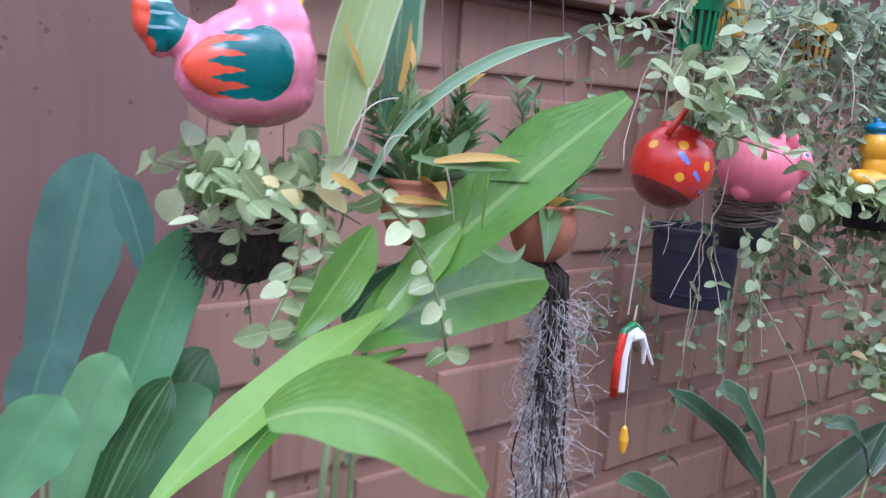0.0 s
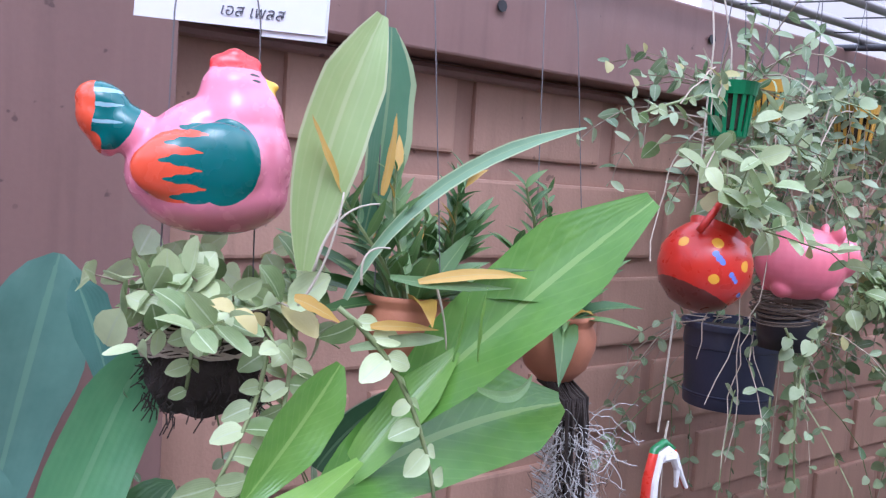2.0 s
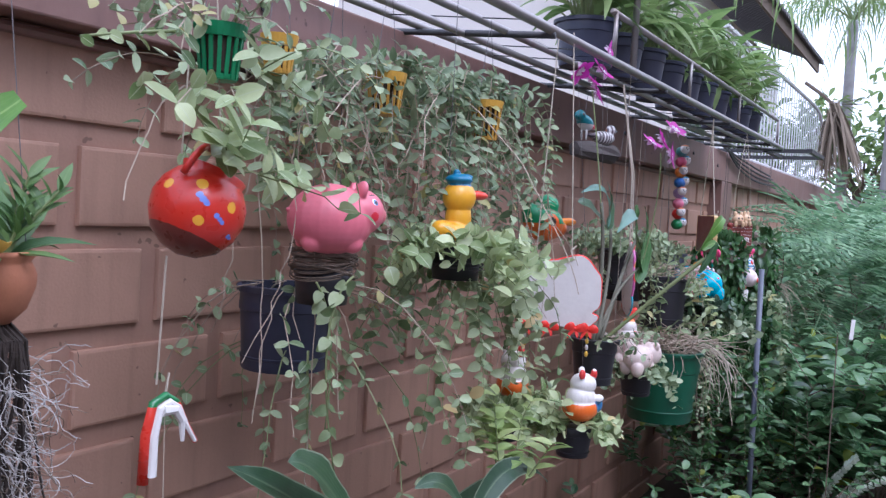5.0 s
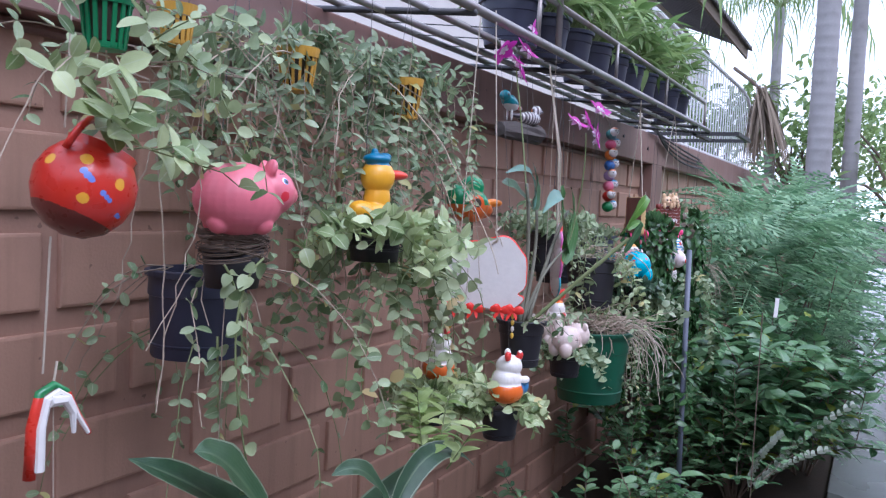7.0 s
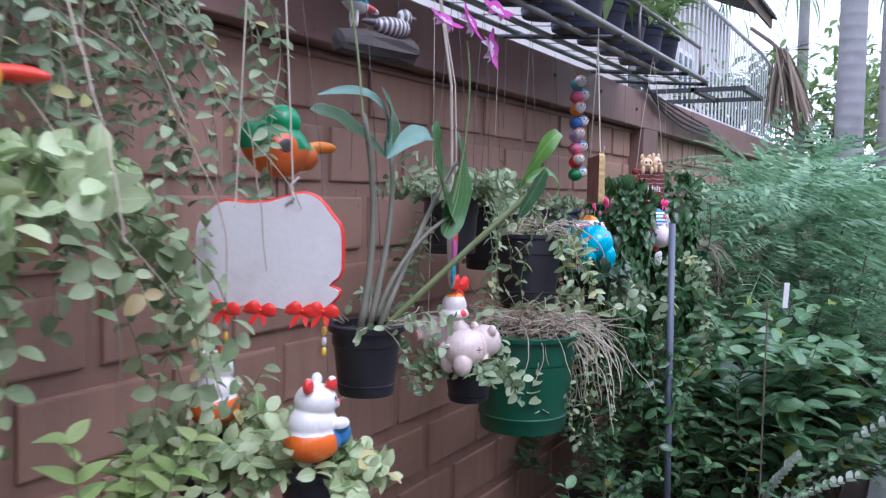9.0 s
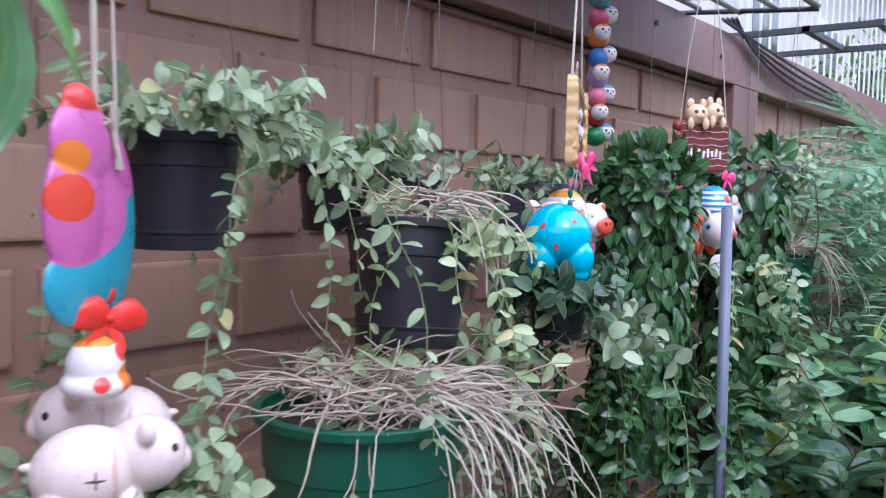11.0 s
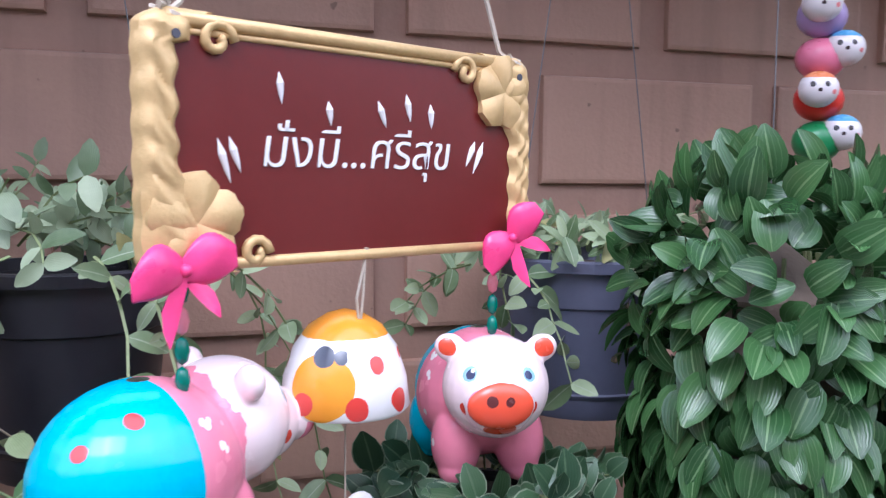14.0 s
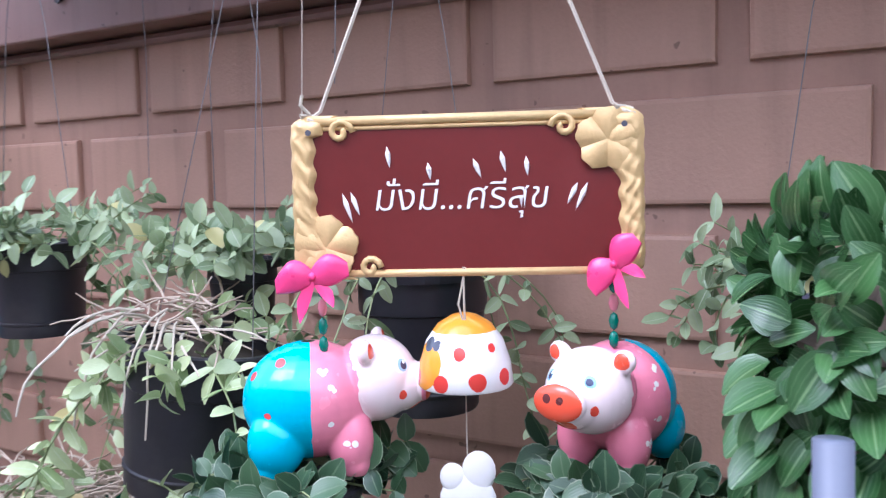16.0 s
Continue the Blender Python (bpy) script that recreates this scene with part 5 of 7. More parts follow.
def leafy_shrub(name, label, x, y, z, seed, stems, tall, leaf, ratio, material, spread=0.6, step=0.035, most=120, category="shrub", lean=(0, 0, 0), kind="lance", r=0.004, branches=0):
    rng = random.Random(seed)
    e = thing(name, x, y, z, label, category)
    bm, poses = bmesh.new(), []
    jobs = []
    for k in range(stems):
        a = rng.uniform(0, 6.283)
        jobs.append((Vector((0.03 * math.cos(a), 0.03 * math.sin(a), 0)), Vector((spread * math.cos(a), spread * math.sin(a), 1)) + Vector(lean), rng.uniform(*tall), r, branches))
    while jobs:
        s, d, ln, rr, br = jobs.pop()
        pts = grow(rng, s, d, ln, step, 0.03, 0.14, -0.04 - y)
        tube(pts, rr, 5, bm, rr * 0.4)
        for i in range(max(1, len(pts) // 4), len(pts)):
            if br and rng.random() < 0.35:
                jobs.append((pts[i], Vector((rng.uniform(-1, 1), rng.uniform(-1, 1), 0.6)), ln * 0.4, rr * 0.6, br - 1))
            w = (pts[i] - pts[i - 1]).normalized()
            b = rng.uniform(0, 6.283)
            for s2 in (0, math.pi):
                way = Vector((math.cos(b + s2), math.sin(b + s2), rng.uniform(-0.2, 0.5))) + w * 0.5
                poses.append(turned(pts[i], way, (rng.uniform(-0.5, 0.5), -0.5, 1), rng.uniform(0.65, 1.15)))
    part("stem_tangle", bm, BARK if r > 0.003 else GREENSTEM, e)["kind"] = "stuff"
    rng.shuffle(poses)
    set_leaves(poses, [leaf_shape(leaf, leaf * ratio, kind, 5, 0.25, 0.25), leaf_shape(leaf * 0.85, leaf * ratio, kind, 5, 0.3, 0.45)], material, e, most)
    return e


leafy_shrub("variegated_shrub", "light yellow-green leafy shoots rising from below", 0.56, -0.60, 0.96, 83, 6, (0.14, 0.26), 0.055, 0.45, LIMELEAF, 0.6, 0.025, 200, r=0.0025)
dl = thing("dark_leaved_plant", 0.1, -0.55, 0.0, "dark broad mottled leaves low against the wall", "foliage plant")
D = Vector((0.1, -0.55, 0))
for a, b, c, w in (((0.199, -0.50, 0.80), (-0.016, -0.50, 1.013), (-0.264, -0.50, 1.17), 0.10), ((0.25, -0.50, 0.80), (0.498, -0.50, 0.866), (0.753, -0.50, 0.932), 0.10), ((0.014, -0.55, 1.0), (-0.094, -0.55, 1.124), (-0.176, -0.55, 1.167), 0.085),
                   ((0.333, -0.62, 0.92), (0.512, -0.62, 1.01), (0.741, -0.62, 0.925), 0.055), ((0.333, -0.62, 0.92), (0.229, -0.62, 1.039), (0.106, -0.62, 1.068), 0.055), ((-0.1, -0.5, 0.75), (-0.25, -0.5, 0.95), (-0.38, -0.5, 1.02), 0.07)):
    fern_blade(a, b, c, w, DARKLEAF, "leaf", "lance", (0.0, -0.7, 0.7), dl, D)
for p in ((0.2, -0.5, 0.81), (0.25, -0.5, 0.81), (0.014, -0.55, 1.0), (0.333, -0.62, 0.93), (-0.1, -0.5, 0.76)):
    part("stalk", tube(bow_curve((0, 0, 0), (Vector(p) - D) * 0.55 + Vector((0.03, 0, 0)), Vector(p) - D), 0.007, 6, None, 0.004), GREENSTEM, dl, smooth=True)

orchid_pot = plant_pot("orchid_pot", "black slatted plastic orchid pot", 1.165, -0.564, 1.24, 0.068, 0.052, 0.135, BLACKPOT)
hang(orchid_pot, [(0.06, 0, 0.13), (0.05, 0.02, 0.5), (0, 0.03, 0.95)], 0.0008, WIRE, "wire")
orchid = thing("dendrobium_orchid", 1.19, -0.565, 1.235, "purple dendrobium orchid with tall canes", "orchid")
P = Vector((1.19, -0.565, 1.235))
for a, b, c, rr in (((1.14, -0.565, 1.23), (1.181, -0.565, 1.44), (1.144, -0.565, 1.635), 0.011), ((1.21, -0.565, 1.23), (1.393, -0.565, 1.445), (1.50, -0.575, 1.56), 0.010), ((1.17, -0.565, 1.23), (1.238, -0.565, 1.42), (1.25, -0.56, 1.56), 0.010), ((1.2, -0.56, 1.24), (1.28, -0.58, 1.36), (1.42, -0.6, 1.44), 0.008)):
    part("cane", tube([p - P for p in bow_curve(a, b, c, 12)], rr * 0.7, 8, None, rr * 0.45), surface("orchid_cane", (0.17, 0.165, 0.12), 0.7, 0.3, 40, 200, 0.3), orchid, smooth=True)
for a, b, c, w, mt in (((1.25, -0.55, 1.56), (1.21, -0.55, 1.668), (1.02, -0.55, 1.659), 0.035, STRAPLEAF), ((1.245, -0.55, 1.56), (1.106, -0.55, 1.618), (1.00, -0.55, 1.632), 0.055, DARKLEAF), ((1.25, -0.55, 1.56), (1.266, -0.55, 1.63), (1.224, -0.55, 1.70), 0.055, DARKLEAF),
                       ((1.439, -0.60, 1.43), (1.36, -0.60, 1.56), (1.367, -0.60, 1.64), 0.068, STRIPELEAF), ((1.303, -0.62, 1.602), (1.23, -0.62, 1.60), (1.142, -0.62, 1.552), 0.04, STRAPLEAF), ((1.40, -0.60, 1.40), (1.47, -0.60, 1.518), (1.446, -0.60, 1.635), 0.075, STRIPELEAF),
                       ((1.327, -0.80, 1.50), (1.352, -0.85, 1.589), (1.425, -0.85, 1.612), 0.036, BRIGHTLEAF), ((1.29, -0.82, 1.45), (1.31, -0.85, 1.513), (1.32, -0.86, 1.54), 0.04, BUSHLEAF), ((1.323, -0.82, 1.515), (1.372, -0.85, 1.532), (1.402, -0.86, 1.474), 0.024, BRIGHTLEAF)):
    fern_blade(a, b, c, w, mt, "leaf", "lance", (0.1, -0.8, 0.6), orchid, P)
part("cane", tube([p - P for p in bow_curve((1.22, -0.58, 1.235), (1.27, -0.72, 1.38), (1.31, -0.83, 1.49), 10)], 0.006, 8), GREENSTEM, orchid)
for a, b, c in (((1.144, -0.565, 1.62), (1.150, -0.54, 1.79), (1.125, -0.523, 1.956)), ((1.40, -0.62, 1.47), (1.415, -0.645, 1.65), (1.376, -0.66, 1.800))):
    part("flower_stem", tube([p - P for p in bow_curve(a, b, c, 10)], 0.0022, 6), GREENSTEM, orchid)
rng = random.Random(91)
for c in ((1.023, -0.523, 1.997), (1.156, -0.523, 1.959), (1.194, -0.523, 2.024), (1.237, -0.523, 2.085), (1.107, -0.523, 1.985), (1.280, -0.660, 1.822), (1.510, -0.660, 1.886), (1.483, -0.660, 1.801), (1.383, -0.660, 1.838)):
    fl = new("flower")
    fl.parent = orchid
    fl.matrix_basis = turned(Vector(c) - P, (1, 0.2, rng.uniform(-0.4, 0.4)), (-0.85, -0.5, rng.uniform(-0.1, 0.4)), rng.uniform(1.5, 1.8))
    pet, lip = leaf_mesh("petal", leaf_shape(0.026, 0.020, "oval", 4, 0.15, -0.2), PETAL), leaf_mesh("lip", leaf_shape(0.016, 0.012, "oval", 4, 0.5, 0.5), PETALW)
    for k in range(5):
        o = new("petal", pet)
        o.parent = fl
        o.matrix_basis = pose(0, 0, 0, 0, 0, 72 * k + 18)
        o2 = new("petal_base", lip)
        o2.parent = fl
        o2.matrix_basis = pose(0, 0, 0.0015, 0, 0, 72 * k + 18)
trailing_plant("wax_plant", "round leaves and dry roots over the orchid pot", 1.165, -0.57, 1.24, 93, 20, (0.05, 0.22), 0.024, ROUNDLEAF, up=0.6, reach=0.05, step=0.03, pull=0.25, wander=0.35, stem=DRYSTEM, bare=0.5)

log = thing("driftwood_log", 1.36, -0.45, 1.80, "dark driftwood log hung on a wire", "driftwood", yaw=-12)
bm = lathe([(0, -0.115), (0.022, -0.11), (0.03, -0.04), (0.026, 0.05), (0.03, 0.10), (0.0, 0.112)], 14, m=pose(0, 0, 0, 0, 90, 0))
for v in bm.verts:
    v.co += Vector((0, random.uniform(-1, 1), random.uniform(-1, 1))) * 0.005
part("wood", bm, surface("driftwood", (0.07, 0.06, 0.055), 0.9, 0.4, 30, 150, 0.8), log)
for s in (-0.08, 0.08):
    hang(log, [(s, 0, 0.02), (s * 0.5, 0.0, 0.26)], 0.0008, WIRE, "wire")
zebra = painted("striped_bird_paint", (0.12, 0.10, 0.11), [("band", "X", 0.012, 0.4, -0.05, 0.05, (0.6, 0.58, 0.56)), ("ball", (-0.02, -0.02, 0.02), 0.02, (0.45, 0.14, 0.02))])
clay("bird_figurine", [((0, 0, 0), (0.05, 0.024, 0.022)), ((-0.035, 0, 0.026), (0.018, 0.016, 0.018)), ((-0.058, 0, 0.026), (0.012, 0.005, 0.005)), ((0.05, 0, 0.004), (0.03, 0.012, 0.008))], zebra, 1.405, -0.46, 1.848, 160, "small striped clay bird on a driftwood log", "bird figurine", 0.002, 3)
teal = painted("teal_bird_paint", (0.0, 0.17, 0.20), [("under", "Z", -0.006, (0.6, 0.58, 0.56)), ("ball", (0.05, 0, 0.0), 0.022, (0.7, 0.12, 0.12)), ("over", "X", 0.062, (0.75, 0.72, 0.7)), ("ball", (-0.04, -0.014, 0.02), 0.004, (0.02, 0.02, 0.02))])
tb = clay("bird_figurine", [((0, 0, 0), (0.040, 0.024, 0.022), (0, 20, 0)), ((-0.034, 0, 0.018), (0.019, 0.017, 0.017)), ((-0.056, 0, 0.014), (0.010, 0.005, 0.005)), ((0.052, 0, -0.008), (0.03, 0.010, 0.007), (0, 10, 0)), ((0.0, -0.008, -0.034), (0.004, 0.004, 0.022)), ((0.0, 0.008, -0.034), (0.004, 0.004, 0.022))], teal, 1.29, -0.44, 1.885, -5, "small teal and pink clay bird on a log", "bird figurine", 0.0018, 2)

# ---- elephants, green buckets, black pots ----
slabp = painted("fish_paint", (0.05, 0.36, 0.47), [("ball", (-0.015, -0.01, 0.055), 0.06, (0.62, 0.14, 0.40)), ("ball", (-0.022, -0.01, 0.0), 0.045, (0.62, 0.14, 0.40)), ("ball", (-0.03, -0.014, 0.012), 0.020, (0.75, 0.07, 0.03)), ("ball", (-0.028, -0.012, 0.045), 0.014, (0.8, 0.22, 0.02)), ("over", "Z", 0.085, (0.75, 0.06, 0.05)), ("over", "Y", 0.003, (0.62, 0.58, 0.55))])
fs = clay("clay_plaque", [((-0.012, 0, 0.055), (0.026, 0.012, 0.042)), ((-0.018, 0, 0.0), (0.026, 0.012, 0.06)), ((0.012, 0, -0.01), (0.026, 0.009, 0.085)), ((-0.01, 0, -0.06), (0.034, 0.009, 0.040)), ((-0.014, 0, 0.092), (0.013, 0.010, 0.016))], slabp, 1.625, -0.50, 1.385, 30, "clay plaque painted pink and turquoise, on jute cord", "plaque", 0.002, 3)
fs.scale = (2.2, 1.1, 1.22)
cord = thing("jute_cord", 1.625, -0.50, 1.45, "knotted jute cord holding a clay plaque", "cord")
part("strand", tube([(0, 0, 0), (0.002, 0.01, 0.3), (0, 0.06, 0.6)], 0.0035, 6), ROPE, cord)
part("strand", tube([(0.025, 0, -0.02), (0.022, 0.01, 0.3), (0, 0.06, 0.6)], 0.002, 6), ROPE, cord)
part("knot", tube([(-0.008, -0.004, 0.02), (0.012, -0.008, 0.03), (-0.004, 0.006, 0.04), (0.014, -0.006, 0.05), (0.02, 0.0, 0.02), (0.03, 0, -0.02)], 0.0035, 6), ROPE, cord)
CREAMCLAY = (0.74, 0.60, 0.54)
cream_blobs = [((-0.014, 0, 0.0), (0.058, 0.050, 0.050)), ((0.046, 0, 0.014), (0.044, 0.044, 0.043)), ((0.084, 0, 0.006), (0.012, 0.020, 0.016)), ((0.042, -0.036, 0.046), (0.010, 0.013, 0.015)), ((0.042, 0.036, 0.046), (0.010, 0.013, 0.015)),
               ((0.022, -0.026, -0.036), (0.020, 0.019, 0.028)), ((0.022, 0.026, -0.036), (0.020, 0.019, 0.028)), ((-0.044, -0.027, -0.034), (0.024, 0.023, 0.030)), ((-0.044, 0.027, -0.034), (0.024, 0.023, 0.030)), ((-0.073, 0, 0.012), (0.008, 0.005, 0.005))]
cream_paint = painted("cream_pig_paint", CREAMCLAY, [("ball", (0.096, 0, 0.006), 0.012, (0.75, 0.16, 0.14)), ("ball", (0.072, -0.032, 0.026), 0.005, (0.03, 0.02, 0.02)), ("ball", (0.072, 0.032, 0.026), 0.005, (0.03, 0.02, 0.02)), ("oval", (-0.01, -0.05, 0.004), (0.011, 0.01, 0.0015), (0.12, 0.06, 0.05)), ("oval", (-0.01, -0.05, 0.004), (0.0015, 0.01, 0.010), (0.12, 0.06, 0.05)), ("oval", (0.010, 0, -0.01), (0.004, 0.07, 0.05), (0.66, 0.42, 0.38))])
for ex, ey, ez, yw in ((1.585, -0.575, 1.130, -25), (1.660, -0.470, 1.140, 150)):
    cp = clay("pig_figurine", cream_blobs, cream_paint, ex, ey, ez, yw, "unglazed cream clay pig hanging in a pair", "pig figurine", 0.002, 4)
    cp.scale = (0.92, 0.92, 0.92)
hat = clay("clay_bell", [((0, 0, 0), (0.030, 0.030, 0.034)), ((0, 0, -0.018), (0.036, 0.036, 0.018))], painted("bell_paint", (0.78, 0.72, 0.68), [("ball", (0.022, -0.024, -0.012), 0.016, (0.78, 0.22, 0.03)), ("ball", (-0.012, -0.032, -0.014), 0.009, (0.7, 0.05, 0.04)), ("ball", (0.018, -0.022, 0.016), 0.010, (0.7, 0.06, 0.05)), ("over", "Z", 0.024, (0.8, 0.28, 0.03))]), 1.615, -0.515, 1.222, 0, "small white clay bell with red and orange spots", "bell", 0.002, 3)
rb = thing("ribbon", 1.625, -0.51, 1.285, "red ribbon bows tied under a clay plaque", "ribbon")
bow(rb, 0.0, -0.01, -0.012, 0.034, REDRIBBON)
bow(rb, 0.03, 0.03, 0.004, 0.022, REDRIBBON, 40)
q = plant_pot("hanging_pot", "small black pot full of round leaves", 1.63, -0.55, 1.08, 0.06, 0.045, 0.085, BLACKPOT)
trailing_plant("wax_plant", "dense round leaves in a small hanging pot", 1.63, -0.55, 1.085, 95, 30, (0.05, 0.13), 0.030, ROUNDLEAF, up=0.5, reach=0.04, step=0.018, pull=0.22, wander=0.28, kind="oval", ratio=0.78)


def dry_nest(label, x, y, z, seed, n, rr, ln, loops=24):
    """A mat of thin dry stems on the soil, and pale thicker stems that fall over the rim."""
    e = thing("dead_plant", x, y, z, label, "dead plant")
    rng = random.Random(seed)
    mat, fall = bmesh.new(), bmesh.new()
    for k in range(n):
        a = rng.uniform(0, 6.283)
        q = rr * rng.random() ** 0.5
        p = Vector((q * math.cos(a), q * math.sin(a), rng.uniform(0.0, 0.045)))
        b = rng.uniform(0, 6.283)
        tube(grow(rng, p, (math.cos(b), math.sin(b) * 0.8, 0.1), rng.uniform(ln[0] * 0.6, ln[1] * 0.62), 0.016, rng.choice((0.0, 0.03, 0.08)), 0.24, -0.03 - y), rng.uniform(0.0012, 0.0026), 5, mat, 0.001)
    for k in range(loops):
        b = rng.uniform(-1.9, 0.35)
        p = Vector((rr * 0.75 * math.cos(b), rr * 0.75 * math.sin(b), rng.uniform(0.0, 0.04)))
        tube(grow(rng, p, (math.cos(b), math.sin(b), rng.uniform(0.0, 0.5)), rng.uniform(ln[0], ln[1]), 0.018, rng.uniform(0.10, 0.24), 0.22, -0.03 - y), rng.uniform(0.0014, 0.0028), 6, fall, 0.0012)
    part("stem_tangle", mat, DRYSTEM, e)["kind"] = "stuff"
    part("fallen_stem_tangle", fall, PALEROOT, e, "pale drooping stems")["kind"] = "stuff"
    return e


plant_pot("green_bucket", "large dark green plastic pot with dry stems", 2.02, -0.525, 1.11, 0.146, 0.118, 0.27, GREENPOT, lip=0.010)
dry_nest("tangle of dry pale stems over a green pot", 2.03, -0.525, 1.11, 101, 190, 0.14, (0.15, 0.42), 46)
trailing_plant("trailing_vine", "small round leaves trailing from the green pot", 2.2, -0.50, 1.12, 102, 16, (0.15, 0.45), 0.022, ROUNDLEAF, up=0.1, reach=0.1, step=0.026, pull=0.25, wander=0.3, stem=DRYSTEM, toward=(0.6, -0.2, 0))
pa = plant_pot("hanging_pot", "black plastic pot hanging in front of the wall", 1.805, -0.40, 1.482, 0.073, 0.064, 0.148, BLACKPOT)
pb = plant_pot("hanging_pot", "tilted black plastic pot hanging on wires", 2.188, -0.462, 1.362, 0.102, 0.080, 0.20, BLACKPOT, tilt=(-4, 8))
pc = plant_pot("hanging_pot", "black plastic pot hanging close to the wall", 2.42, -0.22, 1.44, 0.095, 0.075, 0.20, BLACKPOT)
pe = plant_pot("hanging_pot", "small black pot behind a tilted pot", 2.16, -0.31, 1.455, 0.052, 0.042, 0.11, BLACKPOT)
pd = plant_pot("hanging_pot", "grey-blue plastic pot hanging on the wall", 2.985, -0.215, 1.44, 0.115, 0.085, 0.18, GREYPOT)
for q, hh in ((pa, 0.185), (pb, 0.19), (pc, 0.2), (pd, 0.18), (pe, 0.1)):
    z0 = q.location.z
    for s in (-1, 1):
        hang(q, [(s * (0.05 if q == pe else 0.09), 0, hh), (s * 0.05, 0, hh + 0.3), (0, 0, 2.04 - z0)], 0.0008, WIRE, "wire")
trailing_plant("silver_vine", "bushy grey-green leaves in a black pot", 1.805, -0.40, 1.485, 111, 40, (0.06, 0.15), 0.034, ROUNDLEAF, up=0.8, reach=0.07, step=0.02, pull=0.1, wander=0.25, kind="oval", ratio=0.55, most=120)
trailing_plant("silver_vine", "long leafy trails beside a black pot", 1.89, -0.42, 1.48, 112, 9, (0.3, 0.6), 0.034, ROUNDLEAF, up=0.2, reach=0.03, step=0.028, pull=0.25, wander=0.2, kind="oval", ratio=0.5)
trailing_plant("silver_vine", "mixed green and yellowing leaves over a tilted pot", 2.24, -0.47, 1.37, 113, 6, (0.06, 0.14), 0.036, PALELEAF, up=0.25, reach=0.07, step=0.026, pull=0.2, wander=0.3, kind="oval", ratio=0.5, stem=DRYSTEM, most=100)
dry_nest("dry stems round the tilted black pot", 2.19, -0.465, 1.37, 114, 46, 0.08, (0.08, 0.24), 12)
trailing_plant("silver_vine", "bushy grey-green leaves in a black pot", 2.34, -0.20, 1.46, 115, 40, (0.07, 0.19), 0.034, FINELEAF, up=0.8, reach=0.06, step=0.022, pull=0.14, wander=0.25, kind="oval", ratio=0.55, most=110)
trailing_plant("silver_vine", "leafy trails down the side of a black pot", 2.44, -0.30, 1.46, 116, 7, (0.2, 0.45), 0.034, ROUNDLEAF, up=0.2, reach=0.08, step=0.032, pull=0.3, wander=0.2, kind="oval", ratio=0.5)
trailing_plant("silver_vine", "bushy round-leaved plant in a small black pot", 2.15, -0.30, 1.46, 126, 38, (0.07, 0.17), 0.036, ROUNDLEAF, up=0.7, reach=0.05, step=0.022, pull=0.12, wander=0.25, kind="oval", ratio=0.62, most=110)
trailing_plant("silver_vine", "pale leafy trails over the side of a tilted pot", 2.27, -0.53, 1.355, 127, 8, (0.12, 0.42), 0.036, CREAMLEAF, up=0.1, reach=0.04, step=0.03, pull=0.3, wander=0.22, kind="oval", ratio=0.5, most=110, toward=(0.1, -0.3, 0))
trailing_plant("silver_vine", "dense rounded pale leaves over the edge of a tilted pot", 2.21, -0.50, 1.365, 128, 6, (0.06, 0.16), 0.037, CREAMLEAF, up=0.5, reach=0.04, step=0.027, pull=0.2, wander=0.26, kind="oval", ratio=0.66, most=120, toward=(-0.1, -0.35, 0))
trailing_plant("hanging_succulent", "thick spreading leaves in a grey-blue pot", 2.975, -0.215, 1.445, 117, 42, (0.05, 0.13), 0.036, ROUNDLEAF, up=0.35, reach=0.06, step=0.022, pull=0.05, wander=0.2, kind="oval", ratio=0.42, most=110)
trailing_plant("hanging_succulent", "green trailing stems beside a grey-blue pot", 2.87, -0.22, 1.43, 118, 8, (0.08, 0.22), 0.034, ROUNDLEAF, up=0.1, reach=0.03, step=0.022, pull=0.25, wander=0.25, kind="oval", ratio=0.55)

# ---- the wind chime with its sign and pigs ----
sign = thing("hanging_sign", 2.651, -0.502, 1.547, "dark red clay sign in a moulded gold frame", "sign", yaw=25.4)
SIGNRED = surface("sign_red", (0.135, 0.014, 0.012), 0.35, 0.18, 14, 120, 0.05)
GOLD = surface("gold_paint", (0.63, 0.43, 0.19), 0.42, 0.2, 40, 220, 0.3, metal=0.15, stain=(0.36, 0.2, 0.06), stain_amount=0.4)
W2, H2 = 0.172, 0.080
part("board", box(-W2 + 0.004, W2 - 0.004, -0.006, 0.006, -H2 + 0.001, H2 - 0.001, 0.003), SIGNRED, sign)
fr = bmesh.new()
tube([(-W2 + 0.012, -0.006, H2 - 0.003), (W2 - 0.012, -0.006, H2 - 0.003)], 0.005, 8, fr)
tube([(-W2, -0.006, H2 - 0.010), (W2, -0.006, H2 - 0.010)], 0.0025, 6, fr)
tube([(-W2 + 0.012, -0.006, -H2 + 0.003), (W2 - 0.012, -0.006, -H2 + 0.003)], 0.004, 8, fr)
part("frame_rail", fr, GOLD, sign, smooth=True)


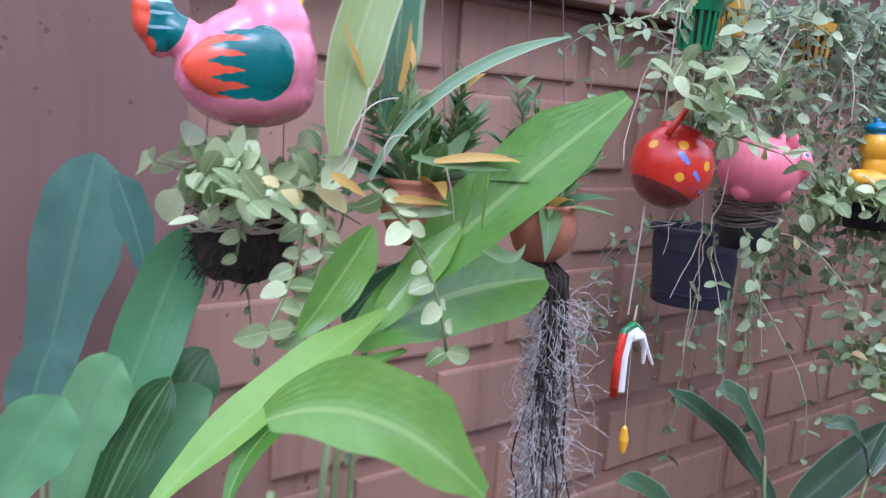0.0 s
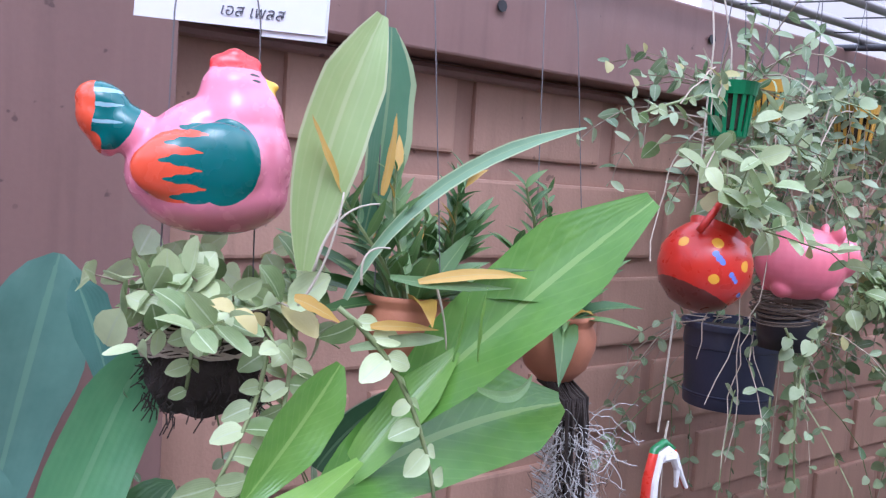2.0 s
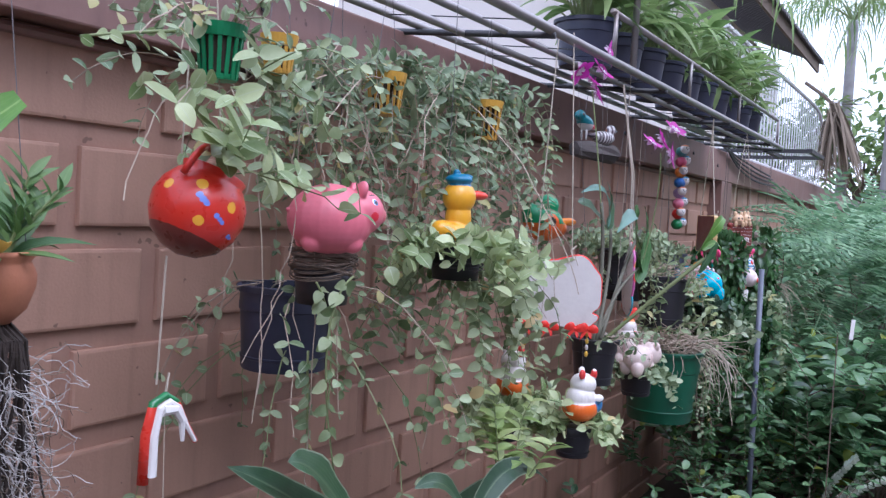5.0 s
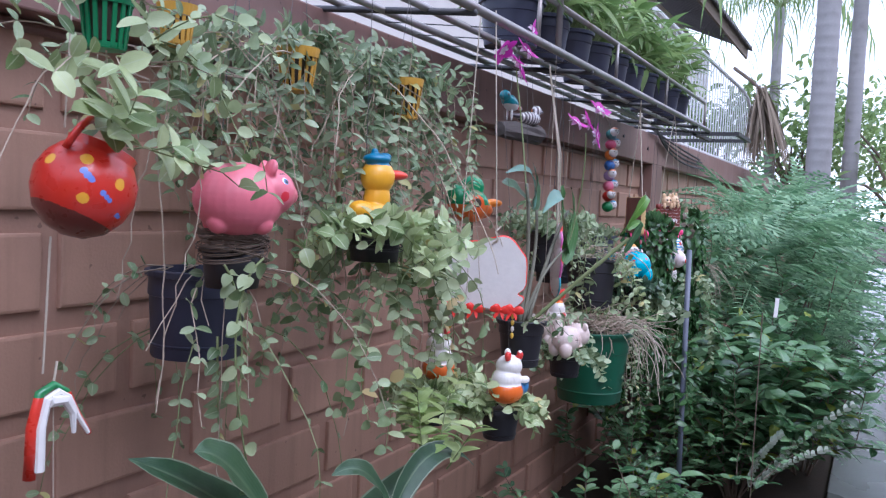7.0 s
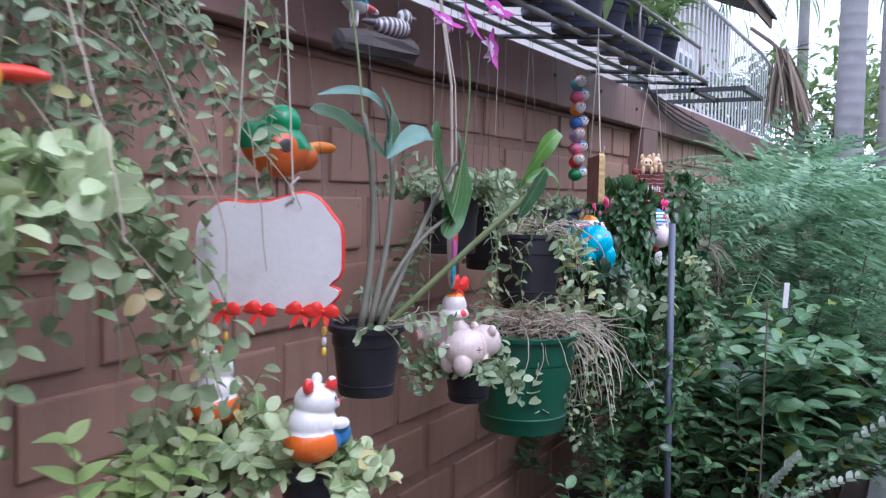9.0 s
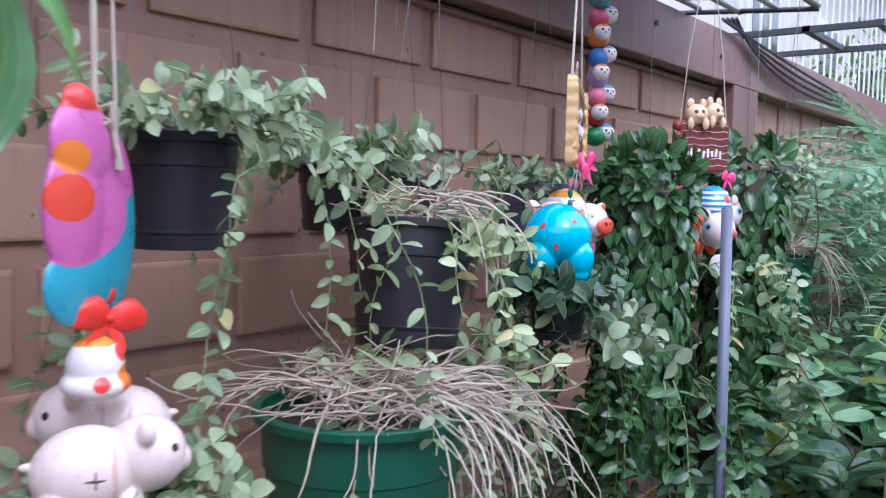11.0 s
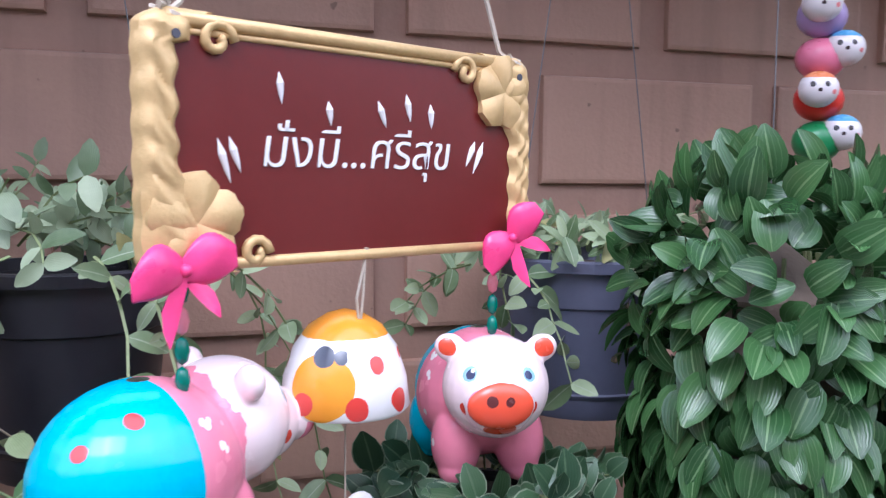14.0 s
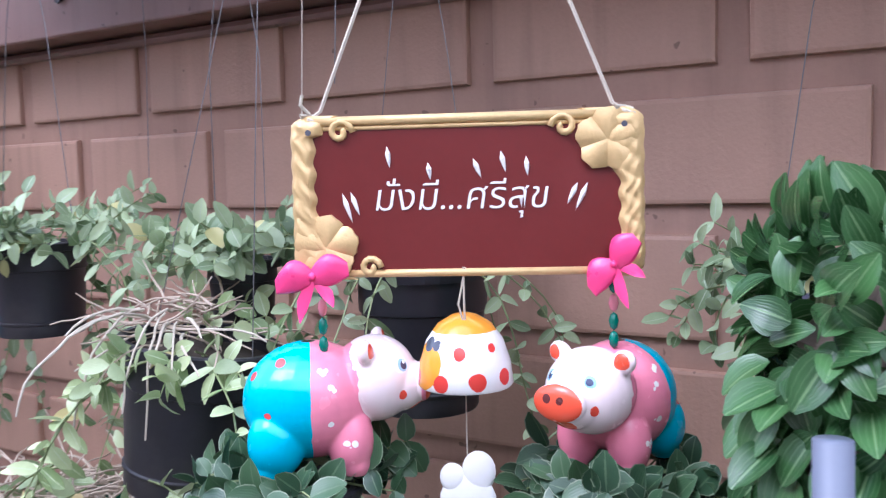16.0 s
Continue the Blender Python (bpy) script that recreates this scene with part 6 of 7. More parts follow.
def moulding(side):
    """Carved relief down one side of the frame: overlapping leaves, with an uneven inner edge."""
    bm = bmesh.new()
    nz, nx, rows = 60, 12, []
    for i in range(nz + 1):
        v = i / nz
        z = (H2 + 0.003) * (1 - 2 * v)
        near = 1 - v if side > 0 else v
        wide = 0.024 + 0.026 * max(0.0, near - 0.55) / 0.45 + 0.0012 * math.sin(v * 40) + (0.010 if (v < 0.13 and side < 0) else 0)
        outer = W2 + 0.004 + 0.0006 * math.sin(v * 45 + 1) - 0.016 * max(0.0, 1 - min(v, 1 - v) / 0.07) ** 2
        row = []
        for j in range(nx + 1):
            u = j / nx
            edge = min(1.0, 5 * u, 5 * (1 - u), 14 * v + 0.1, 14 * (1 - v) + 0.1)
            leaf = abs(math.sin(v * 24 + side * (u - 0.5) * 3.4))
            vein = 0.5 + 0.5 * math.sin(u * 16 - v * 60)
            row.append(bm.verts.new((side * (outer - wide * u), -0.0065 - (0.0045 + 0.0026 * leaf ** 0.6 + 0.0016 * vein) * edge, z)))
        rows.append(row)
    for p, q in zip(rows, rows[1:]):
        for j in range(nx):
            bm.faces.new((p[j], p[j + 1], q[j + 1], q[j]) if side < 0 else (p[j], q[j], q[j + 1], p[j + 1]))
    rim = [r[0] for r in rows]
    back = [bm.verts.new((v.co.x, 0.006, v.co.z)) for v in rim]
    for k in range(nz):
        bm.faces.new((rim[k], rim[k + 1], back[k + 1], back[k]))
    bmesh.ops.recalc_face_normals(bm, faces=bm.faces[:])
    return bm


def flower_relief(cx, cz, r):
    """Broad flat petals that fold to the middle."""
    bm = bmesh.new()
    for k in range(5):
        a = 6.283 * k / 5 + 0.3
        hub = bm.verts.new((cx, -0.0125, cz))
        ring = []
        for j in range(9):
            b = a + (j - 4) * 0.158
            q = r * (0.98 - 0.16 * ((j - 4) / 4) ** 2 + 0.03 * math.sin(j * 2.2 + k))
            mid = bm.verts.new((cx + 0.6 * q * math.cos(b), -0.0165 + 0.004 * ((j - 4) / 4) ** 2, cz + 0.6 * q * math.sin(b)))
            tip = bm.verts.new((cx + q * math.cos(b), -0.0125 + 0.003 * ((j - 4) / 4) ** 2, cz + q * math.sin(b)))
            low = bm.verts.new((cx + q * math.cos(b), -0.004, cz + q * math.sin(b)))
            ring.append((mid, tip, low))
        for (m1, t1, l1), (m2, t2, l2) in zip(ring, ring[1:]):
            bm.faces.new((hub, m1, m2))
            bm.faces.new((m1, t1, t2, m2))
            bm.faces.new((t1, l1, l2, t2))
    bmesh.ops.recalc_face_normals(bm, faces=bm.faces[:])
    return bm


def scroll(cx, cz, r, flip):
    pts = [(cx + flip * (r * (1 - k / 16)) * math.cos(k * 0.55), -0.008, cz + (r * (1 - k / 16)) * math.sin(k * 0.55)) for k in range(14)]
    return tube(pts, 0.0035, 7)


part("frame_side", moulding(-1), GOLD, sign, "gold leaf moulding", smooth=True)
part("frame_side", moulding(1), GOLD, sign, "gold leaf moulding", smooth=True)
part("flower_relief", flower_relief(0.140, 0.052, 0.032), GOLD, sign, smooth=True)
part("flower_relief", flower_relief(-0.142, -0.050, 0.034), GOLD, sign, smooth=True)
part("scroll", scroll(-0.125, 0.066, 0.013, 1), GOLD, sign, smooth=True)
part("scroll", scroll(0.098, 0.066, 0.013, -1), GOLD, sign, smooth=True)
part("scroll", scroll(-0.098, -0.071, 0.011, 1), GOLD, sign, smooth=True)
writing("มั่งมี...ศรีสุข", 0.038, WHITE, sign, pose(-0.006, -0.0065, -0.002, 90, 0, 0), 0.0006, 0.16)
for cx, cz, tilt, ln in ((0.012, 0.027, -22, 0.022), (0.038, 0.033, -12, 0.022), (0.0615, 0.028, -4, 0.020), (-0.036, 0.025, -8, 0.018), (-0.120, -0.010, -18, 0.032), (-0.112, -0.006, -20, 0.026), (0.106, 0.0, 26, 0.024), (0.115, -0.003, 24, 0.030), (-0.077, 0.040, -6, 0.022)):
    part("stroke", lathe([(0, -ln / 2), (0.0018, -ln * 0.2), (0.0028, ln * 0.15), (0, ln / 2)], 8), WHITE, sign, "white brush stroke", m=pose(cx, -0.0065, cz, 0, tilt, 0))
HX = 0.156
for s in (-1, 1):
    hang(sign, [(s * HX, -0.008, 0.068), (s * HX, -0.004, 0.080), (s * (HX - 0.01), 0, 0.088), (s * 0.012, 0.0, 0.42), (0, 0, 0.51)], 0.0022)
    part("knot", tube([(s * HX + 0.01 * math.cos(a * 1.3), -0.006 + 0.006 * math.sin(a * 2.0), 0.080 + 0.004 * math.sin(a)) for a in range(8)], 0.0022, 6), ROPE, sign)
    part("hole", lathe([(0, 0), (0.003, 0), (0.003, 0.001), (0, 0.001)], 10, m=pose(s * HX, -0.0145, 0.066, 90, 0, 0)), INK, sign)
part("loose_end", tube([(-HX, -0.006, 0.085), (-HX - 0.008, -0.01, 0.094), (-HX - 0.006, -0.01, 0.104)], 0.002, 6), ROPE, sign)
bow(sign, -0.156, -0.016, -0.078, 0.030, RIBBON, 5, slant=-6)
bow(sign, 0.146, -0.016, -0.070, 0.028, RIBBON, -25, slant=-42)
bead_string(sign, -0.150, -0.004, -0.160, -0.083, (TEALBEAD, TEALBEAD, PINKBEAD, TEALBEAD), 0.0052)
bead_string(sign, 0.146, 0.004, -0.158, -0.083, (TEALBEAD, TEALBEAD, PINKBEAD, TEALBEAD), 0.0052)
hang(sign, [(-0.004, -0.007, -0.072), (-0.004, -0.004, -0.11), (-0.004, 0, -0.135)], 0.0012)
hang(sign, [(-0.002, -0.007, -0.072), (-0.010, -0.004, -0.11), (-0.004, 0, -0.135)], 0.0012)

dot = (0.72, 0.055, 0.04)
bell_paint = painted("mushroom_bell_paint", (0.82, 0.79, 0.76), [("over", "Z", 0.058, (0.80, 0.30, 0.02)), ("ball", (-0.034, -0.024, 0.024), 0.025, (0.82, 0.32, 0.02)), ("ball", (-0.030, -0.022, 0.046), 0.0085, (0.07, 0.08, 0.11)), ("ball", (-0.020, -0.028, 0.044), 0.008, (0.07, 0.08, 0.11))]
                     + [("ball", (0.048 * math.cos(a), 0.048 * math.sin(a), h), 0.0088, dot) for a, h in ((-1.95, 0.010), (-1.15, 0.012), (-0.45, 0.014), (-1.55, 0.042), (-0.7, 0.046), (-2.8, 0.012), (2.6, 0.04), (1.6, 0.02), (0.6, 0.03))], 0.22)
chime = thing("wind_bell", 2.639, -0.490, 1.350, "white clay bell with red dots and orange top", "bell", yaw=20)
part("dome", lathe([(0.0475, 0), (0.050, 0.003), (0.0475, 0.025), (0.040, 0.048), (0.028, 0.065), (0.013, 0.074), (0, 0.077), (0, 0.072), (0.025, 0.060), (0.037, 0.044), (0.044, 0.022), (0.046, 0.0), (0.0475, 0)], 44), bell_paint, chime, smooth=True)
hang(chime, [(0, 0, 0.07), (0, 0, -0.09)], 0.0008)
bm = bmesh.new()
for p, r in (((0, 0, -0.128), (0.031, 0.005, 0.036)), ((0.012, 0, -0.092), (0.018, 0.005, 0.022)), ((-0.016, 0, -0.10), (0.014, 0.005, 0.016))):
    bmesh.ops.create_uvsphere(bm, u_segments=16, v_segments=10, radius=1, matrix=pose(*p) @ Matrix.Diagonal((*r, 1)))
part("clapper", bm, WHITE, chime, "white clay wind catcher", smooth=True)

BLUE = (0.0, 0.42, 0.60)
SPINK = (0.80, 0.24, 0.33)
SWHITE = (0.86, 0.70, 0.69)


def heart(x, y, z, s, c=(0.88, 0.84, 0.82)):
    return [("ball", (x - 0.55 * s, y, z + 0.35 * s), 0.72 * s, c), ("ball", (x + 0.55 * s, y, z + 0.35 * s), 0.72 * s, c), ("ball", (x, y, z - 0.25 * s), 0.62 * s, c), ("ball", (x, y, z - 0.75 * s), 0.3 * s, c)]


def chime_pig(x, y, z, yaw, label, head_turn, far):
    """A pig in turquoise trousers and a pink shirt with hearts. head_turn: degrees of the head to its right."""
    ht = radians(head_turn)
    hc = Vector((0.046, 0, 0.018))

    def hp(fx, fy, fz):
        return (hc.x + fx * math.cos(ht) + fy * math.sin(ht), hc.y - fx * math.sin(ht) + fy * math.cos(ht), hc.z + fz)

    marks = [("under", "X", -0.012, BLUE), ("ball", hp(0.014, 0, 0.001), 0.0475, SWHITE)]
    for sx, sy in ((-1, 0), (1, 0)):
        marks += heart(0.012, sx * 0.052, 0.02, 0.0065) + heart(0.010, sx * 0.055, -0.016, 0.006) + heart(0.0, sx * 0.045, 0.036, 0.0055) + heart(0.024, sx * 0.046, -0.036, 0.006)
    for px, py, pz in ((-0.05, -0.042, -0.004), (-0.062, 0.030, 0.02), (-0.05, 0.044, -0.01), (-0.068, -0.02, 0.03), (-0.050, -0.034, -0.046), (-0.074, 0.01, -0.012), (-0.040, -0.03, 0.042), (-0.045, 0.036, -0.05)):
        marks.append(("ball", (px, py, pz), 0.0055, (0.62, 0.05, 0.05)))
    for s in (-1, 1):
        marks += [("ball", hp(0.002, s * 0.040, 0.033), 0.018, SWHITE), ("ball", hp(0.034, s * 0.025, 0.018), 0.0092, (0.85, 0.83, 0.83))]
        marks += [("oval", hp(0.014, s * 0.041, 0.034), (0.012, 0.009, 0.009), (0.72, 0.075, 0.03)), ("ball", hp(0.036, s * 0.024, 0.017), 0.0064, (0.30, 0.52, 0.70)), ("ball", hp(0.037, s * 0.0235, 0.017), 0.0042, (0.03, 0.04, 0.10)), ("ball", hp(0.0375, s * 0.022, 0.0205), 0.0022, (0.9, 0.9, 0.9)),
                  ("ball", hp(0.034, s * 0.025, -0.010), 0.0062, (0.72, 0.07, 0.04))]
    marks += [("oval", hp(0.062, 0, -0.004), (0.016, 0.030, 0.0205), (0.74, 0.085, 0.035)), ("ball", hp(0.048, 0, -0.027), 0.0135, (0.72, 0.075, 0.03)), ("ball", hp(0.063, 0.0075, 0.001), 0.0046, (0.10, 0.02, 0.02)), ("ball", hp(0.063, -0.0075, 0.001), 0.0046, (0.10, 0.02, 0.02)), ("under", "Z", -0.069, (0.02, 0.018, 0.02)), ("ball", (-0.014, 0, 0.062), 0.008, (0.02, 0.02, 0.02))]
    ear = [(hp(0.002, s * 0.038, 0.032), (0.008, 0.014, 0.012), (s * 24, 0, -head_turn)) for s in (-1, 1)]
    blobs = [((-0.014, 0, 0.0), (0.066, 0.057, 0.058)), (hp(0.004, 0, 0), (0.043, 0.045, 0.043)), (hp(0.030, 0, -0.006), (0.028, 0.030, 0.027)), (hp(0.052, 0, -0.004), (0.010, 0.028, 0.019)), (hp(0.038, 0, -0.022), (0.010, 0.010, 0.008))] + ear
    blobs += [((0.024, -0.028, -0.036), (0.023, 0.022, 0.034)), ((0.024, 0.028, -0.036), (0.023, 0.022, 0.034)), ((0.028, -0.030, -0.058), (0.015, 0.015, 0.016)), ((0.028, 0.030, -0.058), (0.015, 0.015, 0.016)), ((-0.046, -0.030, -0.034), (0.028, 0.027, 0.034)), ((-0.046, 0.030, -0.034), (0.028, 0.027, 0.034)), ((-0.052, -0.032, -0.058), (0.017, 0.017, 0.016)), ((-0.052, 0.032, -0.058), (0.017, 0.017, 0.016))]
    return clay("pig_figurine", blobs, painted("chime_pig_paint", SPINK, marks, 0.24), x, y, z, yaw, label, "pig figurine", 0.0016, 7)


first_pig = chime_pig(2.502, -0.553, 1.336, 38, "clay pig in turquoise and pink with hearts, hanging", 12, 0)
first_pig.scale = (1.07, 1.07, 1.07)
chime_pig(2.776, -0.424, 1.336, -96, "clay pig in turquoise and pink facing out", 10, 0)
for px, py, pz, sd in ((2.485, -0.57, 1.255, 121), (2.78, -0.42, 1.255, 122)):
    q = plant_pot("hanging_pot", "small black plastic pot under a hanging pig", px, py, pz - 0.01, 0.055, 0.044, 0.09, BLACKPOT)
    trailing_plant("wax_plant", "dark green round leaves in a small black pot", px, py, pz - 0.004, sd, 40, (0.03, 0.10), 0.038, DARKLEAF, up=0.3, reach=0.04, step=0.02, pull=0.12, wander=0.25, kind="oval", ratio=0.72, most=120)
trailing_plant("silver_vine", "pale grey-green succulent leaves beside a pig", 2.54, -0.60, 1.185, 123, 26, (0.06, 0.15), 0.036, FINELEAF, up=0.3, reach=0.05, step=0.022, pull=0.2, wander=0.28, kind="oval", ratio=0.74, most=100)
trailing_plant("wax_plant", "dark round leaves trailing below the pots", 2.75, -0.42, 1.18, 124, 18, (0.2, 0.55), 0.030, STRIPELEAF, up=0.1, reach=0.06, step=0.026, pull=0.4, wander=0.2, kind="oval", ratio=0.75)
trailing_plant("silver_vine", "long pale-leaved trails hanging low", 2.14, -0.53, 1.20, 125, 12, (0.15, 0.45), 0.038, PALELEAF, up=0.2, reach=0.08, step=0.027, pull=0.3, wander=0.25, kind="oval", ratio=0.58, most=100)

post = part("pipe_post", tube([(3.035, -0.70, 0.0), (3.012, -0.684, 1.393)], 0.0125, 20), PVC, smooth=True)
tagged(post, "grey-blue plastic pipe standing upright in the bed", "post")


def leaf_column(name, label, x, y, z_top, z_low, r, seed, n, leaf, ratio, material, most=300, category="hanging plant"):
    """Dense plant whose leaves overlap like shingles down a hanging column."""
    rng = random.Random(seed)
    e = thing(name, x, y, z_low, label, category)
    h = z_top - z_low
    poses = []
    for k in range(n):
        u = rng.random() ** 0.8
        a = rng.uniform(0, 6.283)
        zz = h * (1 - u)
        q = r * (min(1, 0.6 + 4.5 * u)) * (1 - 0.35 * max(0, u - 0.55)) * rng.uniform(0.82, 1.06) * (1 + 0.12 * math.sin(3 * a + 5 * u))
        p = Vector((q * math.cos(a), q * math.sin(a), zz))
        out = Vector((math.cos(a), math.sin(a), 0))
        way = out * rng.uniform(0.1, 0.5) + Vector((rng.uniform(-0.6, 0.6), rng.uniform(-0.6, 0.6), 1.0 - 1.8 * min(1, u * 4.0 + rng.uniform(-0.2, 0.3))))
        poses.append(turned(p, way, out * 1.2 + Vector((0, 0, 0.45)) + Vector((rng.uniform(-0.5, 0.5), rng.uniform(-0.5, 0.5), 0)), rng.uniform(0.7, 1.15)))
    poses.sort(key=lambda m: m.translation.y - 0.6 * m.translation.z)
    bm = bmesh.new()
    for k in range(26):
        a = rng.uniform(0, 6.283)
        tube(grow(rng, (0.5 * r * math.cos(a), 0.5 * r * math.sin(a), h * 0.9), (0.15 * math.cos(a), 0.15 * math.sin(a), -1), h * 0.85, 0.035, 0.3, 0.05, -0.05 - y), 0.002, 4, bm)
    part("stem_tangle", bm, GREENSTEM, e)["kind"] = "stuff"
    part("core", lathe([(0, 0.05), (r * 0.55, 0.08), (r * 0.72, h * 0.5), (r * 0.7, h * 0.85), (0, h * 0.93)], 14), BARK, e, "solid bark-coloured core inside the leaves")
    hang(e, [(0, 0, h * 0.9), (0, 0, 2.05 - z_low)], 0.0008, WIRE, "wire")
    set_leaves(poses, [leaf_shape(leaf, leaf * ratio, "oval", 6, 0.42, 0.35), leaf_shape(leaf * 0.85, leaf * ratio, "oval", 6, 0.3, 0.6), leaf_shape(leaf * 1.12, leaf * ratio, "oval", 6, 0.5, 0.1)], material, e, most)
    return e


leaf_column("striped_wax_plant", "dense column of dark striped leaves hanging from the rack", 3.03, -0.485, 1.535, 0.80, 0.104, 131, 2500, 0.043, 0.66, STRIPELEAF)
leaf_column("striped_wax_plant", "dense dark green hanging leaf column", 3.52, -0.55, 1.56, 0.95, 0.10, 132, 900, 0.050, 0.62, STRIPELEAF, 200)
trailing_plant("striped_wax_plant", "striped leafy trails below the dense column", 3.05, -0.52, 1.0, 133, 24, (0.2, 0.6), 0.05, STRIPELEAF, up=-0.2, reach=0.1, step=0.035, pull=0.5, wander=0.15, kind="oval", ratio=0.56)
trailing_plant("wax_plant", "trailing stems with small rounded leaves", 3.38, -0.58, 1.25, 134, 26, (0.15, 0.5), 0.034, ROUNDLEAF, up=0.2, reach=0.08, step=0.027, pull=0.3, wander=0.25, kind="oval", ratio=0.7)

chain = thing("monkey_chain", 3.346, -0.178, 1.560, "string of small painted clay monkeys", "wind chime")
hues = ((0.02, 0.22, 0.07), (0.65, 0.03, 0.02), (0.70, 0.18, 0.28), (0.42, 0.30, 0.55), (0.05, 0.17, 0.50), (0.78, 0.22, 0.03), (0.6, 0.1, 0.2), (0.1, 0.3, 0.3))
for k, hue in enumerate(hues):
    fig = bmesh.new()
    s = -1 if k % 2 else 1
    bmesh.ops.create_uvsphere(fig, u_segments=16, v_segments=10, radius=1, matrix=pose(0, 0, 0) @ Matrix.Diagonal((0.034, 0.03, 0.028, 1)))
    body = part("monkey", fig, surface("monkey_glaze", hue, 0.3, 0.1, 30, 120, 0.05), chain, smooth=True, m=pose(0, 0, 0.02 + 0.055 * k))
    fig = bmesh.new()
    bmesh.ops.create_uvsphere(fig, u_segments=16, v_segments=10, radius=1, matrix=Matrix.Diagonal((0.026, 0.022, 0.024, 1)))
    face = painted("monkey_face", (0.80, 0.74, 0.73), [("over", "Z", 0.014, (0.75, 0.25, 0.1) if k % 2 else (0.1, 0.35, 0.6)), ("ball", (-0.012, -0.018, 0.005), 0.0035, (0.03, 0.02, 0.02)), ("ball", (0.006, -0.021, 0.005), 0.0035, (0.03, 0.02, 0.02)), ("ball", (-0.004, -0.022, -0.003), 0.003, (0.05, 0.03, 0.03)), ("ball", (0.016, -0.018, -0.005), 0.004, (0.75, 0.2, 0.2))])
    part("head", fig, face, body, "white painted smiling face", smooth=True, m=pose(0.020 * s, -0.022, 0.012, 0, 0, -25))
hang(chain, [(0, 0, 0.43), (0, 0.03, 0.49), (0, 0.058, 0.54)], 0.001)

csign = thing("hanging_sign", 3.27, -0.522, 1.48, "brown clay board sign with two cream cats on top", "sign", yaw=-32)
part("board", box(-0.075, 0.075, -0.009, 0.009, 0.0, 0.125, 0.004), surface("brown_board", (0.15, 0.03, 0.02), 0.5, 0.3, 24, 160, 0.4), csign)
for k in range(5):
    part("board_end", lathe([(0, 0), (0.011, 0.002), (0.012, 0.012), (0.010, 0.023), (0, 0.025)], 10), surface("red_board_end", (0.24, 0.03, 0.022), 0.5), csign, smooth=True, m=pose(-0.078, 0, 0.0 + 0.025 * k))
for k in range(9):
    part("letter_stroke", box(-0.0035, 0.0035, -0.0102, -0.0085, -0.008 - 0.002 * (k % 3), 0.007 + 0.003 * (k % 2), 0.001, 1), WHITE, csign, "white painted lettering stroke", m=pose(-0.052 + 0.0125 * k, 0, 0.045 + 0.002 * (k % 2), 0, (-14, 10, 0)[k % 3], 0))
for k in range(7):
    part("wood_grain", tube([(-0.07 + 0.014 * i, -0.0095, 0.015 + 0.017 * k + 0.002 * math.sin(i * 1.7 + k)) for i in range(11)], 0.0007, 4), WHITE, csign, "pale painted grain line")
CREAM = (0.74, 0.50, 0.30)
for k, cx in enumerate((-0.025, 0.028)):
    cm = bmesh.new()
    for p, r in (((0, 0, 0), (0.030, 0.022, 0.026)), ((-0.017, 0, 0.026), (0.010, 0.006, 0.014)), ((0.017, 0, 0.026), (0.010, 0.006, 0.014)), ((-0.02, -0.012, -0.024), (0.009, 0.008, 0.016)), ((0.02, -0.012, -0.024), (0.009, 0.008, 0.016)), ((0, -0.02, -0.006), (0.010, 0.007, 0.007))):
        bmesh.ops.create_uvsphere(cm, u_segments=14, v_segments=9, radius=1, matrix=pose(*p) @ Matrix.Diagonal((*r, 1)))
    part("cat", cm, painted("cream_cat", CREAM, [("ball", (-0.010, -0.020, 0.006), 0.005, (0.03, 0.02, 0.01)), ("ball", (0.010, -0.020, 0.006), 0.005, (0.03, 0.02, 0.01)), ("ball", (0, -0.026, -0.004), 0.004, (0.7, 0.3, 0.25))]), csign, "cream clay cat", smooth=True, m=pose(cx, -0.004, 0.142 + 0.006 * k, 0, 0, -10 + 25 * k))
for s in (-1, 1):
    hang(csign, [(s * 0.07, 0, 0.12), (s * 0.05, 0, 0.3), (0, 0, 0.575)], 0.0015)
bow(csign, -0.045, -0.012, -0.012, 0.026, RIBBON, -30)
bow(csign, 0.070, -0.012, -0.014, 0.026, RIBBON, 20)
hang(csign, [(0, 0, 0), (0.004, 0, -0.045)], 0.001)
striped = painted("striped_pig_paint", SWHITE, [("under", "X", 0.004, (0.70, 0.09, 0.04)), ("ball", (0.03, -0.034, 0.012), 0.011, (0.3, 0.55, 0.7)), ("ball", (0.032, -0.036, 0.012), 0.0065, (0.03, 0.03, 0.06)), ("ball", (0.082, 0, -0.002), 0.012, (0.75, 0.1, 0.06))], 0.3)
clay("pig_figurine", [((-0.02, 0, 0), (0.045, 0.042, 0.042)), ((0.03, 0, 0.004), (0.042, 0.040, 0.044)), ((0.070, 0, -0.002), (0.014, 0.014, 0.013)), ((0.02, -0.03, 0.040), (0.012, 0.007, 0.015)), ((0.02, 0.03, 0.040), (0.012, 0.007, 0.015)), ((-0.01, -0.025, -0.040), (0.014, 0.014, 0.02)), ((-0.01, 0.025, -0.040), (0.014, 0.014, 0.02))], striped, 3.39, -0.53, 1.368, -20, "white-faced clay pig with a red body, hanging", "pig figurine", 0.002, 4)
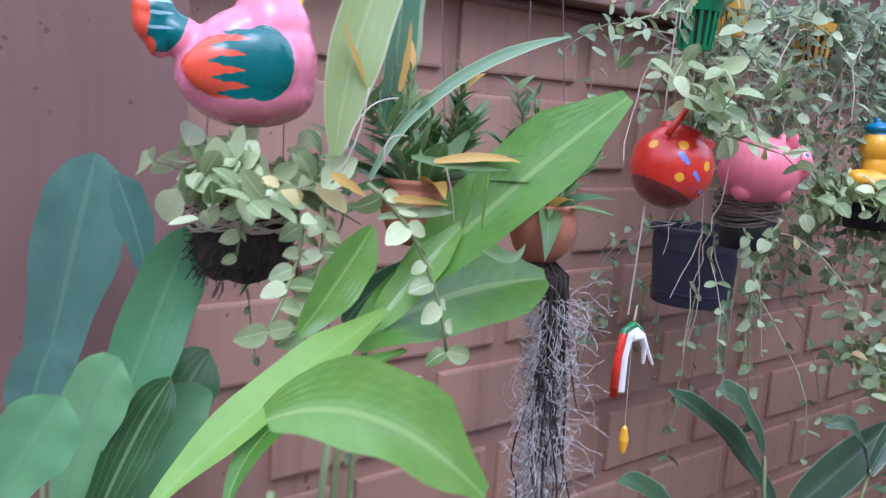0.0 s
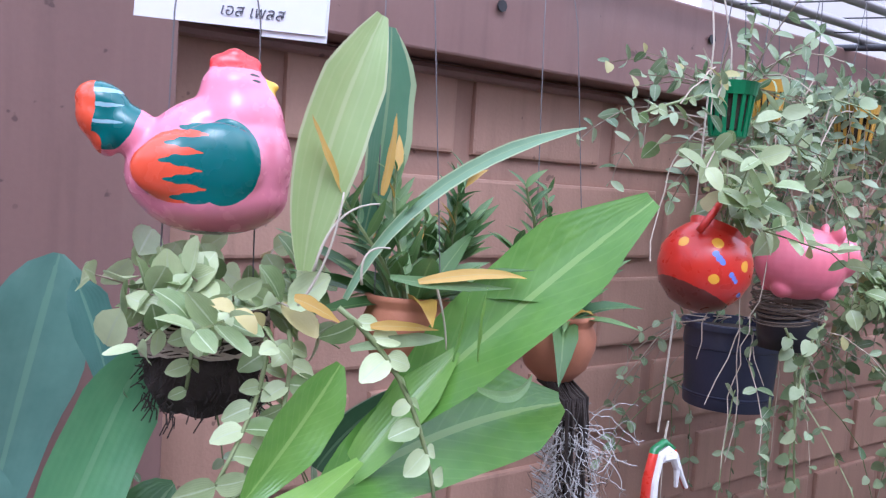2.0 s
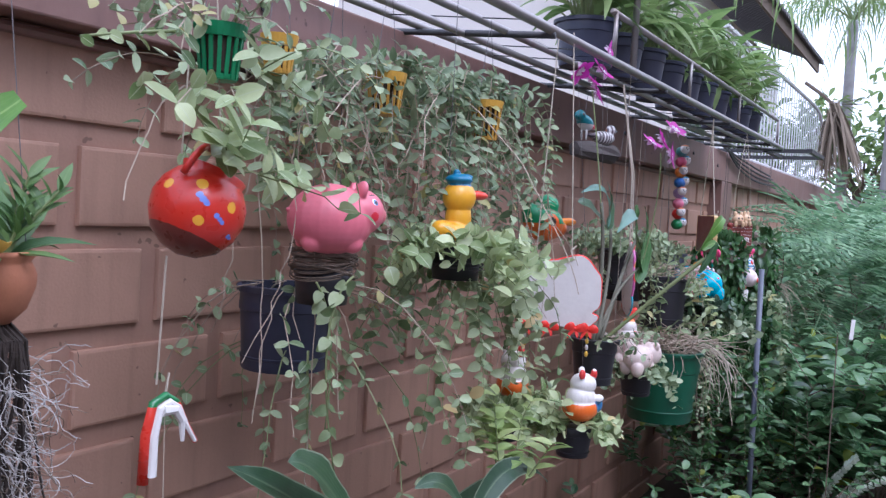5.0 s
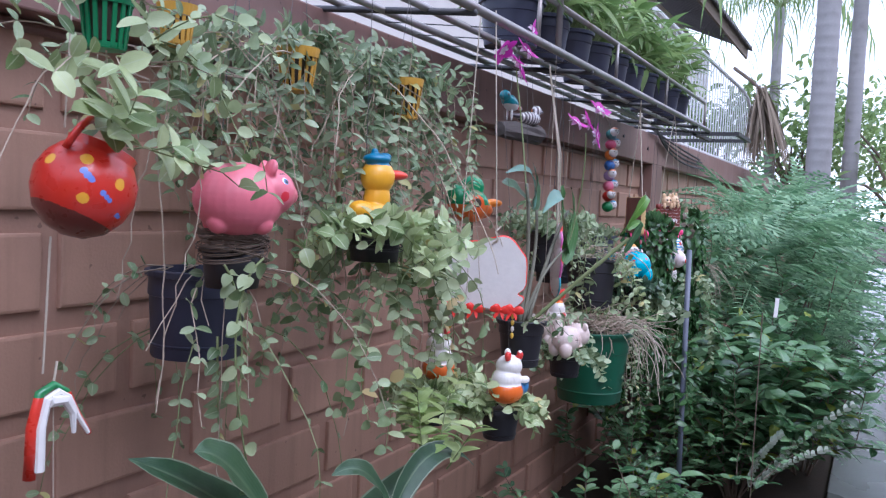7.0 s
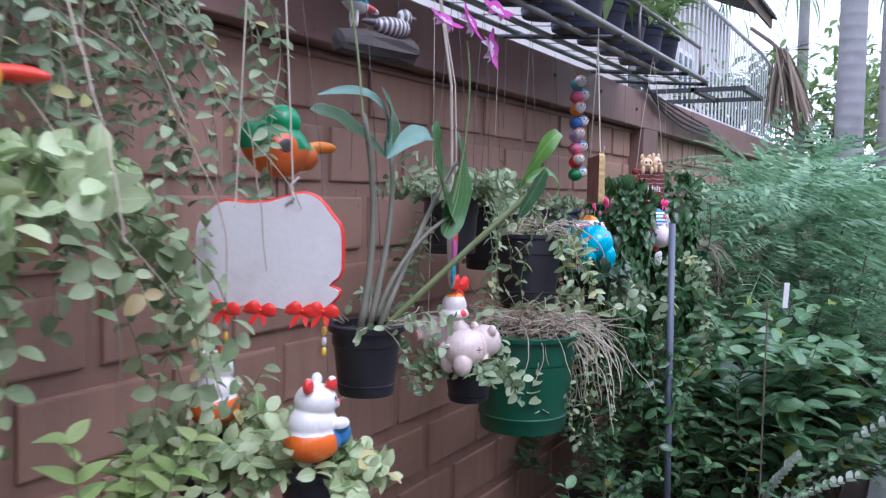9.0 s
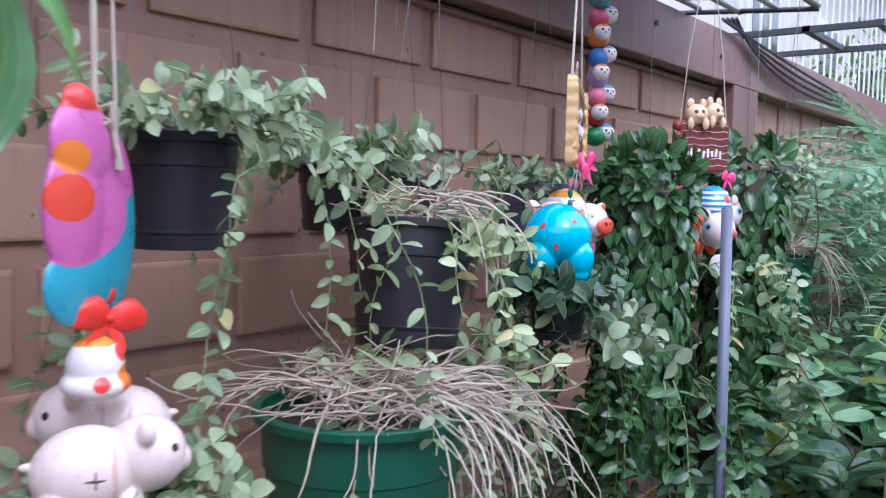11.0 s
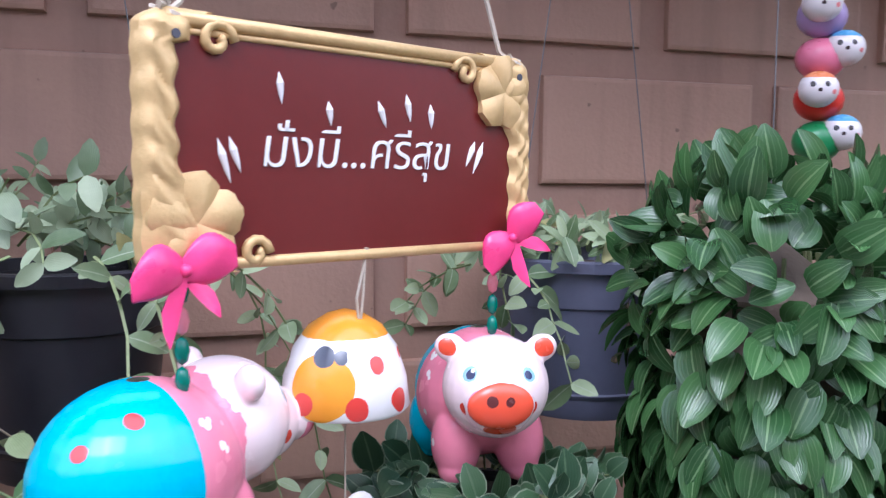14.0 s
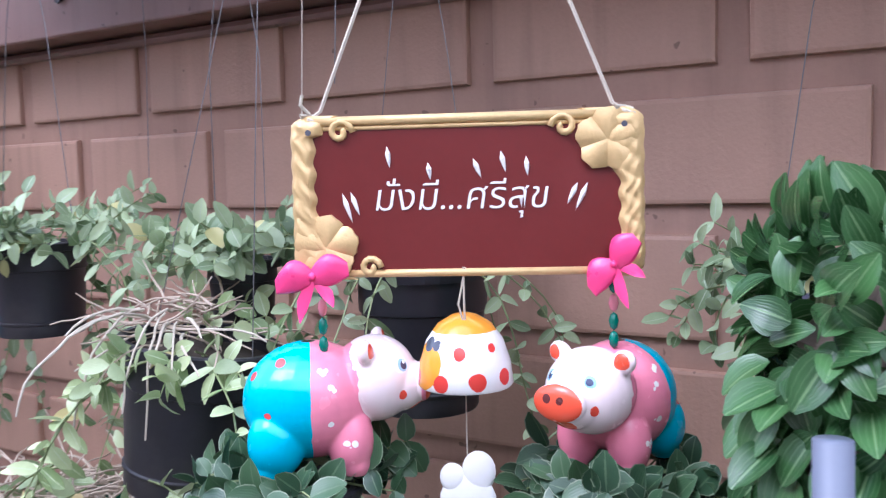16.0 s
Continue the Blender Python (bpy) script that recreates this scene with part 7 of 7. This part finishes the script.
clay("pig_figurine", [((-0.02, 0, 0), (0.045, 0.042, 0.042)), ((0.03, 0, 0.004), (0.042, 0.040, 0.044)), ((0.070, 0, -0.002), (0.014, 0.014, 0.013)), ((0.02, -0.03, 0.040), (0.012, 0.007, 0.015)), ((0.02, 0.03, 0.040), (0.012, 0.007, 0.015)), ((-0.01, -0.025, -0.040), (0.014, 0.014, 0.02)), ((-0.01, 0.025, -0.040), (0.014, 0.014, 0.02))], striped, 3.235, -0.56, 1.33, -110, "white-faced clay pig hanging behind the pipe", "pig figurine", 0.002, 4)
bluebell = painted("striped_bell_paint", (0.82, 0.80, 0.80), [("band", "Z", 0.014, 0.5, -0.05, 0.1, (0.03, 0.28, 0.55)), ("over", "Z", 0.055, (0.03, 0.28, 0.55)), ("ball", (-0.012, -0.040, 0.035), 0.011, (0.65, 0.05, 0.05))], 0.25)
bb = thing("wind_bell", 3.30, -0.545, 1.375, "white clay bell with blue stripes", "bell")
part("dome", lathe([(0.046, 0), (0.048, 0.003), (0.045, 0.03), (0.034, 0.055), (0.015, 0.068), (0, 0.070), (0, 0.064), (0.03, 0.05), (0.042, 0.028), (0.044, 0), (0.046, 0)], 36), bluebell, bb, smooth=True)
clay("clapper_disc", [((0, 0, 0), (0.028, 0.004, 0.030)), ((0.014, 0, 0.018), (0.014, 0.004, 0.014))], WHITE, 3.30, -0.56, 1.24, -20, "white scalloped clay wind catcher", "wind catcher", 0.002, 2)
plant_pot("green_pot", "green plastic pot with dry roots over its rim", 4.12, -0.48, 1.225, 0.10, 0.085, 0.22, GREENPOT)
dry_nest("pale dry roots hanging over a green pot", 4.13, -0.48, 1.23, 141, 60, 0.09, (0.1, 0.35))
gp = bpy.data.objects["green_pot"]
for s in (-1, 1):
    hang(gp, [(s * 0.1, 0, 0.215), (s * 0.05, 0, 0.6), (0, -0.02, 1.06)], 0.0009, WIRE, "wire")
leaf_column("silver_vine", "grey-green hanging vine in a dense mound", 4.25, -0.36, 1.60, 1.22, 0.16, 142, 520, 0.035, 0.6, ROUNDLEAF, 120)

# ---- the garden bed, the far end of the path, palms, fence and house ----
leafy_shrub("lime_bush", "glossy green broad-leaved bush beside the path", 3.72, -0.86, 0.0, 201, 18, (0.6, 1.1), 0.12, 0.56, BUSHLEAF, 0.32, 0.055, 160, r=0.006, branches=1, kind="oval")
leafy_shrub("lime_bush", "glossy green broad-leaved bush beside the path", 4.2, -0.98, 0.0, 202, 18, (0.6, 1.15), 0.115, 0.56, BUSHLEAF, 0.42, 0.055, 100, r=0.006, branches=1, kind="oval")
leafy_shrub("lime_bush", "low glossy green bush under the pots", 2.75, -0.62, 0.0, 203, 14, (0.2, 0.45), 0.09, 0.5, BUSHLEAF, 0.4, 0.06, 40, r=0.005, branches=1, kind="oval")
leafy_shrub("lime_bush", "dark green bush close to the wall", 4.6, -0.7, 0.0, 204, 16, (0.8, 1.35), 0.08, 0.5, BUSHLEAF, 0.4, 0.06, 40, r=0.006, branches=1, kind="oval")
leafy_shrub("bed_plant", "low green leaves filling the garden bed", 1.6, -0.45, 0.0, 205, 18, (0.25, 0.5), 0.06, 0.5, BUSHLEAF, 0.7, 0.05, 20, r=0.004, branches=1, kind="oval")
leafy_shrub("bed_plant", "low green leaves filling the garden bed", 2.2, -0.4, 0.0, 206, 18, (0.25, 0.55), 0.06, 0.5, BUSHLEAF, 0.7, 0.05, 20, r=0.004, branches=1, kind="oval")
leafy_shrub("bed_plant", "low leafy growth at the foot of the wall", 0.9, -0.35, 0.0, 207, 14, (0.2, 0.5), 0.06, 0.45, BUSHLEAF, 0.7, 0.05, 10, r=0.004, branches=1, kind="oval")
leafy_shrub("bed_plant", "low leafy growth under hanging vines", 3.5, -0.5, 0.0, 208, 18, (0.4, 0.95), 0.06, 0.5, BUSHLEAF, 0.7, 0.05, 10, r=0.004, branches=1, kind="oval")

twig = thing("variegated_twig", 3.35, -0.98, 0.0, "white-edged leafy twig leaning over the path", "shrub")
rng = random.Random(211)
bm, poses = bmesh.new(), []
for a, b, c in (((0, 0, 0.0), (-0.02, -0.01, 0.1), (0.02, -0.02, 0.20)), ((0.02, -0.02, 0.18), (0.06, -0.22, 0.45), (0.08, -0.44, 0.66)), ((0.02, -0.02, 0.18), (0.0, -0.14, 0.32), (0.02, -0.34, 0.44)), ((0.02, 0.0, 0.18), (-0.06, -0.05, 0.36), (-0.06, -0.14, 0.50))):
    pts = bow_curve(a, b, c, 16)
    tube(pts, 0.003, 5, bm, 0.0015)
    if c[2] < 0.3:
        continue
    for i in range(1, 17):
        d = pts[i] - pts[i - 1]
        for s in (-1, 1):
            poses.append(turned(pts[i], d.normalized() * 0.5 + Vector((s * 0.8, 0.2 * s, 0.35)), (0, -0.5, 0.9), rng.uniform(0.7, 1.1)))
part("branch", bm, GREENSTEM, twig)
set_leaves(poses, [leaf_shape(0.058, 0.026, "oval", 4, 0.25, 0.15)], VARILEAF, twig, 120)

tag = thing("plant_label", 2.976, -1.034, 0.0, "white plastic plant label on a stick", "plant label")
part("stick", tube([(0, 0, 0), (0, 0, 1.13)], 0.003, 6), BARK, tag)
part("label", box(-0.012, 0.012, -0.001, 0.001, 1.11, 1.20, 0.0008, 1), WHITE, tag, m=pose(0, 0, 0, 0, 4, -40))


def pinnate(L, pairs, leaf):
    """One feathery leaf along +x as joined leaflets."""
    base, f0, u0 = leaf_shape(leaf, leaf * 0.38, "oval", 2, 0.1, 0.1)
    vs, fs, uvs = [], [], []
    for k in range(pairs):
        u = (k + 1) / pairs
        x, z = L * u, -0.35 * L * u * u
        for s in (-1, 1):
            m = turned((x, 0, z), (0.55, s, -0.25), (0, 0, 1), 1.0 - 0.55 * abs(u - 0.4))
            n = len(vs)
            vs += [tuple(m @ Vector(v)) for v in base]
            fs += [tuple(n + i for i in f) for f in f0]
            uvs += u0
    n = len(vs)
    for k in range(7):
        u = k / 6
        vs += [(L * u, -0.0015, -0.35 * L * u * u), (L * u, 0.0, -0.35 * L * u * u + 0.001), (L * u, 0.0015, -0.35 * L * u * u)]
        uvs += [(u, 0.4), (u, 0.5), (u, 0.6)]
    for k in range(6):
        for j in (0, 1):
            fs.append((n + 3 * k + j, n + 3 * k + 3 + j, n + 3 * k + 4 + j, n + 3 * k + 1 + j))
    return np.array(vs), fs, uvs


def feathery_bush(label, x, y, tall, wide, seed, n, L=0.46, leaf=0.078, material=None, most=80):
    rng = random.Random(seed)
    e = thing("feathery_bush", x, y, 0, label, "bush")
    bm, poses = bmesh.new(), []
    for k in range(9):
        a = rng.uniform(0, 6.283)
        tube(grow(rng, (0.05 * math.cos(a), 0.05 * math.sin(a), 0), (0.4 * math.cos(a), 0.4 * math.sin(a), 1), tall * rng.uniform(0.7, 0.95), 0.08, 0.0, 0.1, -0.1 - y), 0.008, 5, bm, 0.003)
    for k in range(n):
        a, u = rng.uniform(0, 6.283), rng.random() ** 0.6
        q = wide * rng.random() ** 0.5 * (1.0 - 0.45 * u)
        p = Vector((q * math.cos(a), q * math.sin(a), tall * (0.12 + 0.85 * u)))
        if p.y + y > -0.12:
            p.y = -0.14 - y
        way = Vector((math.cos(a) + rng.uniform(-0.7, 0.7), math.sin(a) - 0.3 + rng.uniform(-0.7, 0.7), rng.uniform(-0.1, 0.9)))
        poses.append(turned(p, way, (rng.uniform(-0.3, 0.3), -0.3, 1), rng.uniform(0.7, 1.25)))
    part("branch", bm, BARK, e)
    set_leaves(poses, [pinnate(L, 11, leaf)], material or FERNLEAF, e, most, "frond")
    return e


feathery_bush("feathery green bush reaching over the path", 4.75, -0.95, 1.62, 0.5, 221, 200)
feathery_bush("feathery green bush reaching over the path", 5.6, -0.75, 1.80, 0.6, 222, 220)
feathery_bush("feathery green bush along the wall", 6.6, -0.8, 1.75, 0.6, 223, 360, most=30)
feathery_bush("feathery green bush along the wall", 7.8, -0.8, 1.6, 0.65, 224, 300, most=20)
feathery_bush("low feathery growth at the path's edge", 4.5, -1.15, 0.95, 0.35, 225, 160, 0.2, 0.04, most=40)


def palm_tree(label, x, y, h, r, seed, fronds=14):
    rng = random.Random(seed)
    e = thing("palm_tree", x, y, 0, label, "palm tree")
    prof = [(0, 0), (r * 1.25, 0)]
    n = int(h / 0.12)
    for k in range(1, n):
        q = r * (1.12 - 0.2 * k / n)
        prof += [(q, 0.12 * k), (q * 1.035, 0.12 * k + 0.02), (q, 0.12 * k + 0.035)]
    prof += [(r * 0.8, h), (0, h)]
    part("trunk", lathe(prof, 20), surface("palm_bark", (0.30, 0.285, 0.285), 0.85, 0.25, 6, 60, 0.5, stain=(0.15, 0.14, 0.13), stain_amount=0.5), e, smooth=True)
    lf = leaf_shape(0.5, 0.035, "lance", 5, 0.2, 0.5)
    poses = []
    for k in range(fronds):
        a = 6.283 * k / fronds + rng.uniform(-0.2, 0.2)
        ln = rng.uniform(1.4, 1.9)
        top = Vector((0, 0, h))
        pts = bow_curve(top, top + Vector((math.cos(a) * ln * 0.55, math.sin(a) * ln * 0.55, rng.uniform(0.3, 0.75))), top + Vector((math.cos(a) * ln, math.sin(a) * ln, rng.uniform(-1.0, 0.1))), 18)
        part("frond_rib", tube(pts, 0.016, 5, None, 0.004), GREENSTEM, e)
        for i in range(3, 19):
            d = (pts[min(i + 1, 18)] - pts[i - 1]).normalized()
            sd = d.cross(Vector((0, 0, 1))).normalized()
            for s in (-1, 1):
                poses.append(turned(pts[i], d * 0.6 + sd * s + Vector((0, 0, -0.5)), (0, 0, 1), rng.uniform(0.7, 1.1)))
    joined_leaves("foliage", poses, lf, FARLEAF, e)
    return e


palm_tree("grey ringed palm trunk beside the path", 9.0, -0.86, 4.7, 0.125, 231)
palm_tree("slender grey palm farther along the path", 13.0, -1.05, 5.2, 0.11, 232)
palm_tree("slender grey palm beyond the garden", 17.0, 0.5, 5.6, 0.10, 233)

dead = thing("dead_palm_frond", 9.0, -0.22, 2.95, "dry brown palm frond hanging over the fence", "dead frond")
rng = random.Random(241)
poses, bm = [], bmesh.new()
for k in range(90):
    a = rng.uniform(0, 6.283)
    poses.append(turned(Vector((rng.uniform(-0.06, 0.06), rng.uniform(-0.06, 0.06), rng.uniform(-0.1, 0.05))), (0.4 * math.cos(a), 0.42 * math.sin(a) - 0.15, -1), (math.cos(a), math.sin(a), 0.2), rng.uniform(0.6, 1.1)))
for k in range(26):
    a = rng.uniform(-0.7, 0.7)
    poses.append(turned(Vector((0, 0, 0)), (0.3, -math.cos(a), math.sin(a) * 0.6 + 0.3), (0, 0, 1), rng.uniform(0.3, 0.5)))
tube([(0, 0.3, 0.25), (0, 0.1, 0.1), (0, 0, 0), (0, -0.06, -0.2)], 0.02, 7, bm)
part("stalk", bm, BARK, dead)
joined_leaves("foliage", poses, leaf_shape(0.95, 0.03, "lance", 6, 0.3, 0.1), DRYLEAF, dead)

fence = thing("white_railing", 5.2, 0.08, 2.085, "white painted metal railing on top of the wall", "railing")
part("rail", tube([(0, 0, 0.06), (5.5, 0, 0.06)], 0.018, 8), SHADEDRAIL, fence)
part("rail", tube([(0, 0, 0.95), (4.6, 0, 0.97), (5.1, 0, 0.93), (5.4, 0, 0.80), (5.5, 0, 0.55)], 0.02, 8), SHADEDRAIL, fence)
bal = bmesh.new()
tube([(0, 0, 0), (0, 0, 0.94)], 0.007, 6, bal)
me = bpy.data.meshes.new("baluster")
bal.to_mesh(me)
bal.free()
me.materials.append(SHADEDRAIL)
for k in range(37):
    o = new("baluster", me)
    o.parent = fence
    o.location = (0.02 + 0.15 * k, 0, 0)
    if k > 33:
        o.scale = (1, 1, 0.94 - 0.09 * (k - 33))

house = thing("house", 9.0, 1.6, 0, "pale rendered house behind the garden wall", "house")
RENDER = surface("pale_render", (0.62, 0.57, 0.52), 0.8, 0.08, 1.5, 40, 0.15)
part("wall", box(0, 7.0, 0, 5, 0, 4.6), RENDER, house)
part("eave_board", box(-0.5, 7.5, -0.62, -0.58, 4.55, 4.75), BARK, house)
rf = bmesh.new()
ridge = []
for k in range(289):
    xa = -0.5 + k * 8.0 / 288
    w = 0.035 * math.sin(k * 6.283 / 6)
    ridge.append([rf.verts.new((xa, -0.7, 4.74 + w)), rf.verts.new((xa, 2.6, 6.06 + w)), rf.verts.new((xa, 2.6, 6.04 + w)), rf.verts.new((xa, -0.7, 4.72 + w))])
for p, q in zip(ridge, ridge[1:]):
    for j in range(4):
        rf.faces.new((p[j], q[j], q[(j + 1) % 4], p[(j + 1) % 4]))
part("roof", rf, surface("corrugated_roof", (0.12, 0.11, 0.11), 0.7, 0.3, 3, 40, 0.3), house, "dark corrugated roof sheets")
for wx in (1.2, 3.6, 5.6):
    wdw = part("window", box(wx - 0.5, wx + 0.5, -0.04, 0.02, 2.4, 3.6, 0.01), WHITE, house)
    part("pane", box(wx - 0.42, wx + 0.42, -0.052, -0.041, 2.48, 3.52), surface("dark_pane", (0.03, 0.035, 0.04), 0.15), wdw)


def far_tree(label, x, y, h, wide, seed, n, leaf=0.16):
    rng = random.Random(seed)
    e = thing("tree", x, y, 0, label, "tree")
    bm, poses = bmesh.new(), []
    tube([(0, 0, 0), (0.05, 0.03, h * 0.35), (0.0, 0.1, h * 0.6)], 0.12, 8, bm, 0.06)
    for k in range(14):
        a, u = rng.uniform(0, 6.283), rng.uniform(0.3, 0.6)
        b = Vector((wide * 0.7 * math.cos(a), wide * 0.7 * math.sin(a), h * rng.uniform(0.55, 0.95)))
        tube(bow_curve((0, 0.03, h * u), b * 0.5 + Vector((0, 0, h * 0.3)), b), 0.04, 5, bm, 0.01)
        for i in range(n // 14):
            g = Vector((rng.gauss(0, 1), rng.gauss(0, 1), rng.gauss(0, 0.8))) * wide * 0.22
            poses.append(turned(b + g, (rng.uniform(-1, 1), rng.uniform(-1, 1), rng.uniform(-0.7, 0.4)), (rng.uniform(-0.4, 0.4), -0.3, 1), rng.uniform(0.6, 1.3)))
    part("trunk", bm, BARK, e)
    crown = joined_leaves("crown", poses, leaf_shape(leaf, leaf * 0.45, "oval", 3, 0.2, 0.3), FARLEAF, e)
    return e


far_tree("light green garden tree at the end of the path", 14.0, -1.9, 3.4, 1.5, 251, 1700)
far_tree("light green garden tree beyond the palms", 18.0, 0.2, 4.2, 2.0, 252, 1700, 0.2)
far_tree("light green garden tree beyond the path", 20.0, -3.6, 4.6, 2.2, 253, 1700, 0.2)
far_tree("leafy tree behind the railing", 12.5, 0.9, 3.4, 1.0, 254, 900)

cables = thing("cable_bundle", 5.0, -0.095, 2.05, "black cables drooping along the beam", "cables")
for k in range(4):
    part("cable", tube(bow_curve((-0.5 + 0.05 * k, -0.01, 0.06 + 0.01 * k), (0.3, -0.02, 0.0 - 0.03 * k), (1.3 + 0.1 * k, -0.01, -0.04 - 0.02 * k), 12), 0.007, 6), DARKSTEEL, cables)
brk = thing("steel_bracket", 5.1, -0.35, 2.10, "dark steel bracket sticking out over the beam", "bracket")
part("arm", box(-0.3, 0.3, -0.27, -0.24, -0.012, 0.012), DARKSTEEL, brk)
part("arm", box(-0.3, 0.3, 0.0, 0.03, -0.012, 0.012), DARKSTEEL, brk)
part("arm", box(-0.3, -0.27, -0.24, 0.34, -0.014, 0.010), DARKSTEEL, brk)
part("arm", box(0.27, 0.3, -0.24, 0.34, -0.014, 0.010), DARKSTEEL, brk)

# loose wires and strings down the wall
for k, (wx, wy, zl) in enumerate(((-0.62, -0.05, 1.62), (0.05, -0.06, 1.75), (1.75, -0.12, 1.55), (2.28, -0.30, 1.66), (2.34, -0.30, 1.7), (1.52, -0.5, 1.2), (3.9, -0.3, 1.5), (4.35, -0.3, 1.45))):
    w = part("hanging_wire", tube([(wx, wy, 2.07), (wx + 0.006, wy, (2.07 + zl) / 2), (wx - 0.004, wy, zl)], 0.0009, 5), (WIRE, ROPE)[k % 2])
    tagged(w, "thin loose wire hanging down the wall", "wire", "hanging wires")
screws = random.Random(261)
for k in range(9):
    bx = -0.4 + 0.62 * k
    s = thing("wall_bolt", bx, -0.084, 1.99 + screws.uniform(-0.03, 0.03), "small rusty bolt in the beam", "bolt", "bolts in the beam")
    part("head", lathe([(0, -0.012), (0.006, -0.012), (0.007, 0), (0.011, 0.001), (0.011, 0.004), (0, 0.004)], 8, m=pose(0, 0, 0, 90, 0, 0)), DARKSTEEL, s)

# ---- the pieces of the wall ----
def block_mesh(w):
    bm = box(-w / 2, w / 2, -0.0, 0.016, -0.0775, 0.0775, 0)
    bmesh.ops.bevel(bm, geom=[e for e in bm.edges if all(v.co.y < 0.001 for v in e.verts)], offset=0.007, segments=2, affect="EDGES", profile=0.6)
    me = bpy.data.meshes.new("concrete_block")
    bm.to_mesh(me)
    bm.free()
    me.materials.append(WALL)
    return me


block_full = block_mesh(0.355)
block_rng = random.Random(5)


def lay_course(k, x0, x1):
    top = 1.875 - 0.2 * k
    shift = 0.0 if k % 2 == 0 else 0.2
    n0 = math.ceil((x0 - shift - 0.2025) / 0.4)
    for n in range(n0, int((x1 - shift) / 0.4) + 2):
        c = shift + 0.4 * n + 0.2025
        a, b = max(c - 0.1775, x0), min(c + 0.1775, x1)
        if b - a < 0.05:
            continue
        me = block_full if b - a > 0.35 else block_mesh(b - a)
        ob = new("concrete_block", me)
        ob.parent = wall
        ob.location = ((a + b) / 2, block_rng.uniform(-0.0015, 0.0015), top - 0.0775)


for course in range(10):
    lay_course(course, -0.98, 4.73)
    if course < 9:
        lay_course(course, 5.05, 8.6)
far_blocks = bmesh.new()
for course in range(10):
    top = 1.875 - 0.2 * course
    for n in range(19):
        c = 8.82 + 0.4 * n + (0.0 if course % 2 == 0 else 0.2)
        box(c - 0.1775, c + 0.1775, 0.0, 0.016, top - 0.155, top, 0, bm=far_blocks)
fb = part("concrete_blocks", far_blocks, WALL, wall)
fb["kind"] = "stuff"
